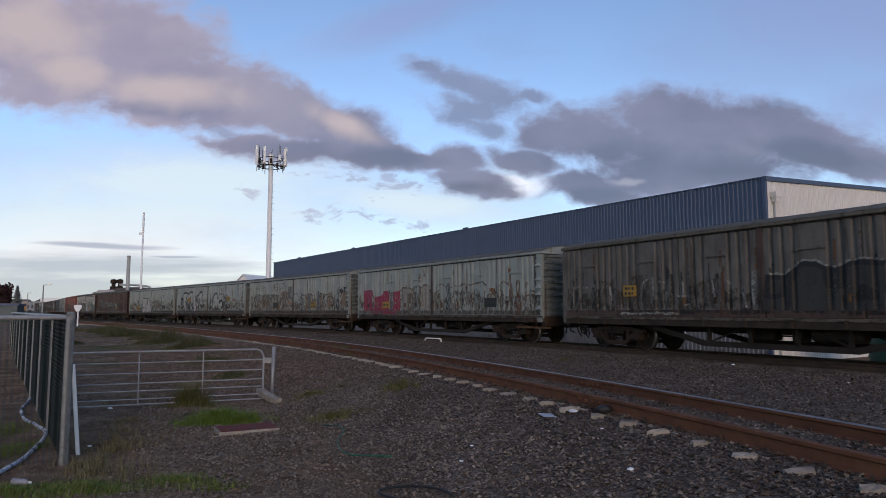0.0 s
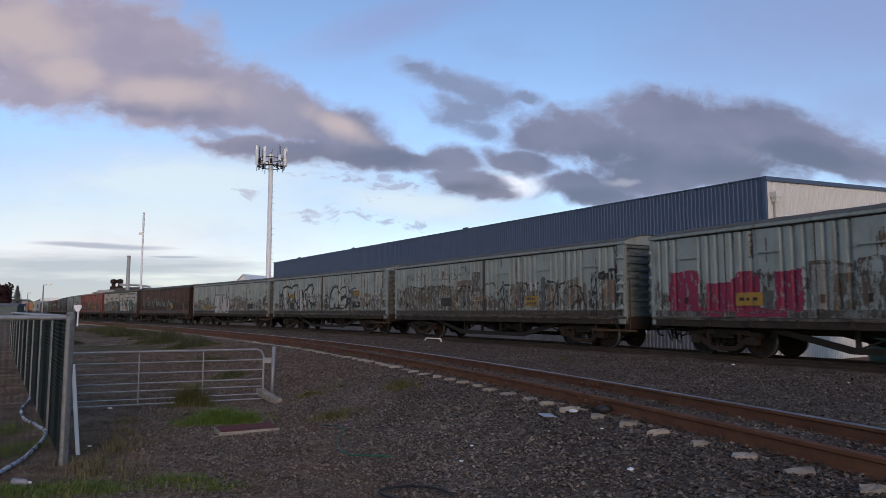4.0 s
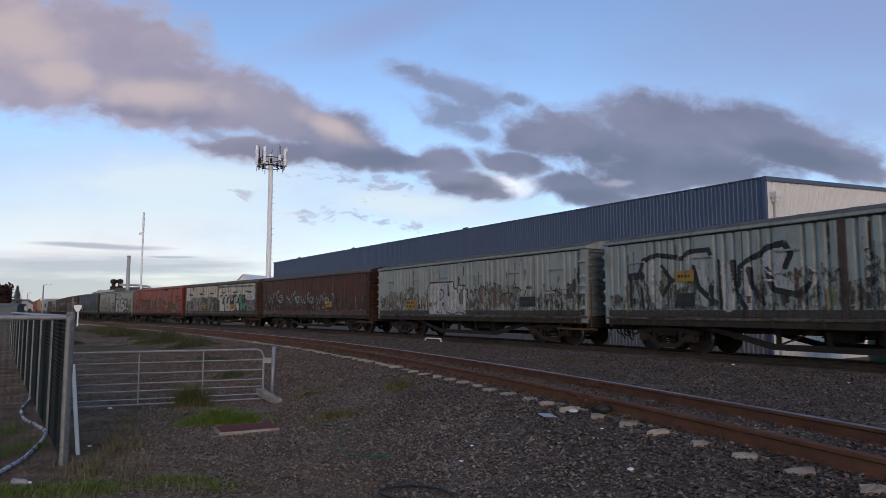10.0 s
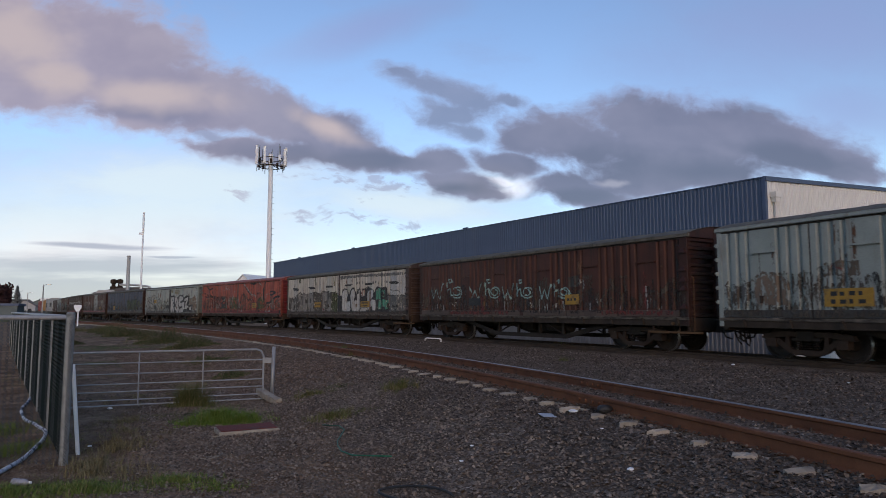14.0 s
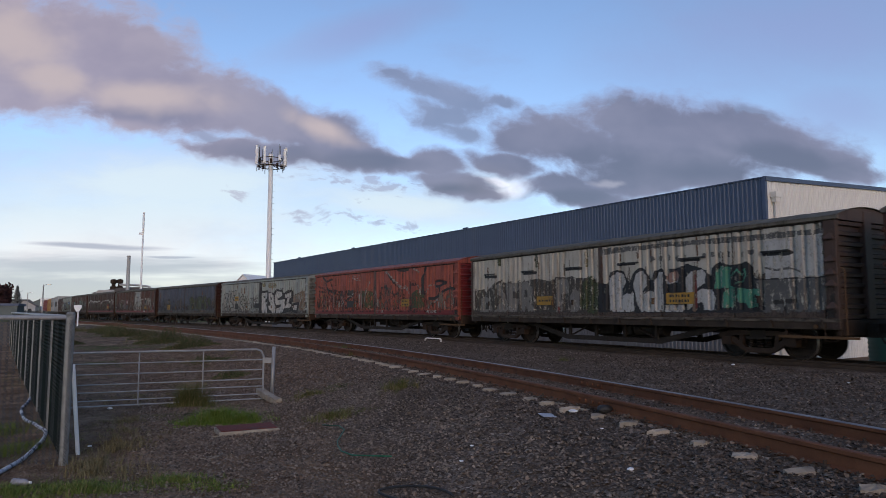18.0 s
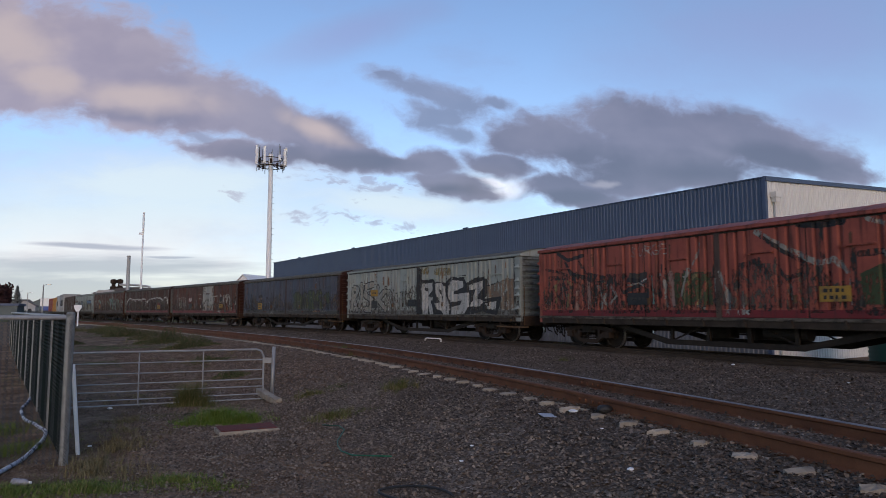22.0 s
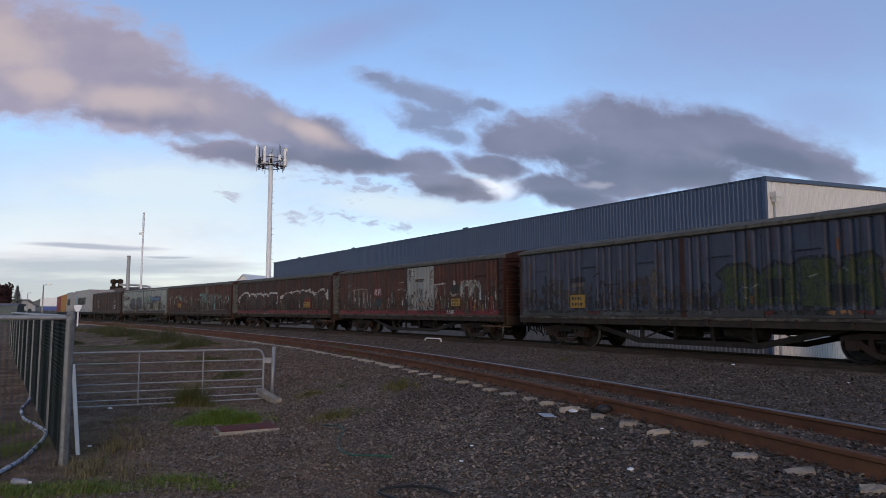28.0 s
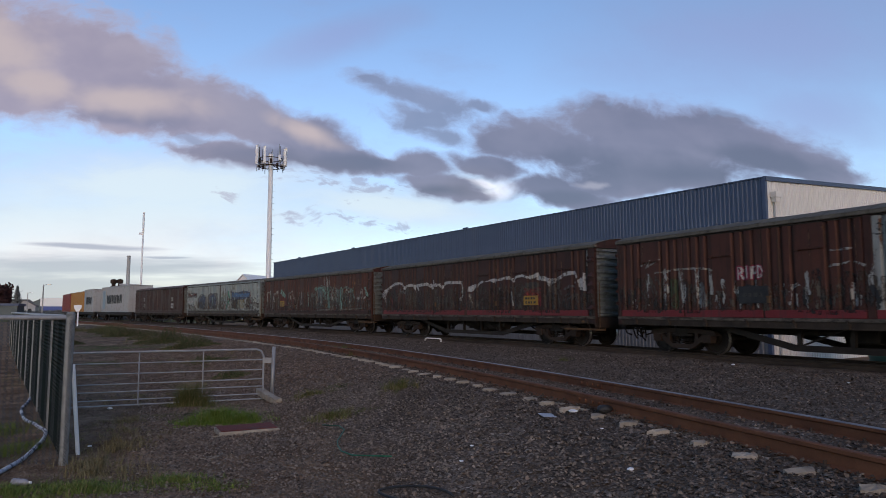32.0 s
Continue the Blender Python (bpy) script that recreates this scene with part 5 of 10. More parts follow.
sp.shape([(8.14, 1.22), (8.11, 1.73), (8.17, 2.07), (8.48, 2.41), (8.83, 2.51), (9.01, 2.51), (9.16, 2.37), (9.26, 2.15), (9.52, 2.35), (9.90, 2.47), (10.12, 2.36), (10.15, 2.10), (10.10, 1.94), (10.24, 1.83), (10.24, 1.44), (10.05, 1.25), (9.69, 1.20), (9.27, 1.20), (8.79, 1.24), (8.28, 1.17)], P_BLACK)
sp.shape([(8.24, 1.30), (8.23, 1.74), (8.40, 1.87), (8.36, 2.08), (8.64, 2.33), (8.92, 2.42), (9.09, 2.28), (9.21, 1.95), (9.19, 1.33), (8.83, 1.33), (8.71, 1.57), (8.63, 1.30)], P_CREAM)
sp.shape([(9.30, 1.43), (9.18, 1.82), (9.34, 2.17), (9.65, 2.33), (9.93, 2.36), (10.05, 2.20), (9.98, 2.03), (9.67, 1.94), (9.50, 1.87), (9.54, 1.61), (9.83, 1.78), (10.14, 1.80), (10.14, 1.51), (9.94, 1.29), (9.48, 1.28)], P_CREAM)
sp.stroke([(9.49, 1.42), (9.61, 1.45)], 0.05, P_BLACK)
sp.stroke([(9.74, 1.37), (9.78, 1.45), (9.86, 1.37)], 0.05, P_BLACK)
sp.stroke([(9.94, 1.35), (9.96, 1.48)], 0.04, P_BLACK)
sp.stroke([(8.46, 1.64), (8.49, 1.80), (8.62, 1.77)], 0.06, P_BLACK)
sp.stroke([(10.51, 2.21), (10.39, 2.11), (10.51, 2.04)], 0.088, P_BLACK)
sp.stroke([(10.67, 2.21), (10.58, 2.12), (10.67, 2.03)], 0.088, P_BLACK)
sp.stroke([(10.81, 2.15), (10.86, 2.09)], 0.22, P_BLACK)
sp.stroke([(10.78, 2.25), (10.98, 2.31), (11.15, 2.27)], 0.062, P_BLACK)
sp.stroke([(10.42, 1.75), (10.56, 1.73), (10.52, 1.5), (10.42, 1.54)], 0.175, P_BLACK)
sp.stroke([(10.28, 2.06), (10.33, 2.24), (10.40, 2.06)], 0.1, P_GREY)
sp.stroke([(10.77, 2.16), (10.82, 2.07)], 0.3, P_GREY)
sp.patch(10.81, 11.62, 1.29, 1.59, P_BLACK)
sp.patch(11, 11.15, 1.44, 1.61, P_TAN)
sp.stroke([(11.2, 1.52), (11.36, 1.41)], 0.05, P_WHITE)
sp.patch(10.4, 10.94, 1.01, 1.11, P_ORANGE)
sp.stroke([(11.84, 1.23), (11.9, 1.76), (12.1, 1.94), (12.27, 1.86), (12.35, 1.49)], 0.11, P_TAN)
sp.stroke([(12.1, 1.95), (12.48, 1.89)], 0.16, P_TAN)
sp.stroke([(12.49, 1.87), (12.67, 1.93), (12.75, 1.53), (13.02, 1.3)], 0.1, P_TAN)
sp.stroke([(12.84, 1.68), (13.12, 1.91), (13.32, 1.79), (13.34, 1.36)], 0.1, P_TAN)
sp.stroke([(13.39, 1.84), (13.66, 1.92), (13.84, 1.76), (13.85, 1.47)], 0.1, P_TAN)
sp.stroke([(12.71, 1.49), (12.9, 1.68), (13.03, 1.43)], 0.06, P_GREY)
sp.stroke([(12, 1.38), (12.31, 1.44)], 0.06, P_GREY)
sp.stroke([(12.07, 2.9), (12.06, 2.3)], 0.06, P_STREAK)
sp.stroke([(12.51, 2.89), (12.5, 2.08)], 0.08, P_STREAK)
sp.stroke([(13.14, 2.99), (13.11, 2.05)], 0.08, P_STREAK)
sp.stroke([(10.7, 3.02), (10.71, 2.66)], 0.1, P_STREAK)
sp.stroke([(13.44, 2.83), (13.43, 2.09)], 0.08, P_STREAK)
sp.stroke([(13.83, 2.86), (13.83, 2.25)], 0.08, P_STREAK)
sp.done(w, "black, white and yellow bubble graffiti")
plate(w, 3.01, 2.04, 0.705882, 0.341176, YELLOW, 4, 1, "yellow number board")
plate(w, 3.02, 1.42, 0.694118, 0.4, BLACK, 4, 1, "black data panel")
plate(w, 11.32, 2.03, 0.717647, 0.364706, YELLOW, 6, 2, "yellow number board")

# mint wagon with a whitewashed block
w = box_wagon(REAR[4], MINT2, "pale mint box wagon with a whitewashed graffiti block", roof=ROOFGREY, post=MINT, band=GREYBAND)
sp = Spray()
weather(sp, 204, P_GRIME)
drips(sp, 0.2, 13.9, 1.2, 2.9, 40, P_BROWN, 42, (0.015, 0.05))
sp.stroke([(0.69, 1.26), (0.75, 1.72)], 0.14, P_GREY)
sp.shape([(1.07, 1.26), (0.98, 1.87), (1.39, 1.99), (1.82, 1.92), (1.85, 1.25)], P_TAN)
sp.stroke([(0.86, 1.26), (0.79, 1.77), (1.24, 2.02), (1.79, 1.96), (1.92, 1.4)], 0.06, P_BROWN)
sp.stroke([(2.24, 1.99), (2.32, 1.25)], 0.1, P_BROWN)
sp.patch(2.75, 3.5, 1.87, 2.17, P_BROWN)
sp.stroke([(2.89, 2.09), (3.16, 1.98)], 0.05, P_RED)
sp.stroke([(3.8, 1.85), (3.89, 1.24)], 0.14, P_BLACKW)
sp.stroke([(4.02, 1.66), (4.32, 1.24)], 0.1, P_BROWN)
sp.shape([(4.83, 0.91), (4.67, 1.36), (4.67, 2.1), (4.86, 2.32), (6.66, 2.29), (6.7, 2.09), (6.96, 1.88), (7.02, 2.14), (7.45, 2.13), (7.49, 2), (7.61, 1.98), (7.57, 0.93)], P_WHITE)
sp.stroke([(4.83, 0.91), (4.66, 1.38), (4.66, 2.1), (4.86, 2.33), (6.66, 2.31), (6.69, 2.11), (6.96, 1.88)], 0.06, P_BLACK)
sp.stroke([(6.96, 1.88), (7.02, 2.15), (7.45, 2.14), (7.47, 1.98), (7.67, 1.99), (7.66, 1.59)], 0.05, P_BLACK)
sp.stroke([(5.66, 2.01), (5.65, 1.58)], 0.05, P_BLACK)
sp.stroke([(5.69, 2.01), (5.9, 1.97), (5.95, 1.75), (5.68, 1.56)], 0.05, P_BLACK)
sp.stroke([(6.25, 2.21), (6.26, 1.74)], 0.05, P_BLACK)
sp.stroke([(7.13, 1.84), (7.17, 1.43)], 0.06, P_BLACK)
sp.stroke([(5.18, 1.42), (5.32, 1.46)], 0.12, P_GREY)
sp.stroke([(6, 1.62), (6.02, 1.19)], 0.1, P_GRIME)
sp.stroke([(6.58, 1.69), (6.63, 1.27)], 0.08, P_GRIME)
sp.stroke([(6.24, 1.07), (6.62, 0.98), (7.11, 1.09), (7.46, 1.01)], 0.05, P_BLACKW)
sp.patch(6.98, 7.12, 2.16, 2.51, P_DARK)
sp.patch(7.19, 7.39, 1.39, 2, P_GREY)
sp.shape([(8.45, 1.4), (8.4, 1.88), (8.56, 2.07), (8.87, 2.01), (8.9, 1.79), (8.7, 1.72), (8.91, 1.4)], P_TAN)
sp.shape([(9.09, 1.25), (9.11, 1.75), (9.31, 1.88), (9.5, 1.7), (9.43, 1.93), (9.66, 2.06), (9.81, 1.84), (9.79, 1.24)], P_TAN)
sp.shape([(10.05, 1.29), (10.11, 1.72), (10.31, 1.85), (10.54, 1.71), (10.43, 1.54), (10.59, 1.29)], P_TAN)
sp.shape([(10.53, 1.89), (10.81, 1.95), (10.87, 1.82), (10.57, 1.52)], P_TAN)
sp.stroke([(8.68, 1.34), (8.47, 1.88), (8.56, 2.07), (8.87, 2.01), (8.99, 1.85), (8.8, 1.64), (8.97, 1.22)], 0.05, P_BLACKW)
sp.stroke([(9.11, 1.23), (9.11, 1.75), (9.31, 1.89), (9.52, 1.69)], 0.05, P_BLACKW)
sp.stroke([(9.21, 1.92), (9.47, 2.15), (9.76, 2.06), (9.84, 1.66), (9.83, 1.26)], 0.05, P_BLACKW)
sp.stroke([(9.9, 1.69), (9.98, 1.82), (10.03, 1.24)], 0.05, P_BLACKW)
sp.stroke([(10.09, 1.72), (10.33, 1.86), (10.54, 1.71), (10.26, 1.5), (10.52, 1.25)], 0.05, P_BLACKW)
sp.stroke([(10.53, 1.94), (10.85, 1.96), (10.89, 1.82), (10.62, 1.49)], 0.05, P_BLACKW)
sp.stroke([(10.9, 1.94), (11, 1.87), (10.91, 1.66)], 0.05, P_BLACKW)
sp.stroke([(8.18, 2.36), (8.24, 2.27)], 0.04, P_BLACKW)
sp.stroke([(8.17, 2.17), (8.25, 2.09)], 0.04, P_BLACKW)
sp.stroke([(8.17, 1.97), (8.24, 1.87)], 0.04, P_BLACKW)
sp.stroke([(8.16, 1.78), (8.24, 1.69)], 0.04, P_BLACKW)
sp.stroke([(8.45, 1.38), (8.46, 1.07)], 0.22, P_SOOT_SHADE)
sp.stroke([(12.27, 1.82), (12.49, 1.78), (12.6, 1.93), (12.65, 1.81), (13.35, 1.81)], 0.03, P_BLACKW)
sp.stroke([(12.67, 1.81), (13.31, 1.63)], 0.03, P_BLACKW)
sp.patch(13.32, 13.55, 1.51, 2, P_DARK)
sp.patch(13.58, 13.76, 1.74, 2.14, P_DARK)
sp.patch(13.8, 13.95, 1.99, 2.38, P_DARK)
sp.patch(13.35, 13.5, 1.3, 1.51, P_PALE)
sp.stroke([(13, 2.2), (12.99, 1.64)], 0.12, P_STREAK)
sp.stroke([(13, 1.42), (13, 1.1)], 0.3, P_SOOT_SHADE)
sp.stroke([(7.39, 2.49), (7.4, 2)], 0.06, P_STREAK)
sp.stroke([(10.03, 2.99), (10.02, 2.41)], 0.06, P_STREAK)
sp.patch(10.99, 11.62, 1.89, 2.2, P_MINTREP)
sp.done(w, "whitewash block and black outlines of graffiti")
plate(w, 3.24, 1.41, 1.21176, 0.447059, YELLOW, 4, 2, "yellow number board")
plate(w, 11.4, 1.45, 0.952941, 0.4, BLACK, 5, 1, "black data panel")
plate(w, 11.48, 1.94, 0.341176, 0.141176, P_ORANGE, 2, 1, "small orange notice")

# brown wagon with teal writing
w = box_wagon(REAR[5], BROWN, "dark brown box wagon with teal sprayed words", eave=ROOFGREY, roof=ROOFGREY, post=BROWN2, band=BROWNBAND, end=BROWN2)
sp = Spray()
weather(sp, 205, P_SOOT_SHADE)
drips(sp, 0.3, 13.8, 1.15, 1.5, 60, P_WORN, 51, (0.015, 0.04))
sp.stroke([(0.9, 2.18), (1.12, 1.65), (1.35, 2.05), (1.61, 1.64), (1.87, 2.27)], 0.05, P_TEAL)
sp.stroke([(2.17, 2.28), (2.21, 1.75)], 0.05, P_TEAL)
sp.stroke([(2.21, 1.95), (2.46, 2.04), (2.54, 1.74)], 0.05, P_TEAL)
sp.stroke([(2.42, 2.27), (2.34, 2.41), (2.55, 2.43), (2.59, 2.31), (2.42, 2.27)], 0.05, P_TEAL)
sp.stroke([(2.5, 1.92), (2.54, 1.81), (2.64, 1.73), (2.78, 1.67), (2.96, 1.64), (3.12, 1.66), (3.26, 1.71), (3.34, 1.8), (3.36, 1.88), (3.3, 1.97), (3.22, 2.04), (3.11, 2.08), (2.97, 2.09), (2.85, 2.07), (2.75, 2.03), (2.68, 1.96), (2.68, 1.9), (2.72, 1.83), (2.8, 1.78), (2.9, 1.76), (3, 1.75), (3.08, 1.77), (3.14, 1.81), (3.18, 1.85), (3.18, 1.91), (3.14, 1.95), (3.09, 1.98), (3.03, 1.99)], 0.05, P_TEAL)
sp.stroke([(3.89, 2.08), (4.07, 1.6), (4.26, 1.96), (4.47, 1.59), (4.7, 2.16)], 0.05, P_TEAL)
sp.stroke([(4.94, 2.18), (4.97, 1.69)], 0.05, P_TEAL)
sp.stroke([(4.97, 1.88), (5.18, 1.96), (5.24, 1.69)], 0.05, P_TEAL)
sp.stroke([(5.15, 2.17), (5.08, 2.3), (5.25, 2.31), (5.29, 2.2), (5.15, 2.17)], 0.05, P_TEAL)
sp.stroke([(5.21, 1.85), (5.24, 1.75), (5.33, 1.67), (5.44, 1.62), (5.59, 1.6), (5.72, 1.62), (5.84, 1.66), (5.91, 1.74), (5.92, 1.81), (5.88, 1.9), (5.81, 1.96), (5.72, 1.99), (5.6, 2.01), (5.5, 1.99), (5.42, 1.95), (5.36, 1.89), (5.36, 1.83), (5.4, 1.77), (5.46, 1.72), (5.54, 1.7), (5.63, 1.7), (5.69, 1.72), (5.74, 1.75), (5.78, 1.79), (5.78, 1.84), (5.75, 1.88), (5.7, 1.9), (5.65, 1.91)], 0.05, P_TEAL)
sp.stroke([(6.06, 2.01), (6.21, 1.57), (6.37, 1.9), (6.55, 1.56), (6.74, 2.09)], 0.05, P_TEAL)
sp.stroke([(6.95, 2.1), (6.97, 1.65)], 0.05, P_TEAL)
sp.stroke([(6.98, 1.83), (7.16, 1.9), (7.21, 1.65)], 0.05, P_TEAL)
sp.stroke([(7.13, 2.09), (7.08, 2.21), (7.22, 2.22), (7.25, 2.13), (7.13, 2.09)], 0.05, P_TEAL)
sp.stroke([(7.18, 1.8), (7.21, 1.7), (7.28, 1.64), (7.38, 1.59), (7.51, 1.56), (7.62, 1.58), (7.72, 1.63), (7.78, 1.7), (7.8, 1.77), (7.76, 1.84), (7.7, 1.9), (7.62, 1.93), (7.52, 1.94), (7.43, 1.93), (7.36, 1.89), (7.32, 1.84), (7.31, 1.78), (7.34, 1.72), (7.4, 1.68), (7.47, 1.66), (7.54, 1.66), (7.6, 1.68), (7.64, 1.7), (7.67, 1.74), (7.67, 1.79), (7.64, 1.83), (7.6, 1.85), (7.56, 1.86)], 0.05, P_TEAL)
sp.stroke([(8.19, 1.94), (8.31, 1.53), (8.45, 1.84), (8.6, 1.53), (8.77, 2.01)], 0.05, P_TEAL)
sp.stroke([(8.95, 2.02), (8.96, 1.61)], 0.05, P_TEAL)
sp.stroke([(8.97, 1.77), (9.12, 1.84), (9.16, 1.61)], 0.05, P_TEAL)
sp.stroke([(9.1, 2.02), (9.05, 2.13), (9.18, 2.14), (9.2, 2.05), (9.1, 2.02)], 0.05, P_TEAL)
sp.stroke([(9.14, 1.75), (9.16, 1.66), (9.22, 1.6), (9.31, 1.55), (9.42, 1.53), (9.52, 1.55), (9.6, 1.59), (9.65, 1.66), (9.67, 1.72), (9.63, 1.79), (9.59, 1.84), (9.51, 1.87), (9.43, 1.88), (9.36, 1.87), (9.29, 1.83), (9.25, 1.78), (9.25, 1.73), (9.28, 1.68), (9.32, 1.64), (9.38, 1.62), (9.45, 1.62), (9.49, 1.64), (9.53, 1.66), (9.56, 1.69), (9.56, 1.74), (9.54, 1.77), (9.5, 1.79), (9.46, 1.8)], 0.05, P_TEAL)
sp.patch(9.66, 10.11, 1.9, 2.23, P_DARK)
sp.shape([(10.11, 2.19), (10.29, 2.06), (10.11, 1.93)], P_WORN)
sp.stroke([(8.18, 1.87), (8.19, 1.13)], 0.03, P_PALE)
sp.stroke([(6.29, 1.67), (6.31, 1.18)], 0.03, P_PALE)
sp.stroke([(4.79, 1.6), (4.82, 1.18)], 0.2, P_RED)
sp.stroke([(5.89, 1.68), (5.91, 1.23)], 0.14, P_RED)
sp.stroke([(12.79, 2.18), (12.78, 1.17)], 0.12, P_RED)
sp.patch(11.12, 13.77, 1.02, 1.13, P_RED)
sp.stroke([(10.35, 2.23), (10.35, 1.8)], 0.05, P_WORN)
sp.stroke([(12.83, 1.8), (12.85, 1.54)], 0.06, P_WORN)
sp.patch(2.51, 6.43, 1, 1.11, P_RED)
sp.done(w, "teal sprayed writing over flaking white")
plate(w, 9.81, 1.49, 0.741176, 0.376471, YELLOW, 3, 1, "yellow number board")
plate(w, 4.29, 1.48, 0.929412, 0.329412, BLACK, 4, 1, "black data panel")

# old white wagon, its lower half painted dark
w = box_wagon(REAR[6], OLDWHITE, "dirty cream box wagon with bubble letters and a green tag", eave=ROOFGREY, roof=ROOFGREY, post=DARKPOST, band=BROWNBAND, end=DARKPOST, hasps=BLACK, inner=DARKPOST)
sp = Spray()
weather(sp, 206, P_GRIME)
drips(sp, 0.2, 13.9, 1.2, 2.8, 45, P_BROWN, 61, (0.015, 0.05))
sp.shape([(7.22, 2.81), (7.23, 3), (11.72, 2.95), (14.03, 2.92), (14.02, 2.8), (11.71, 2.8), (9.45, 2.86)], P_GREY)
sp.shape([(0.21, 1.07), (0.21, 1.91), (0.80, 1.94), (1.04, 1.87), (1.60, 2.18), (2.07, 2.27), (2.14, 2.16), (2.73, 2.08), (4.12, 2.23), (4.76, 2.11), (5.07, 2.22), (5.82, 2.22), (6.52, 2.14), (7.01, 2.08), (6.98, 1.08)], P_UMBER)
sp.shape([(0.63, 1.09), (0.55, 1.54), (0.88, 1.69), (1.28, 1.58), (1.44, 1.09)], P_DULL)
sp.shape([(0.96, 1.18), (1.00, 1.45), (1.20, 1.42), (1.20, 1.18)], P_DARK)
sp.shape([(1.52, 1.09), (2.06, 1.56), (1.68, 1.79), (1.60, 2.09), (2.07, 2.21), (2.03, 1.95), (2.29, 1.56), (2.43, 1.09)], P_DULL)
sp.shape([(2.29, 2.12), (3.02, 2.13), (3.02, 1.84), (2.66, 1.81), (2.66, 1.60), (3.09, 1.55), (2.94, 1.10), (2.43, 1.09)], P_DULL)
sp.shape([(3.15, 1.10), (3.09, 2.13), (3.58, 2.15), (3.85, 1.90), (3.84, 1.58), (3.64, 1.46), (4.03, 1.10), (3.63, 1.10), (3.43, 1.34), (3.43, 1.10)], P_DULL)
sp.shape([(3.37, 1.59), (3.40, 1.87), (3.58, 1.83), (3.57, 1.60)], P_DARK)
sp.shape([(5.11, 1.10), (5.13, 2.14), (5.67, 2.15), (5.78, 1.92), (5.66, 1.70), (5.36, 1.67), (5.41, 1.10)], P_DULL)
sp.shape([(5.82, 1.10), (5.78, 1.60), (6.01, 1.84), (6.23, 1.69), (6.22, 1.10)], P_DULL)
sp.stroke([(5.23, 1.23), (5.26, 1.10)], .12, P_RED)
sp.stroke([(6.39, 1.32), (6.46, 1.87), (6.79, 2.04)], .3, P_DKGREEN)
sp.stroke([(6.72, 1.23), (6.67, 1.68)], .35, P_DKGREEN)
sp.stroke([(6.90, 1.14), (6.95, 1.89)], .25, P_DKGREEN)
sp.shape([(7.03, 1.14), (7.08, 1.96), (7.42, 1.93), (7.58, 2.25), (7.83, 2.35), (8.12, 2.26), (8.35, 1.93), (8.50, 2.21), (8.69, 2.34), (8.96, 2.29), (9.13, 1.95), (9.29, 2.24), (9.53, 2.29), (9.69, 2.06), (9.78, 2.25), (10.07, 2.27), (10.39, 2.37), (10.66, 2.30), (10.96, 2.16), (11.03, 1.97), (11.15, 2.21), (11.33, 2.35), (11.61, 2.24), (11.86, 2.26), (12.13, 2.30), (12.29, 2.15), (12.31, 1.87), (14.01, 1.88), (13.99, 1.10), (7.08, 1.07)], P_BLACK)
sp.shape([(12.31, 1.84), (14.00, 1.85), (13.98, 1.11), (12.53, 1.09)], P_GREY)
sp.shape([(7.47, 1.87), (7.63, 2.15), (7.88, 2.28), (8.12, 2.16), (8.21, 1.95), (8.01, 1.68), (8.05, 1.55), (8.25, 1.64), (8.48, 1.61), (8.51, 1.10), (7.55, 1.10), (7.56, 1.57)], P_WHITE)
sp.shape([(8.49, 1.84), (8.59, 2.17), (8.82, 2.26), (9.00, 2.12), (8.99, 1.83), (8.80, 1.70), (8.85, 1.57), (9.12, 1.72), (9.29, 1.62), (9.32, 1.10), (8.78, 1.10), (8.61, 1.30)], P_WHITE)
sp.shape([(9.26, 1.95), (9.40, 2.17), (9.57, 2.19), (9.57, 1.10), (9.32, 1.10), (9.24, 1.46)], P_WHITE)
sp.shape([(9.64, 1.97), (9.78, 2.15), (9.98, 2.17), (10.10, 2.04), (10.05, 1.89), (9.85, 1.86), (9.68, 1.84)], P_WHITE)
sp.stroke([(9.81, 2.02), (9.98, 2.05)], .28, P_SALMON)
sp.shape([(9.61, 1.10), (9.64, 1.30), (10.03, 1.28), (10.23, 1.28), (10.23, 1.11)], P_WHITE)
sp.shape([(10.28, 1.60), (10.30, 1.97), (10.50, 2.15), (10.85, 2.19), (10.96, 2.07), (10.91, 1.83), (10.68, 1.71), (10.56, 1.59), (10.79, 1.68), (11.13, 1.67), (11.23, 1.43), (11.14, 1.14), (10.88, 1.14), (10.82, 1.36), (10.59, 1.29), (10.35, 1.14)], P_WHITE)
sp.stroke([(10.62, 2.11), (10.58, 1.17)], .14, P_TAN)
sp.stroke([(10.65, 2.05), (10.64, 1.20)], .07, P_RED)
sp.shape([(11.20, 1.70), (11.25, 2.14), (11.40, 2.23), (11.72, 2.18), (11.73, 1.71), (11.52, 1.69)], P_GREEN)
sp.shape([(11.40, 1.21), (11.45, 1.58), (11.59, 1.69), (11.77, 1.71), (11.78, 1.21)], P_GREEN)
sp.shape([(11.82, 1.34), (11.83, 1.68), (12.43, 1.64), (12.38, 1.21), (12.12, 1.21), (12.09, 1.33)], P_GREEN)
sp.shape([(11.66, 1.74), (11.68, 2.15), (12.06, 2.19), (12.11, 1.76)], P_BLACK)
sp.stroke([(11.71, 2.00), (11.85, 2.14), (11.95, 1.99), (12.06, 2.13), (12.08, 1.96)], .04, P_GREEN)
sp.stroke([(11.80, 1.80), (12.01, 1.85), (12.05, 1.93)], .04, P_GREEN)
sp.stroke([(12.82, 1.33), (13.07, 1.35), (13.25, 1.35)], .1, P_BLACKW)
sp.stroke([(13.04, 1.38), (13.06, 1.11)], .08, P_BLACKW)
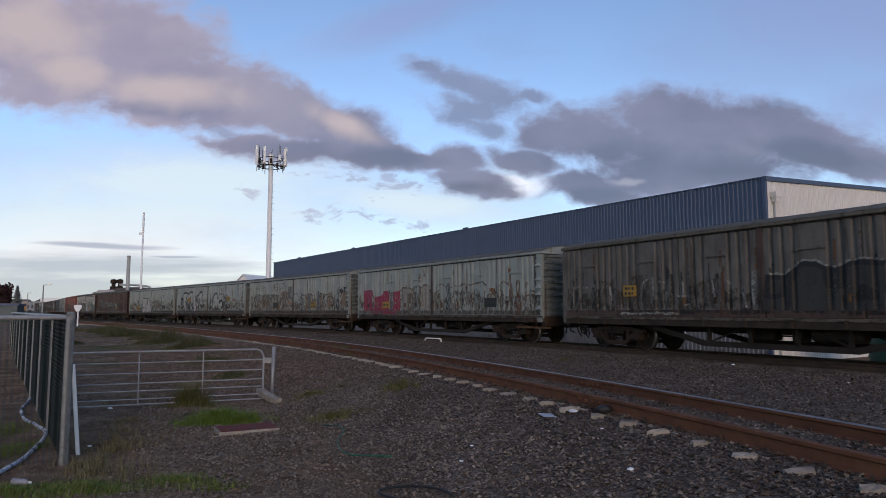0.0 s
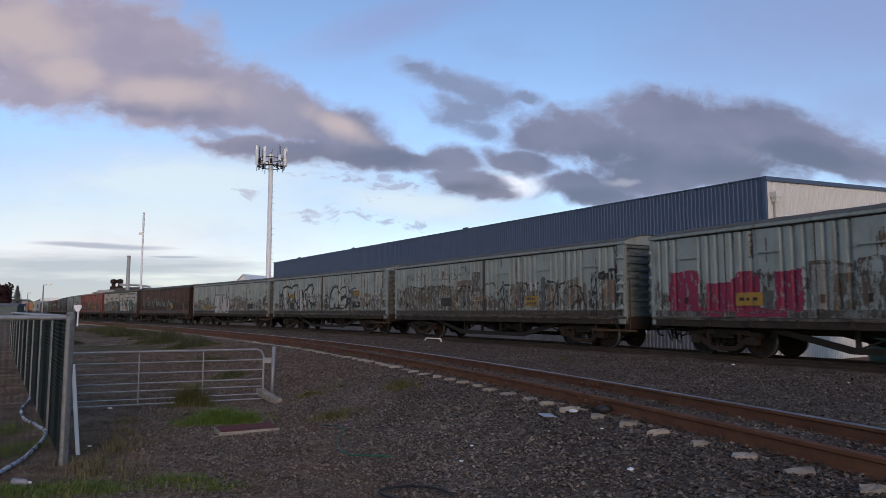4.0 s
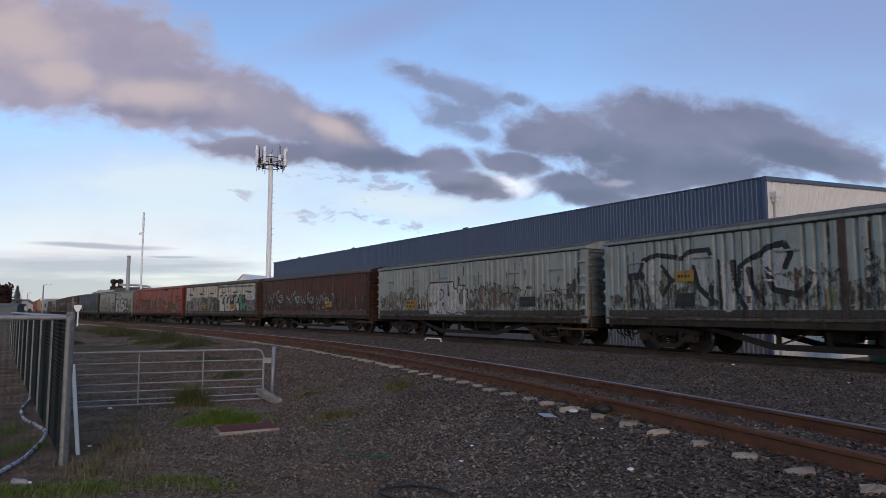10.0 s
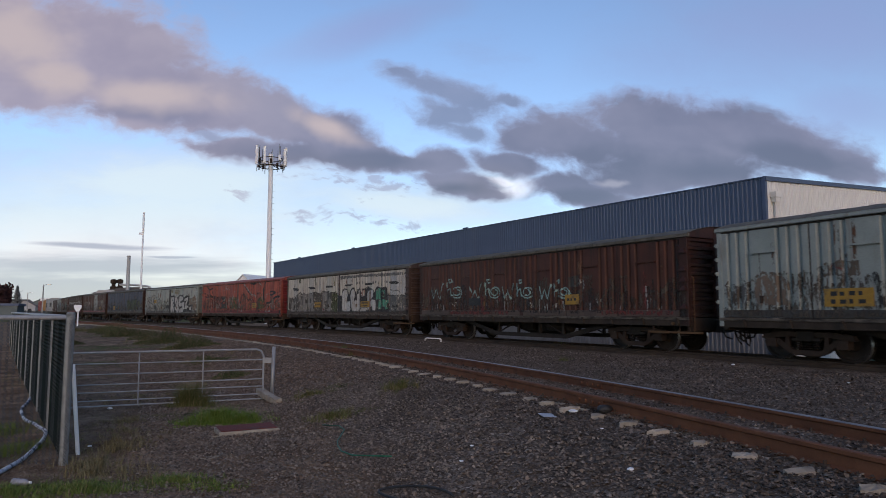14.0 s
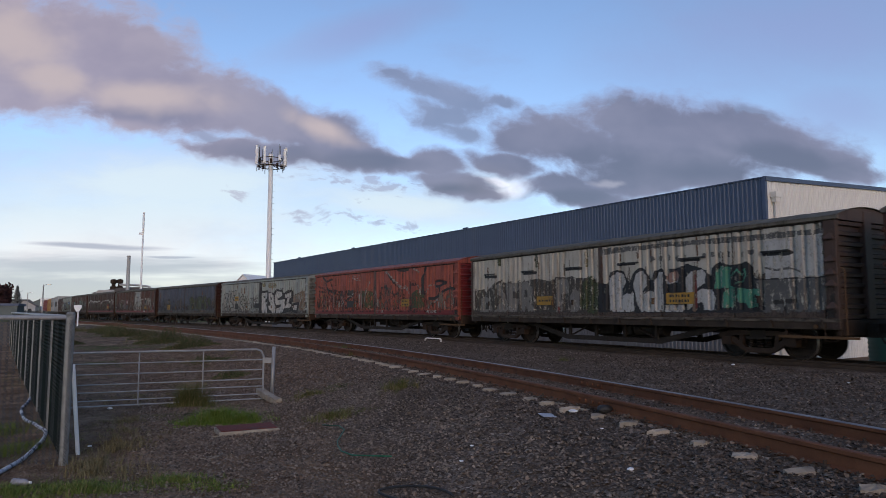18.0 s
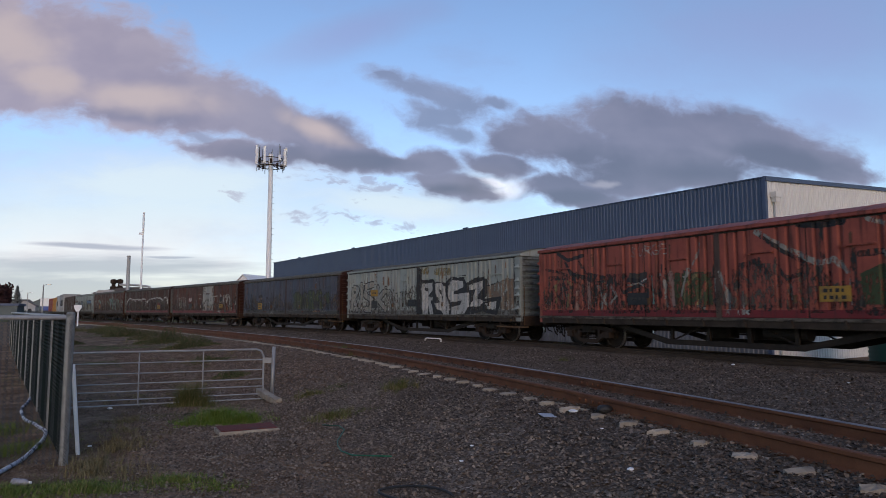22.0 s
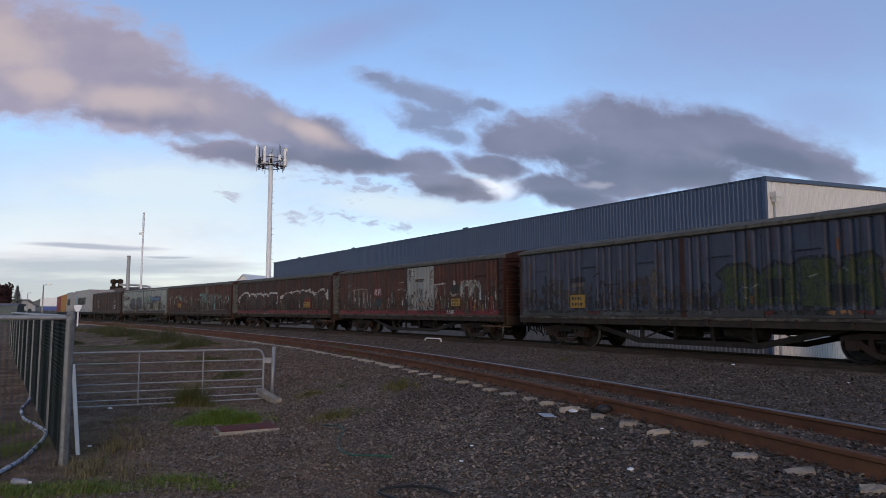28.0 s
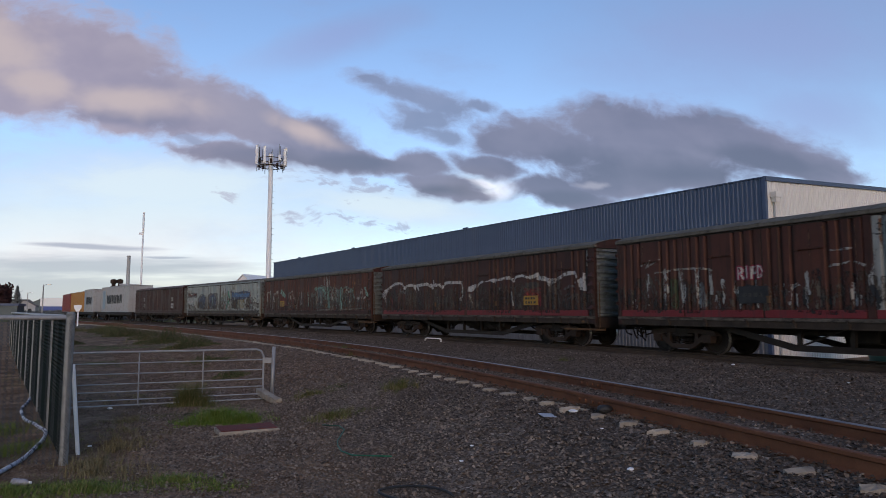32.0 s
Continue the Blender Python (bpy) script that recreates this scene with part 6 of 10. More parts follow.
sp.stroke([(12.32, 1.42), (12.34, 1.21)], .2, P_SOOT_SHADE)
sp.shape([(12.60, 1.87), (12.61, 2.75), (13.97, 2.81), (13.98, 1.91)], P_WHITE)
sp.stroke([(12.61, 2.13), (12.89, 2.06), (13.19, 2.10), (13.48, 1.99)], .05, P_GREY)
sp.stroke([(12.56, 2.46), (13.21, 2.45)], .12, P_BLACK)
sp.stroke([(10.12, 2.48), (10.75, 2.46)], .1, P_BLACK)
sp.stroke([(7.93, 2.48), (8.55, 2.48)], .1, P_BLACK)
sp.stroke([(5.62, 2.46), (6.25, 2.46)], .1, P_BLACK)
sp.stroke([(3.38, 2.43), (4.06, 2.44)], .1, P_BLACK)
sp.stroke([(0.93, 2.41), (1.61, 2.40)], .1, P_BLACK)
sp.patch(9.11, 9.25, 2.48, 2.63, P_GREY)
sp.patch(9.42, 9.57, 2.48, 2.63, P_GREY)
sp.patch(9.71, 9.85, 2.47, 2.61, P_GREY)
sp.patch(9.99, 10.12, 2.46, 2.6, P_GREY)
sp.patch(10.25, 10.38, 2.46, 2.6, P_GREY)
sp.patch(10.86, 10.99, 2.47, 2.61, P_GREY)
sp.patch(11.1, 11.22, 2.47, 2.6, P_GREY)
sp.patch(11.31, 11.43, 2.47, 2.6, P_GREY)
sp.patch(11.56, 11.68, 2.46, 2.59, P_GREY)
sp.patch(11.94, 12.05, 2.45, 2.57, P_GREY)
sp.patch(12.18, 12.29, 2.46, 2.58, P_GREY)
sp.stroke([(1.86, 3.1), (1.89, 2.87)], 0.2, P_DKGREEN)
sp.stroke([(4.05, 3.07), (4.07, 2.69)], 0.2, P_DKGREEN)
sp.stroke([(6.53, 2.9), (6.56, 2.55)], 0.12, P_OCHRE)
sp.done(w, "white bubble letters, black fill and green tag")
plate(w, 4.52, 1.47, 0.964706, 0.341176, YELLOW, 7, 1, "yellow number board")
plate(w, 10.13, 1.46, 1.05882, 0.352941, YELLOW, 7, 2, "yellow number board")

# red oxide wagon
w = box_wagon(REAR[7], REDO, "orange-red box wagon with dark worn graffiti", roof=REDO, post=DARKPOST, band=REDBAND, end=REDO, inner=REDBAND)
sp = Spray()
weather(sp, 207, P_SOOT_SHADE)
drips(sp, 0.2, 13.9, 1.2, 2.4, 60, P_BLACKW, 77)
drips(sp, 0.2, 13.9, 1.2, 2.0, 30, P_PALE, 78, (0.02, 0.06))
sp.shape([(0.31, 1.26), (0.41, 1.83), (1.09, 2.03), (2.35, 2.19), (3.98, 2.22), (5.85, 2.15), (7.12, 2.01), (7.1, 1.23)], P_SOOT_SHADE)
sp.shape([(5.7, 1.28), (5.58, 2.07), (5.98, 2.14), (7, 2.1), (7.04, 1.27)], P_DKGREEN)
sp.shape([(7.45, 1.27), (7.71, 2.15), (8.28, 2.3), (8.81, 2.18), (8.9, 1.72), (9.61, 1.92), (9.78, 1.26)], P_GRIME)
sp.shape([(10.69, 1.25), (10.63, 1.89), (11.07, 2.08), (11.72, 1.91), (11.77, 1.25)], P_DKGREEN)
sp.shape([(12.09, 1.57), (12.47, 1.63), (13.19, 1.89), (13.72, 2.01), (14, 1.94), (13.68, 1.21), (12.15, 1.21)], P_GRIME)
sp.stroke([(0.32, 2.51), (1, 2.4), (1.5, 2.26), (2.17, 1.89), (2.34, 1.3)], 0.09, P_BLACKW)
sp.stroke([(1, 3), (1.5, 2.75), (2.19, 2.87)], 0.12, P_BLACK)
sp.stroke([(2.01, 2.68), (2.35, 2.28), (3.11, 2.14)], 0.1, P_BLACKW)
sp.stroke([(1.37, 2.68), (1.61, 2.31), (2.18, 2.19)], 0.12, P_BLACK)
sp.stroke([(0.9, 1.82), (0.85, 1.26)], 0.06, P_PALE)
sp.stroke([(2.43, 1.89), (2.51, 1.3)], 0.08, P_PALE)
sp.stroke([(2.86, 1.88), (3.18, 1.3)], 0.06, P_PALE)
sp.stroke([(3.43, 1.86), (3.66, 1.57), (3.37, 1.34)], 0.07, P_PALE)
sp.patch(4.17, 4.85, 1.91, 2.2, P_DARK)
sp.stroke([(4.25, 1.89), (4.58, 1.92), (4.82, 2.02)], 0.05, P_WHITE)
sp.stroke([(5.7, 1.45), (5.91, 1.97), (6.24, 2.04), (6.51, 2.46), (6.67, 2.87)], 0.05, P_PALE)
sp.stroke([(6.09, 1.28), (6.17, 1.79), (6.5, 2.04)], 0.1, P_OCHRE)
sp.stroke([(6.54, 1.32), (6.87, 1.86)], 0.09, P_OCHRE)
sp.stroke([(7.24, 2.09), (7.41, 1.6), (7.46, 1.35)], 0.09, P_PALE)
sp.stroke([(7.7, 1.75), (7.81, 2.19), (8.26, 2.3), (8.51, 2.04)], 0.14, P_BLACKW)
sp.stroke([(8.3, 2.98), (8.83, 2.63), (9.43, 2.32), (9.76, 2.17)], 0.14, P_PALE)
sp.stroke([(8.41, 2.87), (8.88, 2.52), (9.42, 2.21)], 0.1, P_BLACKW)
sp.stroke([(9.35, 3.05), (9.84, 2.97), (10.33, 3.01)], 0.14, P_BLACK)
sp.stroke([(9.86, 2.97), (9.87, 2.28)], 0.1, P_BLACKW)
sp.stroke([(9.86, 2.17), (10.1, 2.23), (10.36, 1.97)], 0.12, P_PALE)
sp.stroke([(8.81, 2.11), (9.01, 1.87), (9.32, 1.93)], 0.1, P_BLACKW)
sp.stroke([(10.65, 2.3), (11.08, 2.31), (11.48, 1.92)], 0.13, P_BLACKW)
sp.stroke([(11.81, 3.02), (11.51, 2.53), (11.54, 1.92), (11.74, 1.91)], 0.16, P_BLACK)
sp.stroke([(11.08, 2.32), (11.28, 2.14), (11.31, 1.86)], 0.07, P_PALE)
sp.stroke([(11.8, 1.91), (12.05, 2.2), (12.35, 2.28), (12.62, 2.12)], 0.06, P_PALE)
sp.stroke([(12.55, 2.36), (12.87, 2.4), (13.4, 2.31), (12.87, 2.17), (12.58, 2.16), (12.55, 2.36)], 0.1, P_BLACK)
sp.stroke([(12.06, 1.66), (12.47, 1.66), (12.85, 1.77), (13.19, 1.97), (13.66, 2.07), (14.01, 2.01)], 0.12, P_BLACK)
sp.stroke([(12.47, 1.5), (12.76, 1.62), (12.82, 1.3)], 0.08, P_PALE)
sp.stroke([(13.18, 1.61), (13.29, 1.24)], 0.07, P_PALE)
sp.stroke([(12.98, 1.8), (13, 1.43)], 0.26, P_TAN)
sp.stroke([(13.9, 1.65), (13.91, 1.35)], 0.08, P_PALE)
sp.stroke([(13.6, 2.81), (13.59, 2.14)], 0.1, P_BLACKW)
sp.stroke([(10.81, 3.01), (11.23, 2.84)], 0.09, P_PALE)
for l in letters("SURGE", 4.22, 2.68, 1.4, 0.27, 0.02, 3):
    sp.stroke(l, 0.035, P_WORN)
for l in letters("RISK", 7.39, 1.05, 0.69, 0.1, 0.02, 3):
    sp.stroke(l, 0.05, P_WORN)
for l in letters("RISK", 11.92, 1.05, 0.74, 0.1, 0.02, 3):
    sp.stroke(l, 0.05, P_WORN)
sp.stroke([(0.86, 1.26), (0.81, 1.95), (1.13, 2.22), (1.59, 2.01), (1.44, 1.26)], 0.08, P_OCHRE)
sp.stroke([(1.88, 1.20), (1.96, 1.91)], 0.14, P_SALMON)
sp.stroke([(2.45, 2.01), (2.48, 1.25)], 0.12, P_SALMON)
sp.stroke([(2.95, 2.03), (3.29, 1.97), (3.01, 1.20)], 0.06, P_PALE)
sp.stroke([(0.53, 2.21), (1.71, 2.19), (2.35, 2.19), (2.75, 1.96), (3.61, 2.00)], 0.14, P_BLACKW)
sp.stroke([(1.21, 1.20), (1.33, 1.84), (1.69, 1.90), (1.71, 1.20)], 0.1, P_BLACKW)
sp.stroke([(2.61, 1.20), (2.74, 1.79)], 0.12, P_BLACKW)
sp.stroke([(3.95, 1.67), (4.38, 1.81), (4.63, 1.88), (4.52, 1.97), (4.14, 2.02)], 0.12, P_BLACK)
sp.stroke([(4.13, 1.87), (4.55, 1.91), (4.71, 1.84)], 0.05, P_PALE)
sp.stroke([(5.00, 2.08), (5.07, 1.34)], 0.08, P_TEALW)
sp.stroke([(5.34, 2.14), (5.47, 1.91), (5.51, 1.26)], 0.07, P_PALE)
sp.stroke([(5.70, 2.12), (5.79, 1.33)], 0.16, P_SALMON)
sp.stroke([(5.97, 1.96), (5.97, 1.33)], 0.3, P_DKGREEN)
sp.stroke([(6.01, 1.46), (6.26, 2.22)], 0.06, P_PALE)
sp.done(w, "dark green, black and white graffiti, worn")
plate(w, 4.53, 1.47, 0.941176, 0.4, BLACK, 4, 1, "black data panel")
plate(w, 10.1, 1.49, 0.788235, 0.388235, YELLOW, 4, 2, "yellow number board")

# pale wagon with large black and white lettering
w = box_wagon(REAR[8], MINT2, "pale mint box wagon with large black and white lettering", roof=ROOFGREY, post=DARKPOST, band=PALEBAND)
sp = Spray()
weather(sp, 208, P_GRIME)
drips(sp, 0.2, 13.9, 1.2, 2.9, 40, P_BROWN, 83, (0.015, 0.05))
sp.stroke([(0.63, 2.2), (0.52, 1.26)], 0.36, P_BLACK)
sp.stroke([(0.77, 2.3), (1.21, 2.23), (0.72, 1.73), (1.14, 1.21)], 0.38, P_BLACK)
sp.stroke([(1.58, 2.42), (1.67, 1.91), (1.39, 1.41)], 0.38, P_BLACK)
sp.stroke([(2.82, 2.42), (2.04, 2.35), (2, 1.9), (2.73, 1.69), (2.63, 1.2), (2.11, 1.2)], 0.38, P_BLACK)
sp.stroke([(3.4, 2.25), (3.3, 1.1)], 0.38, P_BLACK)
sp.stroke([(4.19, 2.13), (3.47, 1.68), (4.2, 1.2)], 0.38, P_BLACK)
sp.stroke([(0.63, 2.2), (0.52, 1.26)], 0.27, P_PALE)
sp.stroke([(0.77, 2.3), (1.21, 2.23), (0.72, 1.73), (1.14, 1.21)], 0.27, P_PALE)
sp.stroke([(1.58, 2.42), (1.67, 1.91), (1.39, 1.41)], 0.27, P_PALE)
sp.stroke([(2.82, 2.42), (2.04, 2.35), (2, 1.9), (2.73, 1.69), (2.63, 1.2), (2.11, 1.2)], 0.27, P_PALE)
sp.stroke([(3.4, 2.25), (3.3, 1.1)], 0.27, P_PALE)
sp.stroke([(4.19, 2.13), (3.47, 1.68), (4.2, 1.2)], 0.27, P_PALE)
sp.stroke([(4.19, 2.17), (4.72, 2.11), (4.41, 1.84), (4.78, 1.6), (4.41, 1.47)], 0.06, P_BLACKW)
sp.stroke([(5.04, 1.2), (5.08, 1.91), (5.39, 1.98), (5.42, 1.2)], 0.05, P_BLACKW)
sp.stroke([(5.49, 1.2), (5.53, 1.97), (5.89, 2.01), (5.93, 1.19)], 0.05, P_BLACKW)
sp.stroke([(5.25, 1.82), (5.26, 1.2)], 0.12, P_WORN)
sp.stroke([(5.72, 1.89), (5.71, 1.24)], 0.14, P_WORN)
sp.stroke([(6.19, 2.23), (6.16, 1.88)], 0.05, P_BLACKW)
sp.stroke([(6.12, 1.88), (6.57, 1.95), (6.7, 1.78)], 0.05, P_BLACKW)
sp.shape([(7.16, 3.04), (7.45, 3.00), (7.47, 2.46), (8.47, 2.50), (8.63, 2.36), (9.46, 2.30), (9.76, 2.52), (10.77, 2.49), (10.95, 2.23), (11.57, 2.43), (12.05, 2.43), (12.35, 2.28), (12.22, 1.71), (11.99, 1.46), (12.81, 1.58), (13.04, 1.57), (12.80, 0.98), (11.92, 1.11), (11.07, 0.96), (7.09, 0.86)], P_BLACK)
sp.shape([(7.43, 2.30), (8.42, 2.33), (8.42, 2.00), (8.04, 1.74), (8.47, 1.71), (8.44, 1.59), (7.99, 1.54), (8.08, 0.95), (7.64, 0.93), (7.45, 1.44)], P_WHITE)
sp.stroke([(7.84, 2.07), (8.03, 2.02)], 0.12, P_BLACK)
sp.stroke([(8.06, 1.63), (8.24, 1.35), (8.36, 1.03)], 0.26, P_WHITE)
sp.shape([(8.62, 2.28), (9.13, 2.31), (9.38, 2.06), (9.66, 1.41), (9.71, 0.95), (9.30, 0.94), (9.15, 1.15), (8.76, 1.19), (8.56, 1.43), (8.99, 1.48), (8.66, 1.86)], P_WHITE)
sp.stroke([(8.97, 2.00), (9.21, 1.66)], 0.1, P_BLACK)
sp.shape([(9.65, 2.20), (9.93, 2.39), (10.72, 2.33), (10.74, 2.07), (10.05, 1.92), (10.00, 1.81), (11.07, 1.84), (11.09, 1.39), (10.83, 1.03), (9.87, 0.96), (9.87, 1.27), (10.49, 1.36), (10.62, 1.53), (9.73, 1.48), (9.60, 1.86)], P_WHITE)
sp.shape([(11.00, 2.11), (12.05, 2.30), (12.00, 2.03), (11.64, 1.64), (11.98, 1.49), (11.85, 1.31), (11.16, 1.29), (11.57, 1.99), (11.07, 1.91)], P_WHITE)
sp.shape([(12.3, 2.08), (12.77, 2.14), (13.48, 2.32), (13.91, 2.26), (13.9, 1.2), (13.16, 1.18), (13.11, 1.54), (12.31, 1.64)], P_TAN)
sp.stroke([(12.1, 1.54), (13.11, 1.62)], 0.09, P_BLACK)
sp.stroke([(13.08, 1.58), (12.85, 1.02)], 0.16, P_BLACK)
sp.shape([(12.17, 1.43), (12.88, 1.49), (12.8, 1.17), (12.24, 1.19)], P_WHITE)
sp.stroke([(13.42, 1.79), (13.41, 1.21)], 0.2, P_BROWN)
sp.stroke([(12.33, 2.08), (12.77, 2.14), (12.99, 2.22)], 0.05, P_BLACKW)
sp.stroke([(7.7, 2.86), (7.99, 2.87)], 0.3, P_OCHRE)
sp.stroke([(8.71, 2.78), (9.69, 2.75)], 0.3, P_OCHRE)
sp.stroke([(9.14, 2.87), (9.18, 2.56)], 0.16, P_ORANGE)
sp.stroke([(13.44, 2.91), (13.44, 2.72)], 0.06, P_ORANGE)
sp.stroke([(10.4, 2.49), (10.85, 2.51)], 0.1, P_BLACK)
sp.done(w, "large black and white lettering")
plate(w, 3.07, 2, 0.788235, 0.364706, YELLOW, 6, 1, "yellow number board")
plate(w, 3.09, 1.43, 0.741176, 0.411765, BLACK, 4, 1, "black data panel")
plate(w, 6.73, 1.48, 0.894118, 0.352941, BLACK, 5, 1, "black data panel")

# faded blue wagon
w = box_wagon(REAR[9], NAVY, "faded navy blue box wagon with dark green graffiti", eave=ROOFGREY, roof=ROOFGREY, post=BROWN2, band=GREYBAND, end=BROWN2, hasps=NAVY)
sp = Spray()
weather(sp, 209, P_SOOT_SHADE)
drips(sp, 0.2, 13.9, 1.2, 1.8, 24, P_BLACKW, 93)
sp.shape([(8.42, 1.25), (8.43, 1.91), (8.3, 2.04), (8.59, 2.23), (9.09, 2.23), (9.41, 2.03), (9.8, 2.24), (10.15, 2.13), (10.45, 2.27), (11.04, 2.28), (11.32, 2.12), (11.34, 2.26), (11.93, 2.32), (12.13, 2.14), (12.09, 1.94), (12.16, 1.47), (12.1, 1.23)], P_DKGREEN)
sp.shape([(12.28, 1.96), (12.58, 2.1), (12.93, 2.15), (13.03, 2.02), (12.97, 1.45), (12.77, 1.54), (12.6, 1.79)], P_DKGREEN)
sp.stroke([(8.37, 1.25), (8.36, 1.91), (8.23, 2.03), (8.57, 2.25), (9.09, 2.26), (9.41, 2.03)], 0.08, P_BLACKW)
sp.stroke([(9.4, 1.99), (9.82, 2.27), (10.16, 2.15), (10.45, 2.29), (11.04, 2.3), (11.32, 2.12), (11.12, 1.85)], 0.08, P_BLACKW)
sp.stroke([(11.32, 2.24), (11.93, 2.33), (12.16, 2.14), (12.09, 1.92), (12.18, 1.47), (12.15, 1.13)], 0.08, P_BLACKW)
sp.stroke([(12.21, 1.92), (12.58, 2.12), (12.97, 2.17), (13.06, 2.02), (13, 1.44), (12.76, 1.54), (12.56, 1.8), (12.21, 1.92)], 0.08, P_BLACKW)
sp.stroke([(9.23, 1.92), (9.26, 1.29)], 0.06, P_BLACKW)
sp.stroke([(10.41, 2.22), (10.41, 1.28)], 0.06, P_BLACKW)
sp.patch(9.57, 10.02, 1.44, 1.88, P_BLACK)
sp.patch(11.05, 11.65, 1.31, 1.68, P_BLACK)
sp.stroke([(8.92, 1.73), (9.17, 1.64), (9.33, 1.76)], 0.03, P_PALE)
sp.stroke([(8.96, 1.57), (9.06, 1.37)], 0.03, P_PALE)
sp.stroke([(10.59, 1.87), (10.79, 1.92)], 0.03, P_PALE)
sp.stroke([(10.32, 1.73), (10.35, 1.35)], 0.05, P_OCHRE)
sp.stroke([(11.34, 2.04), (11.45, 1.98)], 0.04, P_PALE)
sp.patch(1.21, 1.82, 1.67, 1.97, P_BLACKW)
sp.stroke([(1.45, 2.27), (1.47, 1.18)], 0.1, P_BLACKW)
sp.patch(2.72, 3.4, 2.01, 2.18, P_BLACK)
sp.patch(2.75, 3.33, 1.89, 1.99, P_TAN)
sp.stroke([(3.67, 1.28), (3.72, 2.13), (4.02, 2.3)], 0.05, P_BLACKW)
sp.stroke([(4.29, 2.21), (4.33, 1.27)], 0.05, P_BLACKW)
sp.stroke([(4.24, 1.91), (4.85, 1.91)], 0.05, P_BLACKW)
sp.stroke([(4.9, 2.28), (4.84, 1.22)], 0.05, P_BLACKW)
sp.stroke([(5.29, 2.21), (5.23, 1.69), (5.62, 1.59), (5.4, 1.27)], 0.05, P_BLACKW)
sp.stroke([(6.16, 2.2), (6.18, 1.13)], 0.16, P_BROWN)
sp.stroke([(6.36, 1.44), (6.39, 1.13)], 0.2, P_SOOT_SHADE)
sp.patch(3.59, 3.99, 1.01, 1.11, P_RED)
sp.patch(4.14, 5.54, 1.01, 1.11, P_GREY)
sp.patch(9.45, 9.76, 1.04, 1.13, P_RED)
sp.patch(7.46, 8.25, 1.03, 1.13, P_GREY)
sp.patch(10.99, 11.52, 1.06, 1.14, P_ORANGE)
sp.patch(11.6, 11.94, 1.05, 1.14, P_RED)
sp.patch(11.98, 12.81, 1.05, 1.16, P_GREY)
sp.done(w, "dark green and black graffiti")
plate(w, 3.05, 1.43, 0.788235, 0.482353, YELLOW, 4, 2, "yellow number board")

# brown wagon with one grey door
w = box_wagon(REAR[10], BROWN, "brown box wagon with one grey door and flaking white paint", eave=ROOFGREY, roof=ROOFGREY, post=BROWN2, band=REDBAND, end=BROWN2, doors={3: GREYDOOR})
sp = Spray()
weather(sp, 210, P_SOOT_SHADE)
drips(sp, 0.2, 13.9, 1.2, 1.9, 60, P_WORN, 104, (0.015, 0.05))
drips(sp, 0.2, 13.9, 1.2, 2.0, 40, P_SOOT_SHADE, 105)
sp.stroke([(0.93, 2.39), (1.27, 2.53), (1.12, 2.33), (1.6, 2.54)], 0.04, P_WORN)
sp.stroke([(1.17, 2.13), (1.22, 1.31)], 0.1, P_WORN)
sp.stroke([(1.81, 2.2), (1.84, 1.5)], 0.14, P_WORN)
sp.stroke([(2.34, 2.14), (2.42, 1.4)], 0.12, P_WORN)
sp.stroke([(2.85, 2.17), (2.92, 1.34)], 0.1, P_WORN)
sp.stroke([(3.26, 2.15), (3.33, 1.58)], 0.12, P_WORN)
sp.stroke([(1.45, 2.17), (2.17, 2.23), (3.02, 2.22), (3.34, 2.15)], 0.05, P_PALE)
sp.stroke([(2.08, 1.9), (2.12, 1.3)], 0.2, P_DKGREEN)
sp.stroke([(3.01, 1.78), (3.09, 1.3)], 0.16, P_GREY)
sp.stroke([(3.66, 1.86), (3.73, 1.48)], 0.12, P_WORN)
for l in letters("RIPD", 4.09, 1.91, 0.72, 0.27, 0.02, 3):
    sp.stroke(l, 0.09, P_PINK)
for l in letters("RIPD", 4.09, 1.91, 0.72, 0.27, 0.02, 3):
    sp.stroke(l, 0.04, P_WHITE)
sp.stroke([(4.34, 1.61), (4.71, 1.56)], 0.3, P_BLACK)
sp.stroke([(5.41, 1.28), (5.45, 1.68), (5.67, 1.72)], 0.07, P_WORN)
sp.stroke([(5.84, 1.97), (5.89, 1.37)], 0.09, P_WORN)
sp.stroke([(6.03, 1.71), (6.06, 1.28)], 0.2, P_BROWN)
sp.stroke([(6.3, 2.08), (6.87, 2.15), (7.11, 2.05)], 0.05, P_WORN)
sp.stroke([(6.37, 2.42), (6.81, 2.43)], 0.04, P_WORN)
sp.stroke([(6.8, 1.69), (6.85, 1.27)], 0.08, P_WORN)
sp.stroke([(7.22, 1.72), (7.3, 2.32), (7.6, 2.5), (7.99, 2.38), (7.93, 1.98)], 0.05, P_WORN)
sp.stroke([(7.93, 1.31), (7.99, 1.94), (8.37, 2.11), (8.82, 2.03), (9.36, 2.05)], 0.05, P_WORN)
sp.stroke([(8.81, 2.49), (8.91, 2.18), (9.33, 2.5)], 0.05, P_WORN)
sp.stroke([(7.94, 2.45), (8.62, 2.42)], 0.05, P_BLACKW)
sp.stroke([(7.22, 1.6), (7.33, 1.35)], 0.12, P_BLACK)
sp.stroke([(7.21, 1.35), (7.79, 1.36)], 0.05, P_BLACKW)
sp.stroke([(8.26, 1.97), (8.18, 1.27)], 0.06, P_WORN)
sp.stroke([(8.89, 1.8), (8.93, 1.26)], 0.05, P_WORN)
for l in letters("SER", 7.29, 2.67, 0.68, 0.22, 0.02, 3):
    sp.stroke(l, 0.03, P_BLACKW)
sp.stroke([(8.41, 1.42), (8.78, 1.4)], 0.1, P_ORANGE)
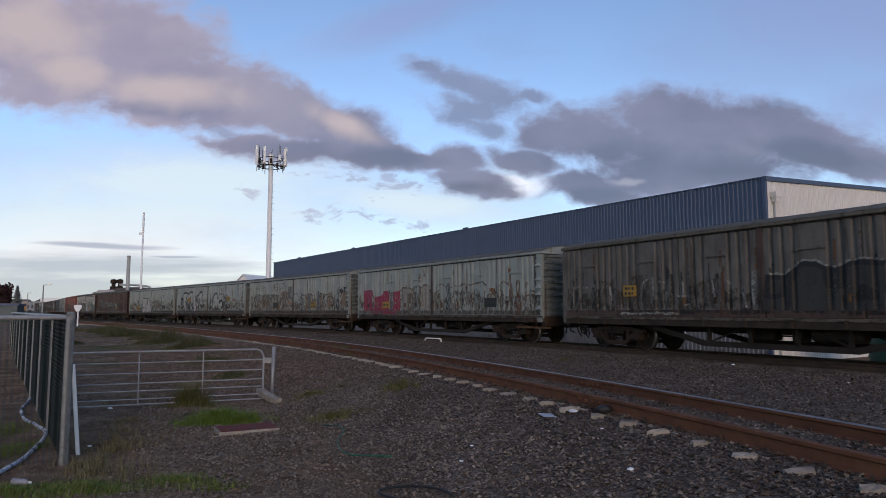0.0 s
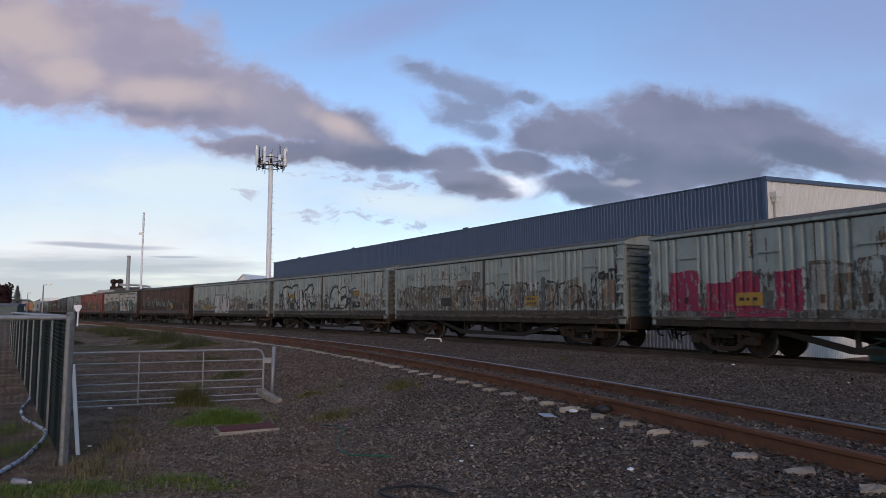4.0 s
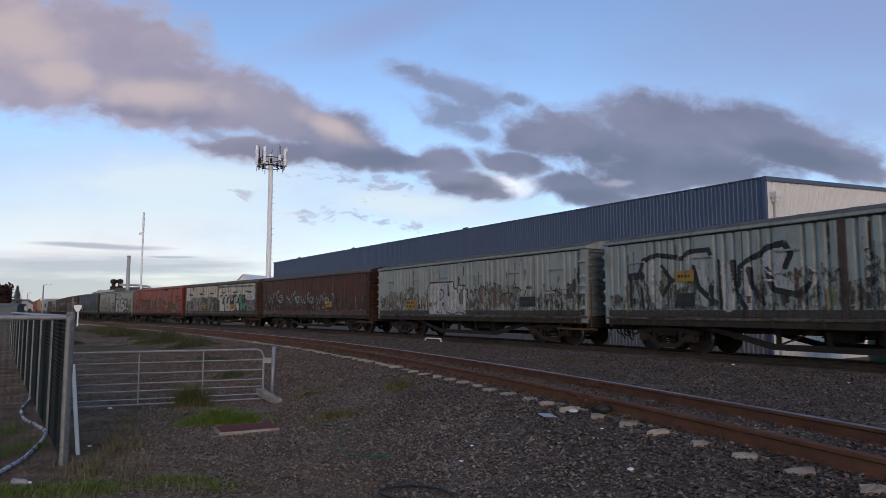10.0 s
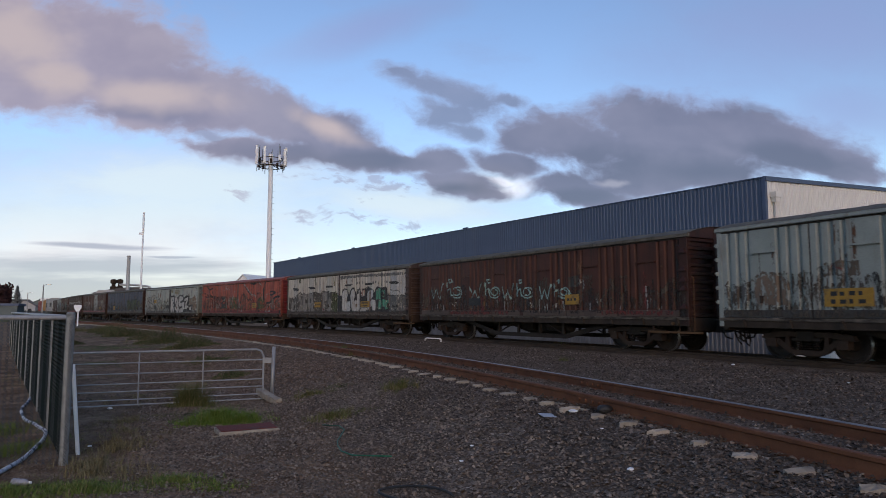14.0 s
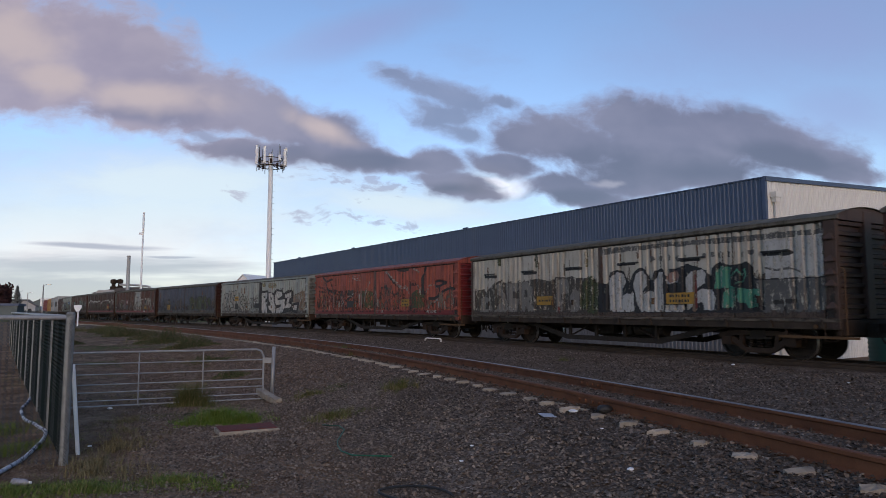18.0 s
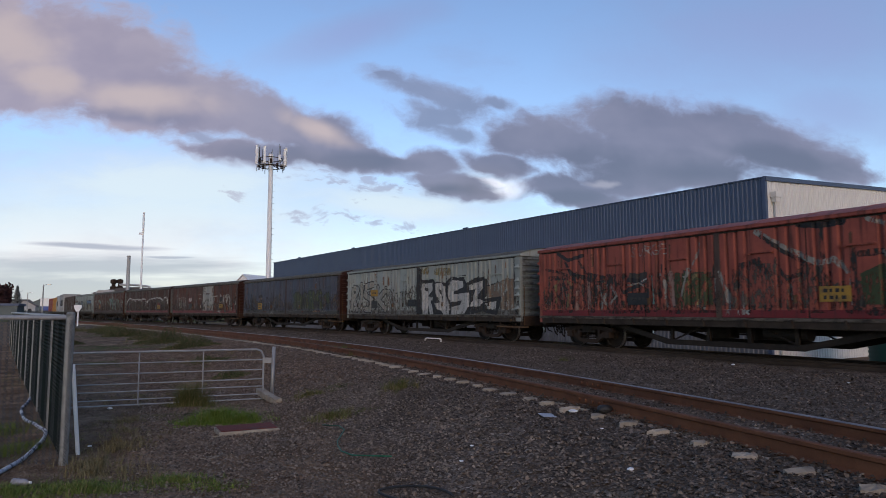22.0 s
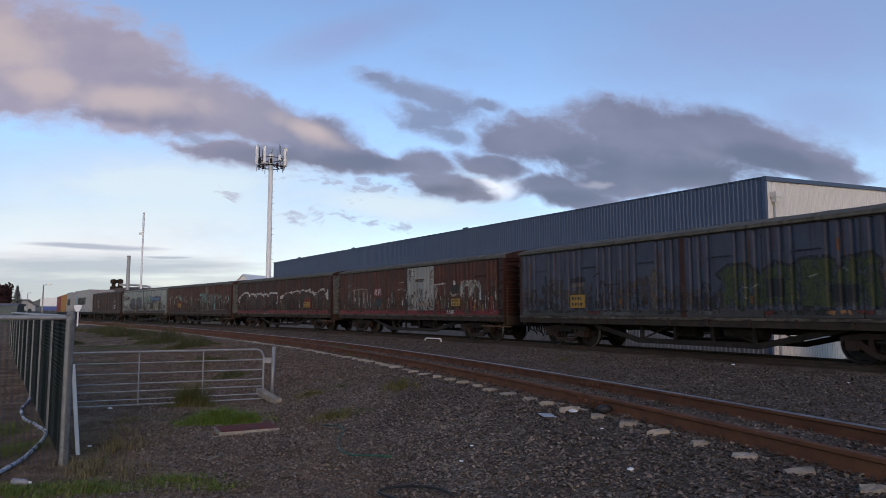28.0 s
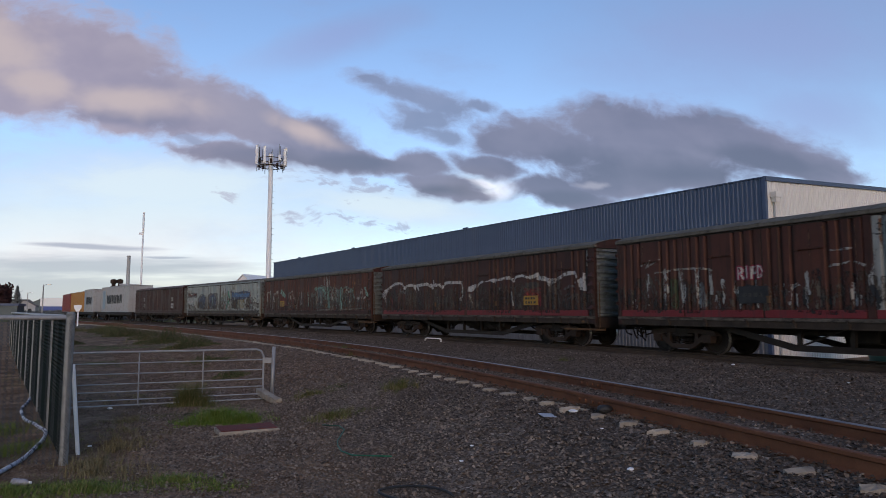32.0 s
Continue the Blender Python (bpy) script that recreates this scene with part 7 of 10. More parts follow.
sp.stroke([(9.44, 2.21), (9.71, 2.23), (10.37, 2.27)], 0.06, P_WHITE)
sp.stroke([(9.51, 2.21), (9.5, 1.22)], 0.1, P_WORN)
sp.stroke([(9.63, 2.2), (9.65, 1.7)], 0.1, P_PALE)
sp.stroke([(9.76, 2.2), (9.78, 1.92)], 0.06, P_PALE)
sp.stroke([(10.35, 2.25), (10.34, 1.27)], 0.07, P_PALE)
sp.stroke([(10.06, 1.54), (10.07, 1.29)], 0.18, P_TAN)
sp.stroke([(9.86, 1.51), (9.86, 1.22)], 0.1, P_ORANGE)
sp.stroke([(10.8, 1.88), (10.89, 1.74), (11.22, 1.8)], 0.1, P_PALE)
sp.stroke([(11, 2.32), (11.03, 2.22)], 0.08, P_WHITE)
sp.patch(10.8, 11.43, 1.88, 2.2, P_BLACK)
sp.shape([(11.46, 2.14), (11.5, 2.3), (11.73, 2.34), (12.12, 2.34), (12.42, 2.35), (12.72, 2.28), (12.86, 2.09), (12.88, 1.62), (12.75, 1.57), (12.71, 2.05), (12.49, 2.14), (12.34, 1.82), (12.09, 1.64), (12.03, 2.13), (11.78, 2.1), (11.7, 1.58), (11.58, 1.65)], P_PALE)
sp.stroke([(11.76, 2.15), (11.73, 1.23)], 0.08, P_PALE)
sp.stroke([(12.02, 2.16), (12.01, 1.54)], 0.08, P_PALE)
sp.stroke([(12.8, 2), (12.83, 1.59)], 0.1, P_WHITE)
sp.stroke([(11.48, 2.19), (11.5, 1.65)], 0.1, P_WORN)
sp.stroke([(12.31, 1.63), (12.26, 1.21)], 0.1, P_WORN)
sp.stroke([(12.5, 1.56), (12.5, 1.21)], 0.1, P_WORN)
sp.stroke([(12.23, 1.5), (12.25, 1.28)], 0.24, P_RED)
sp.stroke([(12.41, 1.34), (12.43, 1.21)], 0.2, P_ORANGE)
sp.stroke([(11.65, 1.31), (11.65, 1.21)], 0.1, P_ORANGE)
sp.stroke([(11.85, 1.38), (11.88, 1.19)], 0.3, P_BROWN)
sp.stroke([(12.74, 1.49), (12.77, 1.21)], 0.16, P_TAN)
sp.stroke([(13.47, 1.55), (13.47, 1.18)], 0.24, P_RED)
sp.stroke([(13.02, 1.36), (13.02, 1.08)], 0.1, P_ORANGE)
sp.stroke([(13.61, 1.84), (13.6, 1.3)], 0.05, P_WORN)
sp.stroke([(13.77, 1.83), (13.77, 1.59)], 0.05, P_WORN)
for l in letters("RASK", 10.52, 1.02, 0.54, 0.12, 0.02, 3):
    sp.stroke(l, 0.035, P_WHITE)
sp.stroke([(13.41, 1.06), (13.67, 1.03), (13.72, 1.1)], 0.03, P_PALE)
sp.patch(9.45, 9.72, 1.01, 1.16, P_DARK)
sp.patch(11.79, 12.1, 1.02, 1.17, P_DARK)
sp.done(w, "flaking white and grey paint with tags")
plate(w, 11.16, 1.47, 0.729412, 0.352941, YELLOW, 4, 2, "yellow number board")
plate(w, 4.52, 1.51, 0.929412, 0.482353, BLACK, 4, 1, "black data panel")

# brown wagon with a white zigzag edge
w = box_wagon(REAR[11], BROWN2, "dark brown box wagon with a dripping white edge", eave=ROOFGREY, roof=ROOFGREY, post=BROWN, band=REDBAND)
sp = Spray()
sp.stroke([(0.35, 2.12), (0.05, 1.91), (0.29, 1.68), (0.42, 1.41)], 0.160, P_WHITE)
sp.stroke([(0.29, 1.85), (0.52, 2.14), (0.87, 2.27), (1.32, 2.39), (1.76, 2.40), (1.98, 2.34), (2.20, 2.10), (2.41, 2.25), (2.83, 2.28), (3.08, 2.20), (3.34, 2.24), (3.68, 2.26), (4.17, 2.29), (4.50, 2.18), (4.87, 2.22), (5.24, 2.21), (5.42, 2.08), (5.59, 2.22), (5.77, 2.28), (6.11, 2.29), (6.45, 2.28), (6.82, 2.27)], 0.120, P_WHITE)
sp.stroke([(3.08, 2.25), (3.24, 1.99)], 0.100, P_WHITE)
sp.stroke([(3.34, 2.24), (3.49, 2.06)], 0.100, P_WHITE)
sp.stroke([(4.50, 2.23), (4.69, 2.08)], 0.130, P_WHITE)
sp.stroke([(4.74, 2.25), (4.78, 2.41)], 0.060, P_WHITE)
sp.stroke([(6.86, 2.25), (6.94, 1.99), (6.94, 1.72), (6.82, 1.59)], 0.150, P_WHITE)
sp.shape([(7.30, 1.87), (7.42, 2.09), (7.73, 2.13), (7.81, 2.19), (8.04, 2.09), (7.92, 2.01), (7.73, 1.97), (7.66, 1.86)], P_WHITE)
sp.stroke([(7.89, 2.06), (8.19, 2.20), (8.34, 2.24)], 0.090, P_WHITE)
sp.shape([(8.45, 2.23), (8.78, 2.29), (9.06, 2.34), (9.10, 2.44), (9.17, 2.31), (9.55, 2.34), (9.96, 2.38), (10.28, 2.27), (10.22, 2.15), (10.09, 2.28), (9.62, 2.25), (9.20, 2.23), (9.13, 2.12), (8.99, 2.21)], P_WHITE)
sp.stroke([(10.22, 2.19), (10.41, 2.34), (10.73, 2.37), (10.98, 2.30), (11.23, 2.31)], 0.080, P_WHITE)
sp.stroke([(11.16, 2.29), (11.41, 2.32), (11.53, 2.37), (11.58, 2.24), (11.88, 2.22), (12.16, 2.14)], 0.140, P_WHITE)
sp.shape([(11.99, 2.16), (12.33, 2.24), (12.50, 2.12), (12.33, 2.04), (12.15, 1.85), (12.07, 2.04)], P_WHITE)
sp.stroke([(12.38, 2.11), (12.66, 2.19), (12.88, 2.31), (13.15, 2.34), (13.36, 2.34)], 0.120, P_WHITE)
sp.stroke([(13.36, 2.40), (13.46, 2.21)], 0.080, P_WHITE)
sp.shape([(13.50, 2.10), (13.61, 2.21), (13.71, 2.13), (13.77, 2.41), (13.81, 2.13), (13.83, 2.02), (13.90, 1.75), (13.55, 1.78)], P_WHITE)
sp.stroke([(13.96, 3.08), (13.94, 2.55)], 0.050, P_WHITE)
sp.stroke([(7.42, 1.76), (7.50, 1.36)], 0.050, P_PALE)
sp.stroke([(7.54, 1.80), (7.65, 1.45)], 0.060, P_WORN)
sp.stroke([(8.04, 2.01), (8.03, 1.57)], 0.050, P_WORN)
sp.stroke([(8.85, 1.98), (8.77, 1.35)], 0.050, P_WORN)
sp.stroke([(9.13, 2.08), (9.20, 1.56)], 0.100, P_DKGREEN)
sp.stroke([(9.41, 2.01), (9.54, 1.34)], 0.050, P_WORN)
sp.stroke([(10.11, 1.95), (10.20, 1.34)], 0.050, P_WORN)
sp.stroke([(10.34, 1.98), (10.33, 1.24)], 0.080, P_GREY)
sp.stroke([(12.24, 1.85), (12.37, 1.32)], 0.250, P_GREY)
sp.stroke([(12.54, 1.51), (12.52, 1.97)], 0.070, P_GREY)
sp.stroke([(12.92, 1.83), (13.19, 1.95), (13.35, 1.89), (13.23, 1.50)], 0.080, P_GREY)
sp.stroke([(13.40, 2.04), (13.34, 1.75)], 0.050, P_WORN)
sp.stroke([(13.05, 1.50), (13.39, 1.68), (13.49, 1.40)], 0.070, P_GREY)
sp.stroke([(1.33, 1.67), (1.77, 2.05), (2.93, 1.90), (3.19, 1.39)], 0.200, P_GREY)
sp.stroke([(4.97, 1.97), (4.88, 1.38), (5.77, 1.60)], 0.180, P_GREY)
sp.stroke([(0.76, 1.41), (1.33, 1.93)], 0.400, P_RED)
sp.patch(10.92, 11.58, 1.93, 2.12, P_DARK)
sp.patch(10.85, 11.74, 1.31, 1.91, P_REDP)
drips(sp, 0.3, 13.8, 1.25, 2.0, 40, P_BLACKW, 112)
weather(sp, 211, P_SOOT_SHADE)
sp.done(w, "dripping white outline of old graffiti")
plate(w, 11.21, 1.49, 0.9, 0.38, YELLOW, 4, 2, "yellow number board on a red patch")

# brown wagon with pale green tags
w = box_wagon(REAR[12], BROWN, "brown box wagon with pale green and white tags", eave=ROOFGREY, roof=ROOFGREY, post=BROWN2, band=BROWN2)
sp = Spray()
sp.stroke([(0.50, 1.51), (0.46, 2.27), (0.94, 2.40)], 0.140, P_PALE)
sp.stroke([(1.04, 2.33), (1.01, 1.32)], 0.160, P_PALE)
sp.stroke([(1.62, 2.24), (1.49, 1.32)], 0.200, P_WORN)
sp.stroke([(1.91, 2.24), (2.27, 2.37), (2.43, 1.32)], 0.160, P_PALE)
sp.stroke([(2.83, 2.33), (3.38, 2.06)], 0.300, P_TEALW)
sp.stroke([(3.95, 1.31), (3.99, 2.19), (4.50, 2.32), (4.78, 1.83)], 0.100, P_PALE)
sp.stroke([(4.26, 2.01), (4.47, 1.31)], 0.200, P_WORN)
sp.stroke([(4.94, 1.90), (5.14, 1.31), (5.45, 1.82), (5.59, 2.23)], 0.120, P_PALE)
sp.stroke([(5.92, 2.22), (5.88, 1.31)], 0.140, P_WORN)
sp.patch(2.76, 3.77, 1.46, 1.97, P_RED)
sp.shape([(7.59, 1.30), (7.18, 2.13), (7.92, 2.44), (9.01, 2.54), (10.05, 2.47), (10.73, 2.30), (11.50, 2.46), (12.26, 2.26), (12.52, 1.73), (12.16, 1.29), (10.75, 1.44), (9.40, 1.30)], P_TEALG)
sp.stroke([(7.77, 2.38), (8.65, 2.48), (9.02, 2.09)], 0.200, P_TEALW)
sp.stroke([(8.34, 3.08), (8.84, 3.15), (8.93, 2.67)], 0.140, P_PALE)
sp.stroke([(9.20, 3.10), (9.29, 2.50), (9.57, 2.49), (9.55, 3.03)], 0.120, P_PALE)
sp.stroke([(8.08, 2.27), (7.97, 1.30)], 0.160, P_PALE)
sp.stroke([(8.45, 2.10), (8.55, 1.46)], 0.120, P_PALE)
sp.stroke([(9.37, 2.34), (9.54, 1.29)], 0.260, P_TEALW)
sp.stroke([(9.92, 2.23), (9.89, 1.26)], 0.140, P_PALE)
sp.stroke([(10.33, 2.31), (10.49, 1.29)], 0.160, P_WORN)
sp.stroke([(10.99, 2.29), (10.95, 1.29)], 0.240, P_TEALW)
sp.stroke([(11.39, 1.89), (11.51, 2.19), (11.76, 2.15), (11.77, 1.91), (11.45, 1.86)], 0.180, P_PALE)
sp.stroke([(11.90, 1.73), (12.04, 1.29)], 0.140, P_PALE)
sp.stroke([(12.26, 2.26), (12.16, 1.43)], 0.200, P_TEALW)
sp.stroke([(12.88, 1.72), (13.22, 2.18), (13.41, 1.77)], 0.120, P_PALE)
sp.stroke([(12.76, 1.78), (13.81, 1.82)], 0.100, P_WORN)
sp.stroke([(13.01, 1.28), (13.00, 1.72)], 0.100, P_WORN)
sp.stroke([(13.57, 2.29), (13.81, 1.85)], 0.160, P_TEALW)
sp.stroke([(13.81, 1.71), (14.05, 1.28)], 0.120, P_WORN)
sp.stroke([(6.79, 2.14), (6.90, 1.30)], 0.140, P_TEALW)
sp.stroke([(7.97, 1.17), (10.09, 1.20)], 0.070, P_PALE)
sp.stroke([(10.76, 1.20), (13.24, 1.25)], 0.070, P_PALE)
drips(sp, 0.3, 13.8, 1.25, 2.3, 60, P_GREY, 124)
weather(sp, 212, P_SOOT_SHADE)
sp.done(w, "pale green and white tags")
plate(w, 3.05, 1.57, 0.75, 0.4, YELLOW, 4)

# grey-white wagon with blocks of navy and teal
w = box_wagon(REAR[13], MINT, "greyish mint box wagon with navy, teal and ochre graffiti", roof=ROOFGREY, post=DARKPOST, band=GREYBAND)
sp = Spray()
sp.patch(0.07, 2.26, 2.20, 2.61, P_GREY)
sp.patch(0.08, 2.11, 2.34, 2.52, P_RED)
sp.patch(0.00, 1.51, 1.79, 1.95, P_WHITE)
sp.shape([(2.48, 1.23), (2.39, 2.15), (3.38, 2.55), (4.40, 2.21), (5.11, 2.51), (6.52, 2.53), (6.79, 2.00), (6.62, 1.23)], P_GREY)
sp.shape([(2.73, 1.32), (2.79, 2.05), (3.64, 2.41), (4.17, 2.04), (3.99, 1.32)], P_NAVY)
sp.shape([(4.97, 1.32), (4.89, 2.20), (5.83, 2.41), (6.44, 2.01), (6.27, 1.31)], P_NAVY)
sp.stroke([(4.39, 2.39), (4.60, 1.36)], 0.180, P_PALE)
sp.stroke([(5.62, 2.11), (5.78, 1.58)], 0.200, P_TEAL)
sp.stroke([(1.75, 2.07), (1.70, 1.23)], 0.200, P_PALE)
sp.patch(7.21, 8.30, 1.22, 2.43, P_TEALG)
sp.stroke([(7.89, 2.24), (8.54, 2.40), (8.78, 1.98)], 0.300, P_PALE)
sp.stroke([(8.40, 1.35), (9.00, 1.97), (8.75, 2.48)], 0.250, P_GREEN)
sp.patch(7.82, 8.74, 1.14, 1.69, P_SALMON)
sp.shape([(9.43, 1.93), (9.27, 2.55), (10.43, 2.45), (11.42, 2.55), (12.69, 2.44), (12.72, 1.96), (12.04, 2.05), (11.47, 1.86)], P_NAVY)
sp.shape([(9.52, 2.13), (9.49, 2.47), (10.94, 2.35), (12.51, 2.36), (12.52, 2.09)], P_BLUET)
sp.patch(10.56, 11.90, 1.30, 1.95, P_OCHRE)
sp.patch(9.53, 10.51, 1.30, 1.93, P_DARK)
sp.patch(11.95, 12.77, 1.22, 1.94, P_GREY)
sp.stroke([(9.27, 2.55), (9.48, 1.22)], 0.120, P_BLACKW)
sp.stroke([(12.69, 2.48), (12.86, 1.22)], 0.100, P_RED)
drips(sp, 0.3, 13.6, 1.3, 2.9, 40, P_BROWN, 134)
weather(sp, 213, P_GRIME)
sp.done(w, "blocks of navy, teal and ochre graffiti")

# plain brown wagon
w = box_wagon(REAR[14], BROWN2, "plain brown box wagon with small white notices", roof=BROWN, post=BROWN, band=BROWN2)
for a, z in ((3.03, 2.2), (3.11, 1.62), (11.44, 2.15), (11.51, 1.56)):
    plate(w, a, z, 0.8 if z < 1.6 else 0.6, 0.5 if z < 1.6 else 0.4, P_WHITE if z < 1.6 else P_PALE, 3, 1, "white notice")

# ---- container flats
CONT = {"white": surface("white_container_paint", (0.27, 0.272, 0.268), (0.34, 0.342, 0.335), 1.2, 0.6, 0, 0.08, dirt=(0.17, 0.15, 0.13), dirt_amount=0.5),
        "yellow": surface("ochre_container_paint", (0.3, 0.14, 0.03), (0.37, 0.175, 0.04), 1.0, 0.5, 0, 0.05, dirt=(0.25, 0.12, 0.04)),
        "red": surface("red_container_paint", (0.16, 0.028, 0.026), (0.21, 0.04, 0.034), 1.0, 0.5, 0, 0.05, dirt=(0.12, 0.03, 0.03))}
DECK = 0.98


def container(x0, length, high, colour, label, rear_abs, bars=None):
    """A shipping container whose x runs from its rear; it stands on a flat wagon and moves with the train."""
    t = thing("shipping_container", label, "shipping container", group="containers on the train")
    c = CONT[colour]
    L2 = length / 2
    y = 1.219
    for s in (-1, 1):
        bm = bmesh.new()
        x = -L2 + 0.12
        prev = None
        while x < L2 - 0.14:
            for dx, d in ((0, 0), (0.07, 0), (0.14, 0.036), (0.21, 0.036)):
                if x + dx > L2 - 0.12:
                    break
                v = [bm.verts.new((x + dx, s * (y - 0.02 - d), z)) for z in (0.14, high - 0.1)]
                if prev:
                    bm.faces.new((prev[0], v[0], v[1], prev[1]))
                prev = v
            x += 0.278
        part("side_panel", bm, c, t)
    bm = bmesh.new()
    box(bm, -L2 + 0.03, L2 - 0.03, -y + 0.03, y - 0.03, high - 0.06, high - 0.02)
    part("roof", bm, c, t)
    for sx in (-1, 1):
        for sy in (-1, 1):
            bm = bmesh.new()
            xx, yy = sx * (L2 - 0.07), sy * (y - 0.07)
            box(bm, xx - 0.07, xx + 0.07, yy - 0.07, yy + 0.07, 0, high, None, 0.01)
            part("corner_post", bm, c, t)
    for z in (0.0, high - 0.12):
        bm = bmesh.new()
        for sy in (-1, 1):
            box(bm, -L2 + 0.14, L2 - 0.14, sy * (y - 0.04) - 0.035, sy * (y - 0.04) + 0.035, z + 0.003, z + 0.117)
        part("side_rail", bm, c, t)
    bm = bmesh.new()
    box(bm, -L2 + 0.02, -L2 + 0.07, -y + 0.14, y - 0.14, 0.02, high - 0.02)
    part("rear_wall", bm, c, t)
    for sy in (-1, 1):
        bm = bmesh.new()
        box(bm, L2 - 0.09, L2 - 0.04, min(sy * 0.01, sy * 1.07), max(sy * 0.01, sy * 1.07), 0.05, high - 0.1)
        for z in np.linspace(0.35, high - 0.4, 5):
            box(bm, L2 - 0.04, L2 - 0.02, min(sy * 0.08, sy * 1.0), max(sy * 0.08, sy * 1.0), z, z + 0.12)
        d = part("end_door", bm, c, t)
        for q in (0.3, 0.78):
            bm = bmesh.new()
            tube(bm, [(L2 - 0.005, sy * q, 0.08), (L2 - 0.005, sy * q, high - 0.12)], 0.02, 8)
            box(bm, L2 - 0.01, L2 + 0.02, sy * q - 0.14, sy * q + 0.02, 0.95, 1.0)
            part("lock_rod", bm, GALV, d)
    if bars:
        bm = bmesh.new()
        a, b, n = bars
        for i in range(n):
            x, w_ = -L2 + a + (b - a) * i / n, (b - a) / n * (0.88, 0.74, 0.7, 0.74, 0.72, 0.8)[i % 6]
            z0, z1 = high * 0.33, high * 0.66
            box(bm, x, x + w_ * 0.36, -y - 0.006, -y + 0.01, z0, z1)
            box(bm, x + w_ * 0.64, x + w_, -y - 0.006, -y + 0.01, z0, z1 if i % 2 else z0 + (z1 - z0) * 0.9)
            box(bm, x + w_ * 0.36, x + w_ * 0.64, -y - 0.006, -y + 0.01, z0 + (z1 - z0) * (0.4, 0.2, 0.3)[i % 3], z0 + (z1 - z0) * (0.75, 0.6, 1.0)[i % 3])
        tagged(part("lettering_bar", bm, BLACK, t, "dark blocks of lettering"), kind="stuff")
        bm = bmesh.new()
        s = -L2 + a - 0.2 * (b - a)
        box(bm, s - 0.1 * length / 2, s + 0.1 * length / 2, -y - 0.006, -y + 0.01, high * 0.12, high * 0.86)
        part("emblem", bm, surface("pale_blue_emblem", (0.2, 0.275, 0.315), (0.24, 0.305, 0.34), dirt=(0.3, 0.3, 0.3)), t, "faded pale blue emblem")
    MOVING.append((t, rear_abs + L2, DECK))


def flat_wagon(rear, length, label):
    t = thing("container_flat", label, "flat wagon", group="flats of the train")
    L2 = length / 2
    bm = bmesh.new()
    box(bm, -L2, L2, -1.2, -1.06, 0.68, DECK - 0.06)
    box(bm, -L2, L2, 1.06, 1.2, 0.68, DECK - 0.06)
    box(bm, -L2 + 0.1, L2 - 0.1, -0.25, 0.25, 0.5, DECK - 0.07)
    part("frame", bm, STEEL_DARK, t)
    bm = bmesh.new()
    for x in np.arange(-L2 + 0.3, L2, 1.5):
        box(bm, x - 0.1, x + 0.1, -1.05, 1.05, 0.76, DECK - 0.06)
    part("cross_beam", bm, STEEL_DARK, t)
    for x in (-L2 + 0.35, -L2 + 6.3, L2 - 6.3, L2 - 0.35):
        for s in (-1, 1):
            bm = bmesh.new()
            box(bm, x - 0.12, x + 0.12, s * 1.1 - 0.1, s * 1.1 + 0.1, DECK - 0.06, DECK)
            part("twist_lock", bm, STEEL_BROWN, t)
    for s in (-1, 1):
        part("coupler", W["coupler"], None, t).matrix_basis = pose(s * L2, 0, 0, 0, 0, 0 if s > 0 else 180)
        bogie(t, s * (L2 - 2.2), WHEELS)
    MOVING.append((t, rear + L2))


flat_wagon(-223.3, 16.0, "dark container flat wagon under a tall light grey container")
container(0, 12.19, 2.9, "white", "tall light grey shipping container with dark lettering", -221.1, (2.7, 9.6, 6))
flat_wagon(-247.6, 22.6, "long dark container flat wagon under two containers")
container(0, 6.06, 2.9, "white", "short light grey shipping container with dark lettering", -232.6, (1.5, 5.2, 6))
container(0, 12.19, 2.75, "yellow", "ochre yellow shipping container", -245.8)
flat_wagon(-262.3, 13.3, "dark container flat wagon at the train's end")
container(0, 13.72, 2.75, "red", "dull red shipping container", -260.7)


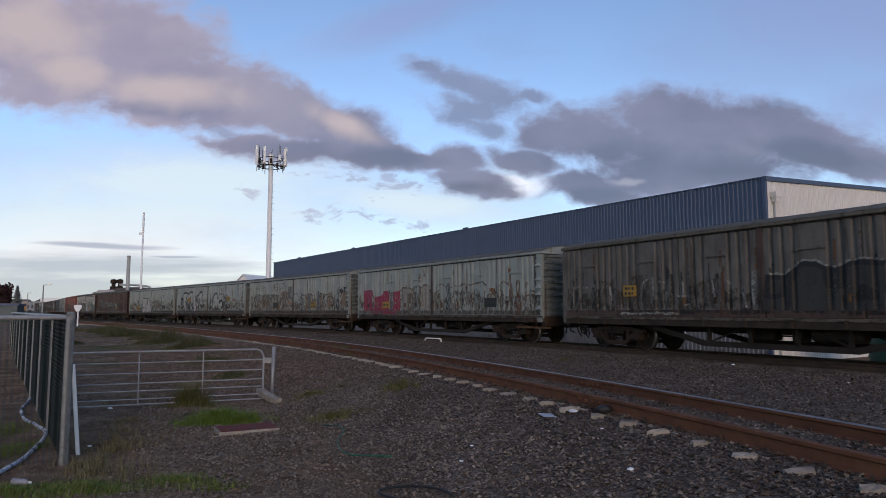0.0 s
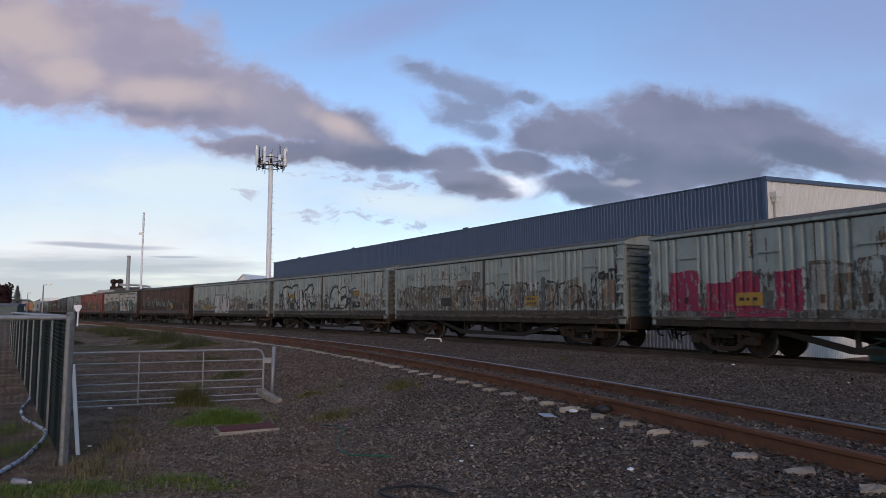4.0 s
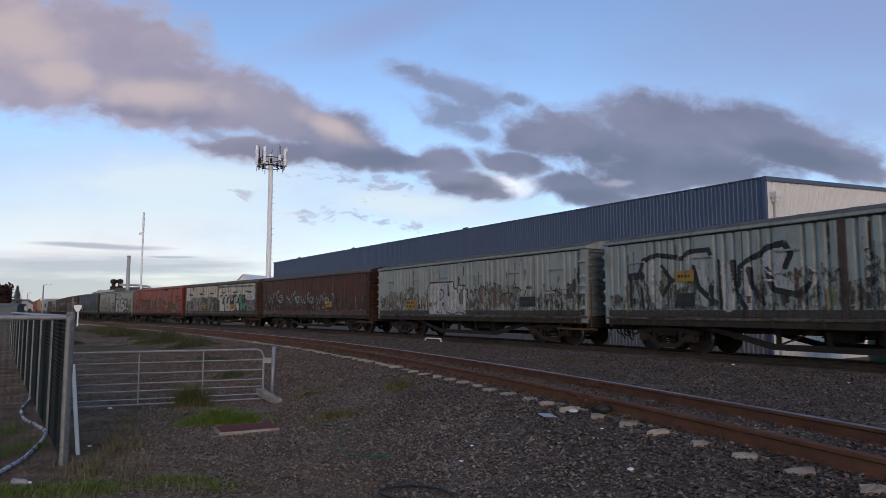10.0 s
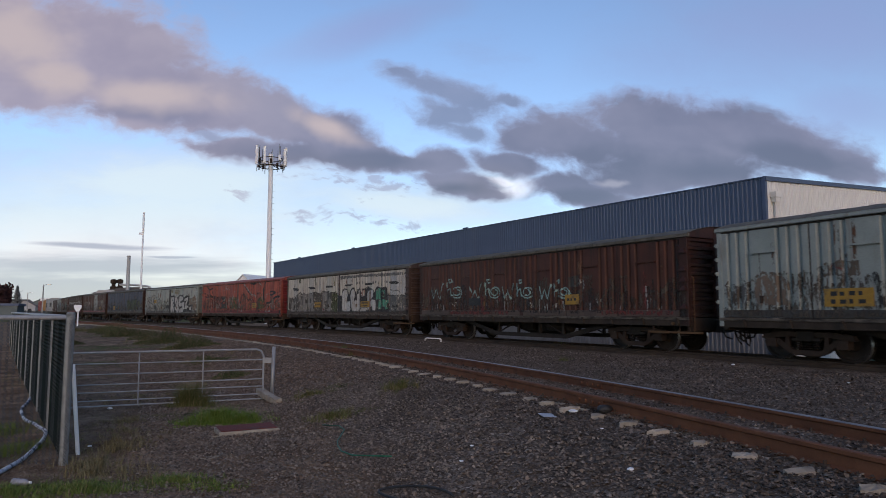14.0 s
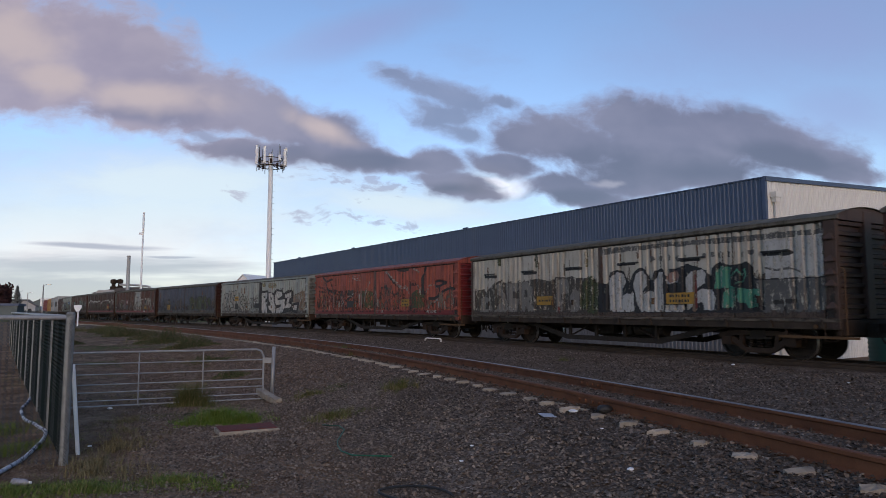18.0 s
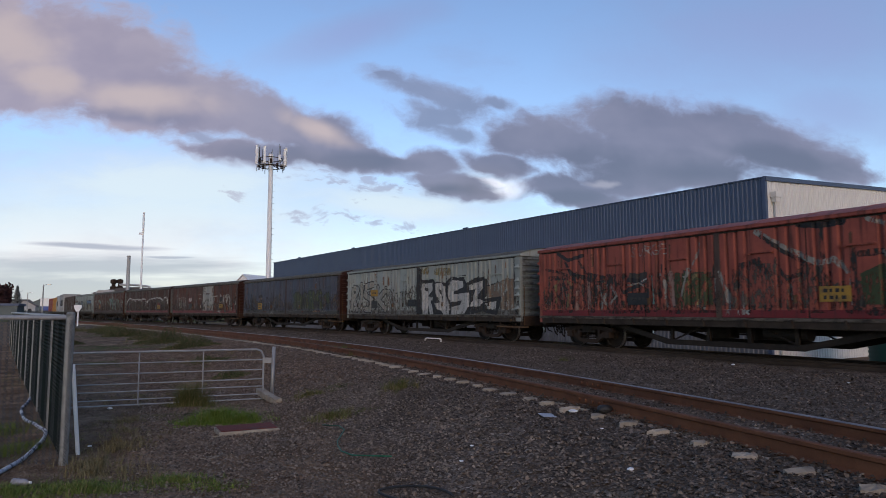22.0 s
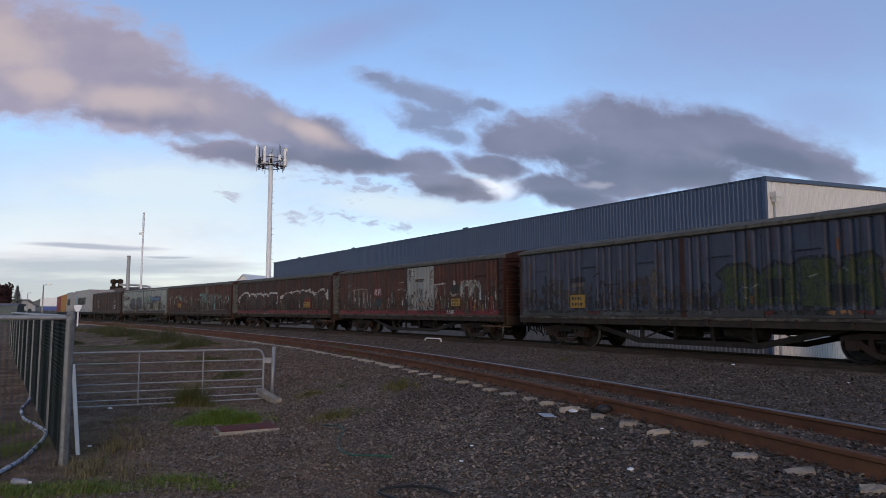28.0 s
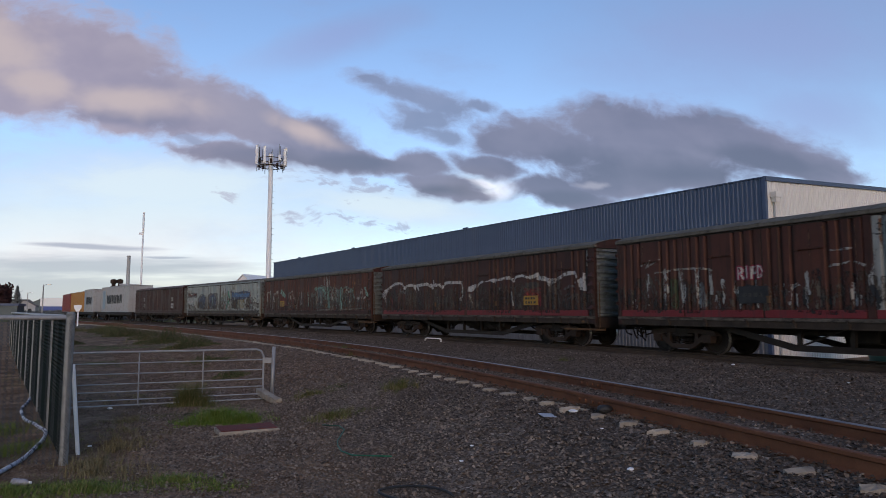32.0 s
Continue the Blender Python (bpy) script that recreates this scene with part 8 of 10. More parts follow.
# ------------------------------------------------------------------ loose stones of the ballast
def scatter_stones(name, label, n, region, size, seed, mat, sink=0.35):
    """Many small broken stones in one mesh: region(rng, n) gives x, y."""
    rng = np.random.default_rng(seed)
    x, y = region(rng, n)
    n = len(x)
    z = ground_z(x, y) + 0.012
    base = np.array([(1, 0, -0.3), (0.3, 0.95, -0.2), (-0.8, 0.6, -0.35), (-0.85, -0.55, -0.2), (0.35, -0.9, -0.3), (0.1, 0.1, 0.8), (-0.2, 0.25, 0.62)])
    tri = [(0, 1, 5), (1, 6, 5), (1, 2, 6), (2, 3, 6), (3, 5, 6), (3, 4, 5), (4, 0, 5)]
    v = base[None] * rng.uniform(0.7, 1.25, (n, 7, 1)) + rng.uniform(-0.16, 0.16, (n, 7, 3))
    s = size[0] + (size[1] - size[0]) * rng.random(n) ** 2.2
    v *= s[:, None, None] * np.stack([rng.uniform(0.8, 1.3, n), rng.uniform(0.7, 1.1, n), rng.uniform(0.4, 0.75, n)], 1)[:, None, :]
    a, b = rng.uniform(0, 6.28, n), rng.uniform(-0.7, 0.7, n)
    ca, sa_, cb, sb = np.cos(a), np.sin(a), np.cos(b), np.sin(b)
    vx, vz = v[..., 0] * cb[:, None] + v[..., 2] * sb[:, None], -v[..., 0] * sb[:, None] + v[..., 2] * cb[:, None]
    vy = v[..., 1]
    vx, vy = vx * ca[:, None] - vy * sa_[:, None], vx * sa_[:, None] + vy * ca[:, None]
    co = np.stack([vx + x[:, None], vy + y[:, None], vz + (z + s * sink * 0.25)[:, None]], -1).reshape(-1, 3)
    f = (np.array(tri)[None] + (np.arange(n) * 7)[:, None, None]).reshape(-1, 3)
    me = bpy.data.meshes.new(name)
    me.vertices.add(len(co))
    me.vertices.foreach_set("co", co.ravel().astype(np.float32))
    me.loops.add(f.size)
    me.loops.foreach_set("vertex_index", f.ravel().astype(np.int32))
    me.polygons.add(len(f))
    me.polygons.foreach_set("loop_start", np.arange(0, f.size, 3, dtype=np.int32))
    me.update(calc_edges=True)
    me.materials.append(mat)
    return tagged(new(name, me), label, "gravel", kind="stuff")


def stone_material(name, stops, rough=0.9):
    m = bpy.data.materials.new(name)
    m.use_nodes = True
    n, l = m.node_tree.nodes, m.node_tree.links
    p = n["Principled BSDF"]
    g = n.new("ShaderNodeNewGeometry")
    r = n.new("ShaderNodeValToRGB")
    e = r.color_ramp.elements
    while len(e) < len(stops):
        e.new(0.5)
    for i, (q, c) in enumerate(stops):
        e[i].position, e[i].color = q, (*c, 1)
    l.new(g.outputs["Random Per Island"], r.inputs[0])
    t = n.new("ShaderNodeTexNoise")
    t.inputs["Scale"].default_value = 70
    tc = n.new("ShaderNodeTexCoord")
    l.new(tc.outputs["Object"], t.inputs["Vector"])
    mr = n.new("ShaderNodeMapRange")
    mr.inputs["To Min"].default_value, mr.inputs["To Max"].default_value = 0.7, 1.3
    l.new(t.outputs["Fac"], mr.inputs["Value"])
    mx = n.new("ShaderNodeVectorMath")
    mx.operation = "SCALE"
    l.new(r.outputs[0], mx.inputs[0])
    l.new(mr.outputs["Result"], mx.inputs["Scale"])
    l.new(mx.outputs[0], p.inputs["Base Color"])
    p.inputs["Roughness"].default_value = rough
    p.inputs["Specular IOR Level"].default_value = 0.12
    return m


STONE = stone_material("ballast_stone", [(0.0, (0.03348, 0.02484, 0.01845)), (0.45, (0.07992, 0.06003, 0.0451)), (0.85, (0.1382, 0.1056, 0.08097)), (0.97, (0.189, 0.1501, 0.1189)), (1.0, (0.27, 0.2225, 0.1845))])


def near_bank(rng, n):
    u = -14 + 28 * rng.random(n) ** 1.15
    lat = -5.2 + 4.0 * rng.random(n) ** 0.75
    x, y, _ = near_line.at(u, lat)
    k = (y > 3.2) & (rng.random(n) < smooth_step(-2.6, -1.2, lat))
    return x[k], y[k]


def dusty_bank(rng, n):
    u = -14 + 28 * rng.random(n) ** 1.15
    lat = -6.0 + 4.8 * rng.random(n) ** 0.9
    x, y, _ = near_line.at(u, lat)
    k = (y > 3.2) & (rng.random(n) > smooth_step(-2.6, -1.2, lat)) & (rng.random(n) > smooth_step(-2.5, 1.5, u + 0.8 * (lat + 2)))
    return x[k], y[k]


def brown_bank(rng, n):
    u, lat = rng.uniform(-4, 16, n), -6.0 + 4.9 * rng.random(n)
    x, y, _ = near_line.at(u, lat)
    k = rng.random(n) < smooth_step(-2.5, 1.5, u + 0.8 * (lat + 2))
    return x[k], y[k]


def sleeper_edge(rng, n):
    u, lat = rng.uniform(-12, 12, n), -1.4 + 0.78 * rng.random(n) ** 0.9
    x, y, _ = near_line.at(u, lat)
    return x, y


def between_rails(rng, n):
    u, lat = rng.uniform(-12, 14, n), rng.uniform(-0.5, 0.5, n)
    x, y, _ = near_line.at(u, lat)
    return x, y


def beyond_rails(rng, n):
    u, lat = rng.uniform(-12, 18, n), 0.7 + 4.6 * rng.random(n)
    x, y, _ = near_line.at(u, lat)
    return x, y


def yard(rng, n):
    x, y = rng.uniform(-11, 1.5, n), 5.5 + 17 * rng.random(n) ** 1.3
    ln, _ = near_line.lateral(x, y)
    k = (ln < -3.2) & (rng.random(n) < 0.6 + 0.4 * smooth_step(-6.6, -3.6, ln))
    return x[k], y[k]


DUSTY = stone_material("dusty_ballast_stone", [(0.0, (0.05929, 0.04471, 0.03321)), (0.4, (0.1318, 0.1018, 0.07749)), (0.75, (0.1912, 0.149, 0.1138)), (0.95, (0.2268, 0.178, 0.1363)), (1.0, (0.2916, 0.238, 0.1886))])
scatter_stones("ballast_shoulder", "dark grey crushed ballast stones beside the rails", 85000, near_bank, (0.009, 0.026), 3, STONE)
scatter_stones("dusty_ballast", "dusty grey-brown ballast stones down the bank", 95000, dusty_bank, (0.009, 0.027), 9, DUSTY)
scatter_stones("ballast_edge", "ballast stones over the sleeper ends", 15000, sleeper_edge, (0.012, 0.03), 7, STONE)
scatter_stones("ballast_bed", "dark ballast stones between the rails", 9000, between_rails, (0.012, 0.03), 4, STONE)
scatter_stones("ballast_verge", "dark ballast stones beyond the rails", 44000, beyond_rails, (0.012, 0.03), 5, STONE)


def far_verge(rng, n):
    u, lat = rng.uniform(-22, 30, n), -3.4 + 3.3 * rng.random(n)
    x, y, _ = side_line.at(u, lat)
    return x, y


EARTHY = stone_material("earthy_brown_stone", [(0.0, (0.07115, 0.04603, 0.03)), (0.5, (0.1493, 0.1015, 0.06918)), (0.88, (0.2204, 0.1557, 0.111)), (0.985, (0.2624, 0.2008, 0.1512)), (1.0, (0.3266, 0.2651, 0.2056))])
YARDSTONE = stone_material("dusty_brown_gravel", [(0.0, (0.08258, 0.05822, 0.04184)), (0.5, (0.154, 0.1124, 0.0849)), (0.88, (0.1995, 0.1489, 0.111)), (0.985, (0.2333, 0.1782, 0.1355)), (1.0, (0.3033, 0.2425, 0.1935))])
scatter_stones("yard_gravel", "scattered brown gravel trodden into dirt", 105000, yard, (0.005, 0.021), 6, YARDSTONE)


def waste(rng, n):
    x, y = rng.uniform(-27, -4, n), 13 + 33 * rng.random(n) ** 1.3
    ln, _ = near_line.lateral(x, y)
    k = (ln < -1.0) & (rng.random(n) < 0.25 + 0.75 * smooth_step(-9, -2, ln))
    return x[k], y[k]


scatter_stones("earthy_bank", "brown earthy stones on the upper bank", 46000, brown_bank, (0.01, 0.036), 12, EARTHY)
scatter_stones("waste_gravel", "coarse brown gravel on the waste ground", 42000, waste, (0.014, 0.045), 10, YARDSTONE)
scatter_stones("far_ballast", "dark ballast stones beside the train's rails", 24000, far_verge, (0.014, 0.036), 8, STONE)


# ------------------------------------------------------------------ grass and weeds
def blades(name, label, patches, mat, seed, wide=1.0):
    """patches: x, y, radius x, radius y, count, height."""
    rng = np.random.default_rng(seed)
    vs, fs = [], []
    for cx, cy, rx, ry, n, hh in patches:
        m = max(3, n // 16)
        a, r = rng.uniform(0, 6.28, m), np.abs(rng.normal(0, 0.6, m))
        k = rng.integers(0, m, n)
        size = rng.uniform(0.3, 1.2, m) ** 1.3
        r = r[k]
        x = cx + np.cos(a[k]) * r * rx + rng.normal(0, 0.035, n)
        y = cy + np.sin(a[k]) * r * ry + rng.normal(0, 0.035, n)
        z = ground_z(x, y) - 0.01
        h = hh * rng.uniform(0.35, 1.15, n) * np.clip(1.25 - 0.5 * r, 0.3, 1) * size[k]
        t = rng.uniform(0, 6.28, n)
        lean = rng.uniform(0.15, 1.5, n) * h
        w = rng.uniform(0.0016, 0.0042, n) * wide
        for i in range(n):
            dx, dy = math.cos(t[i]), math.sin(t[i])
            k = len(vs)
            px, py, pz = x[i], y[i], z[i]
            vs += [(px - dy * w[i], py + dx * w[i], pz), (px + dy * w[i], py - dx * w[i], pz),
                   (px + dx * lean[i] * 0.35 + dy * w[i] * 0.8, py + dy * lean[i] * 0.35 - dx * w[i] * 0.8, pz + h[i] * 0.6),
                   (px + dx * lean[i] * 0.35 - dy * w[i] * 0.8, py + dy * lean[i] * 0.35 + dx * w[i] * 0.8, pz + h[i] * 0.6), (px + dx * lean[i], py + dy * lean[i], pz + h[i])]
            fs += [(k, k + 1, k + 2, k + 3), (k + 3, k + 2, k + 4)]
    me = bpy.data.meshes.new(name)
    me.from_pydata(vs, [], fs)
    me.materials.append(mat)
    return tagged(new(name, me), label, "grass", kind="stuff")


GRASS = stone_material("green_grass", [(0.0, (0.06, 0.11, 0.016)), (0.6, (0.11, 0.18, 0.028)), (0.9, (0.16, 0.2, 0.045)), (1.0, (0.24, 0.2, 0.09))], 0.7)
WEED = stone_material("dull_weeds", [(0.0, (0.06, 0.075, 0.022)), (0.6, (0.1, 0.11, 0.036)), (0.85, (0.15, 0.13, 0.058)), (1.0, (0.2, 0.16, 0.085))], 0.8)
WEED_GREEN = stone_material("green_weeds", [(0.0, (0.036, 0.047, 0.02)), (0.5, (0.06, 0.075, 0.029)), (0.75, (0.095, 0.09, 0.042)), (1.0, (0.17, 0.125, 0.078))], 0.8)
STRAW = stone_material("dry_grass", [(0.0, (0.1, 0.085, 0.042)), (0.6, (0.16, 0.135, 0.068)), (1.0, (0.23, 0.19, 0.105))], 0.8)
OLIVE = stone_material("olive_grass", [(0.0, (0.065, 0.105, 0.02)), (0.6, (0.12, 0.17, 0.038)), (0.85, (0.17, 0.185, 0.06)), (1.0, (0.24, 0.2, 0.1))], 0.75)
blades("grass_patch", "bright green grass beside the drain cover", [(-3.62, 10.95, 0.42, 0.45, 6500, 0.22), (-3.15, 10.75, 0.4, 0.3, 2600, 0.17), (-3.95, 10.6, 0.3, 0.3, 900, 0.1)], GRASS, 11)
blades("grass_tuft", "tall dull green tuft at the gate", [(-4.7, 12.5, 0.26, 0.26, 2600, 0.42), (-4.4, 12.4, 0.25, 0.2, 700, 0.25)], WEED, 12)
blades("grass_verge", "green grass along the fence foot", [(-3.5, 6.75, 0.7, 0.3, 4200, 0.09), (-2.75, 7.05, 0.6, 0.28, 3400, 0.08), (-5.4, 8.6, 0.4, 0.7, 4200, 0.09), (-6.5, 9.9, 0.5, 0.9, 3400, 0.1), (-2.25, 6.8, 0.4, 0.2, 1000, 0.07), (-4.2, 6.6, 0.7, 0.3, 2600, 0.08)], OLIVE, 13)
blades("dry_grass", "dry straw-coloured grass among dirt", [(-3.8, 7.5, 0.8, 0.5, 1300, 0.11), (-4.2, 8.9, 0.6, 0.9, 2400, 0.1), (-5.0, 10.8, 0.8, 1.0, 1800, 0.08), (-6.0, 13.5, 1.0, 1.2, 1500, 0.1), (-4.6, 9.9, 0.5, 0.5, 900, 0.07), (-4.0, 7.9, 0.5, 0.4, 1200, 0.13), (-3.0, 7.2, 0.8, 0.4, 600, 0.1), (-1.57, 10.5, 0.5, 0.3, 700, 0.08), (-0.8, 11.6, 0.4, 0.4, 400, 0.1)], STRAW, 14)
blades("weeds", "dull weeds growing in the ballast", [(-0.72, 11.6, 0.3, 0.4, 1100, 0.2), (-1.66, 10.29, 0.5, 0.25, 1500, 0.13), (-2.43, 12.57, 0.5, 0.4, 900, 0.12), (3.04, 17.12, 0.3, 0.3, 400, 0.16), (4.1, 23.5, 0.35, 0.3, 240, 0.26), (-3.18, 21.74, 0.5, 0.5, 240, 0.2),
        (-2.58, 18.5, 0.5, 0.5, 300, 0.14)], WEED, 15)
blades("dry_rough_grass", "dry stalks on the waste ground", [(-23.0, 43.0, 1.6, 1.2, 700, 0.4), (-12.8, 29.5, 2.0, 1.0, 700, 0.35), (-8.0, 21.5, 2.6, 1.3, 700, 0.2), (-10, 17, 2.5, 2.5, 1500, 0.14), (-5.5, 15.5, 1.6, 1.4, 900, 0.12)], STRAW, 17)

# ------------------------------------------------------------------ chain-link fence
GREENWIRE = surface("dark_green_wire", (0.009, 0.016, 0.014), (0.016, 0.025, 0.022), 6, 0.6, 0.2, 0)
OLDGALV = surface("dull_galvanised_post", (0.17, 0.177, 0.174), (0.24, 0.247, 0.24), 9, 0.6, 0.2, 0.1, dirt=(0.06, 0.065, 0.06), dirt_scale=6)
POSTGREY = surface("dark_weathered_post", (0.16, 0.168, 0.166), (0.23, 0.238, 0.234), 14, 0.7, 0.1, 0.2, dirt=(0.035, 0.04, 0.038), dirt_scale=8)
SIDEWIRE = surface("weathered_wire", (0.06, 0.064, 0.066), (0.1, 0.105, 0.107), 8, 0.6, 0.3, 0)
FENCE_TOP, FOOT = 1.055, -0.64
CORN = Vector((-4.345, 7.85, 0))
AWAY = Vector((-math.sin(radians(34.05)), math.cos(radians(34.05)), 0))
SIDE = Vector((-1, 0.0, 0))


def link_mesh(origin, way, length, z0, z1, cell, r, mat):
    """Diamond wire netting: zigzag wires in a vertical plane, each a three-sided rod."""
    vs, fs = [], []
    nrm = Vector((-way.y, way.x, 0))
    offs = [nrm * r, (nrm * -0.5 + Vector((0, 0, 0.87))) * r, (nrm * -0.5 - Vector((0, 0, 0.87))) * r]
    n = int((z1 - z0) / (cell / 2))
    k = int(length / cell)
    for i in range(k):
        for flip in (0, 1):
            prev = None
            for j in range(n + 1):
                s = ((j + flip) % 2) * cell / 2 + (i + 0.5 * flip * 0) * cell
                c = origin + way * s + Vector((0, 0, z0 + j * cell / 2)) + nrm * (0.003 if flip else -0.003)
                b = len(vs)
                vs += [tuple(c + o) for o in offs]
                if prev is not None:
                    for q in range(3):
                        w = (q + 1) % 3
                        fs.append((prev + q, prev + w, b + w, b + q))
                prev = b
    me = bpy.data.meshes.new("wire_netting")
    me.from_pydata(vs, [], fs)
    me.materials.append(mat)
    return me


fence = thing("chain_link_fence", "chain-link fence of dark wire on galvanised posts", "fence", pose(0, 0, 0))
for origin, way, length in ((CORN, AWAY, 24.0), (CORN, SIDE, 4.5)):
    o = part("wire_netting", link_mesh(origin + (way * 0.05 if way is AWAY else Vector((0.06, -0.056, 0))), way, length, FOOT + 0.03, FENCE_TOP - 0.01, 0.055 if way is AWAY else 0.08, 0.0066 if way is AWAY else 0.0046, GREENWIRE if way is AWAY else SIDEWIRE), None, fence, "dark diamond wire netting")
    tagged(o, kind="stuff")
    bm = bmesh.new()
    end = origin + way * length
    tube(bm, [origin + Vector((0, 0, FENCE_TOP)), end + Vector((0, 0, FENCE_TOP))], 0.03, 10)
    part("top_rail", bm, GALV, fence)
for i in range(11):
    p = CORN + AWAY * 2.4 * i
    bm = bmesh.new()
    r = 0.048 if i == 0 else 0.034
    tube(bm, [(p.x, p.y, FOOT - 0.1), (p.x, p.y, FENCE_TOP + 0.02)], r, 12)
    if i == 0:
        lathe(bm, [(FENCE_TOP + 0.02, 0.05), (FENCE_TOP + 0.045, 0.05), (FENCE_TOP + 0.065, 0.03)], "z", 12, Matrix.Translation((p.x, p.y, 0)))
    part("fence_post", bm, OLDGALV if i else POSTGREY, fence)
p = CORN + SIDE * 2.5
bm = bmesh.new()
tube(bm, [(p.x, p.y, FOOT - 0.1), (p.x, p.y, FENCE_TOP + 0.02)], 0.033, 12)
part("fence_post", bm, GALV, fence)
for z in (0.2, FOOT + 0.08):
    bm = bmesh.new()
    q = CORN + AWAY * 24
    tube(bm, [(CORN.x, CORN.y, z), (q.x, q.y, z)], 0.004, 5)
    part("strain_wire", bm, GALV, fence)

bm = bmesh.new()
tube(bm, [(-4.5, 8.45, -0.66), (-4.6, 8.42, 0.47)], 0.024, 10)
tagged(part("white_pole", bm, WHITE), "white plastic pole leaning on the fence corner", "pole")

# hose along the fence foot
HOSE = surface("white_hose_cover", (0.46, 0.48, 0.53), (0.6, 0.62, 0.66), 14, 0.5, 0, 0.1, dirt=(0.1, 0.12, 0.18), dirt_amount=0.6, dirt_scale=12)
HOSE_BLUE = surface("navy_hose_bands", (0.016, 0.024, 0.06), (0.03, 0.045, 0.1), 14, 0.5, 0, 0.1)
run = [(-4.57, 6.6), (-4.74, 7.36), (-4.82, 7.67), (-4.98, 8.16), (-5.21, 8.8), (-5.49, 9.42), (-5.74, 9.85), (-6.23, 10.42), (-6.68, 10.9), (-7.31, 11.81), (-7.74, 12.65), (-8.31, 13.71), (-9.12, 14.97), (-10.38, 16.89), (-11.86, 19.02), (-13.4, 21.33)]
pts = []
for i in range(len(run) - 1):
    for k in range(16):
        a, b, c, d = (Vector((*run[min(max(i + q, 0), len(run) - 1)], 0)) for q in (-1, 0, 1, 2))
        t = k / 16
        pts.append(0.5 * ((2 * b) + (c - a) * t + (2 * a - 5 * b + 4 * c - d) * t * t + (3 * b - a - 3 * c + d) * t ** 3))
gz = ground_z(np.array([q.x for q in pts]), np.array([q.y for q in pts]))
bm = bmesh.new()
tube(bm, [(q.x, q.y, z + 0.025) for q, z in zip(pts, gz)], 0.025, 8)
for i, f in enumerate(bm.faces):
    ring_ = i // 8
    f.material_index = int(random.Random(ring_ // 2).random() < (0.14 if ring_ < 120 else 0.4))
tagged(part("garden_hose", bm, [HOSE, HOSE_BLUE], smooth=True), "thick blue and white hose lying along the fence", "hose")

# ------------------------------------------------------------------ farm gate
GL, GR = Vector((-6.55, 11.97, 0)), Vector((-3.50, 13.2, 0))
G0, G1 = -0.563, 0.386
gate = thing("farm_gate", "galvanised seven-bar farm gate, shut", "gate", pose(0, 0, 0))
gw = (GR - GL).normalized()
for i, k in enumerate((1.0, 0.79, 0.59, 0.4, 0.255, 0.1, 0.0)):
    z = G0 + (G1 - G0) * k
    bm = bmesh.new()
    if i == 0:
        tube(bm, [GL + Vector((0, 0, z)), GR - gw * 0.14 + Vector((0, 0, z)), GR - gw * 0.05 + Vector((0, 0, z - 0.03)), GR + Vector((0, 0, z - 0.13)), GR + Vector((0, 0, G0))], 0.019, 8)
    else:
        tube(bm, [GL + Vector((0, 0, z)), GR + Vector((0, 0, z))], 0.0115 if i < 6 else 0.014, 8)
    part("bar", bm, GALV, gate)
for k in (0.0, 0.33, 0.665):
    q = GL.lerp(GR, k)
    bm = bmesh.new()
    tube(bm, [(q.x, q.y - 0.02, G0), (q.x, q.y - 0.02, G1 - 0.02)], 0.014, 8)
    part("upright", bm, GALV, gate)
bm = bmesh.new()
box(bm, GR.x + 0.02, GR.x + 0.16, GR.y - 0.02, GR.y + 0.03, 0.12, 0.22)
part("latch", bm, GALV, gate)
bm = bmesh.new()
tube(bm, [(GR.x + 0.16, GR.y + 0.05, -0.75), (GR.x + 0.185, GR.y + 0.05, 0.43)], 0.034, 10)
tagged(part("gate_post", bm, GALV, smooth=True), "galvanised steel gate post", "post")
bm = bmesh.new()
tube(bm, [(GL.x - 0.1, GL.y, -0.75), (GL.x - 0.1, GL.y, 0.5)], 0.045, 10)
tagged(part("gate_post", bm, GALV, smooth=True), "galvanised steel hinge post of the gate", "post")

bm = bmesh.new()
box(bm, -0.55, 0.55, -0.065, 0.065, -0.06, 0.06)
bmesh.ops.subdivide_edges(bm, edges=[e for e in bm.edges if e.calc_length() > 0.5], cuts=4)
bmesh.ops.bevel(bm, geom=bm.edges[:], offset=0.012, segments=1, affect="EDGES")
for v in bm.verts:
    v.co += Vector((random.uniform(-0.015, 0.015), random.uniform(-0.012, 0.012), random.uniform(-0.012, 0.012)))
bm.transform(pose(-3.33, 12.96, -0.49, 6, 5, -56))
tagged(part("concrete_block", bm, CONCRETE), "broken concrete post lying by the gate", "concrete")

# drain cover
LID = surface("rusty_red_lid", (0.115, 0.03, 0.024), (0.145, 0.04, 0.032), 6, 0.9, 0.1, 0.2, dirt=(0.06, 0.04, 0.035))
drain = thing("drain_cover", "rusty red steel drain lid in a concrete frame", "drain cover", pose(-2.86, 9.95, -0.605, 0, 0, 27) @ Matrix.Diagonal((0.84, 0.62, 1, 1)))
for x0, x1, y0, y1 in ((-0.5, 0.5, -0.42, -0.34), (-0.5, 0.5, 0.34, 0.42), (-0.5, -0.42, -0.34, 0.34), (0.42, 0.5, -0.34, 0.34)):
    bm = bmesh.new()
    box(bm, x0, x1, y0, y1, -0.12, 0.045, None, 0.01)
    part("kerb", bm, CONCRETE, drain)
bm = bmesh.new()
box(bm, -0.47, 0.47, -0.39, 0.39, 0.049, 0.058, None, 0.003)
part("lid", bm, LID, drain, "rusty red steel lid")


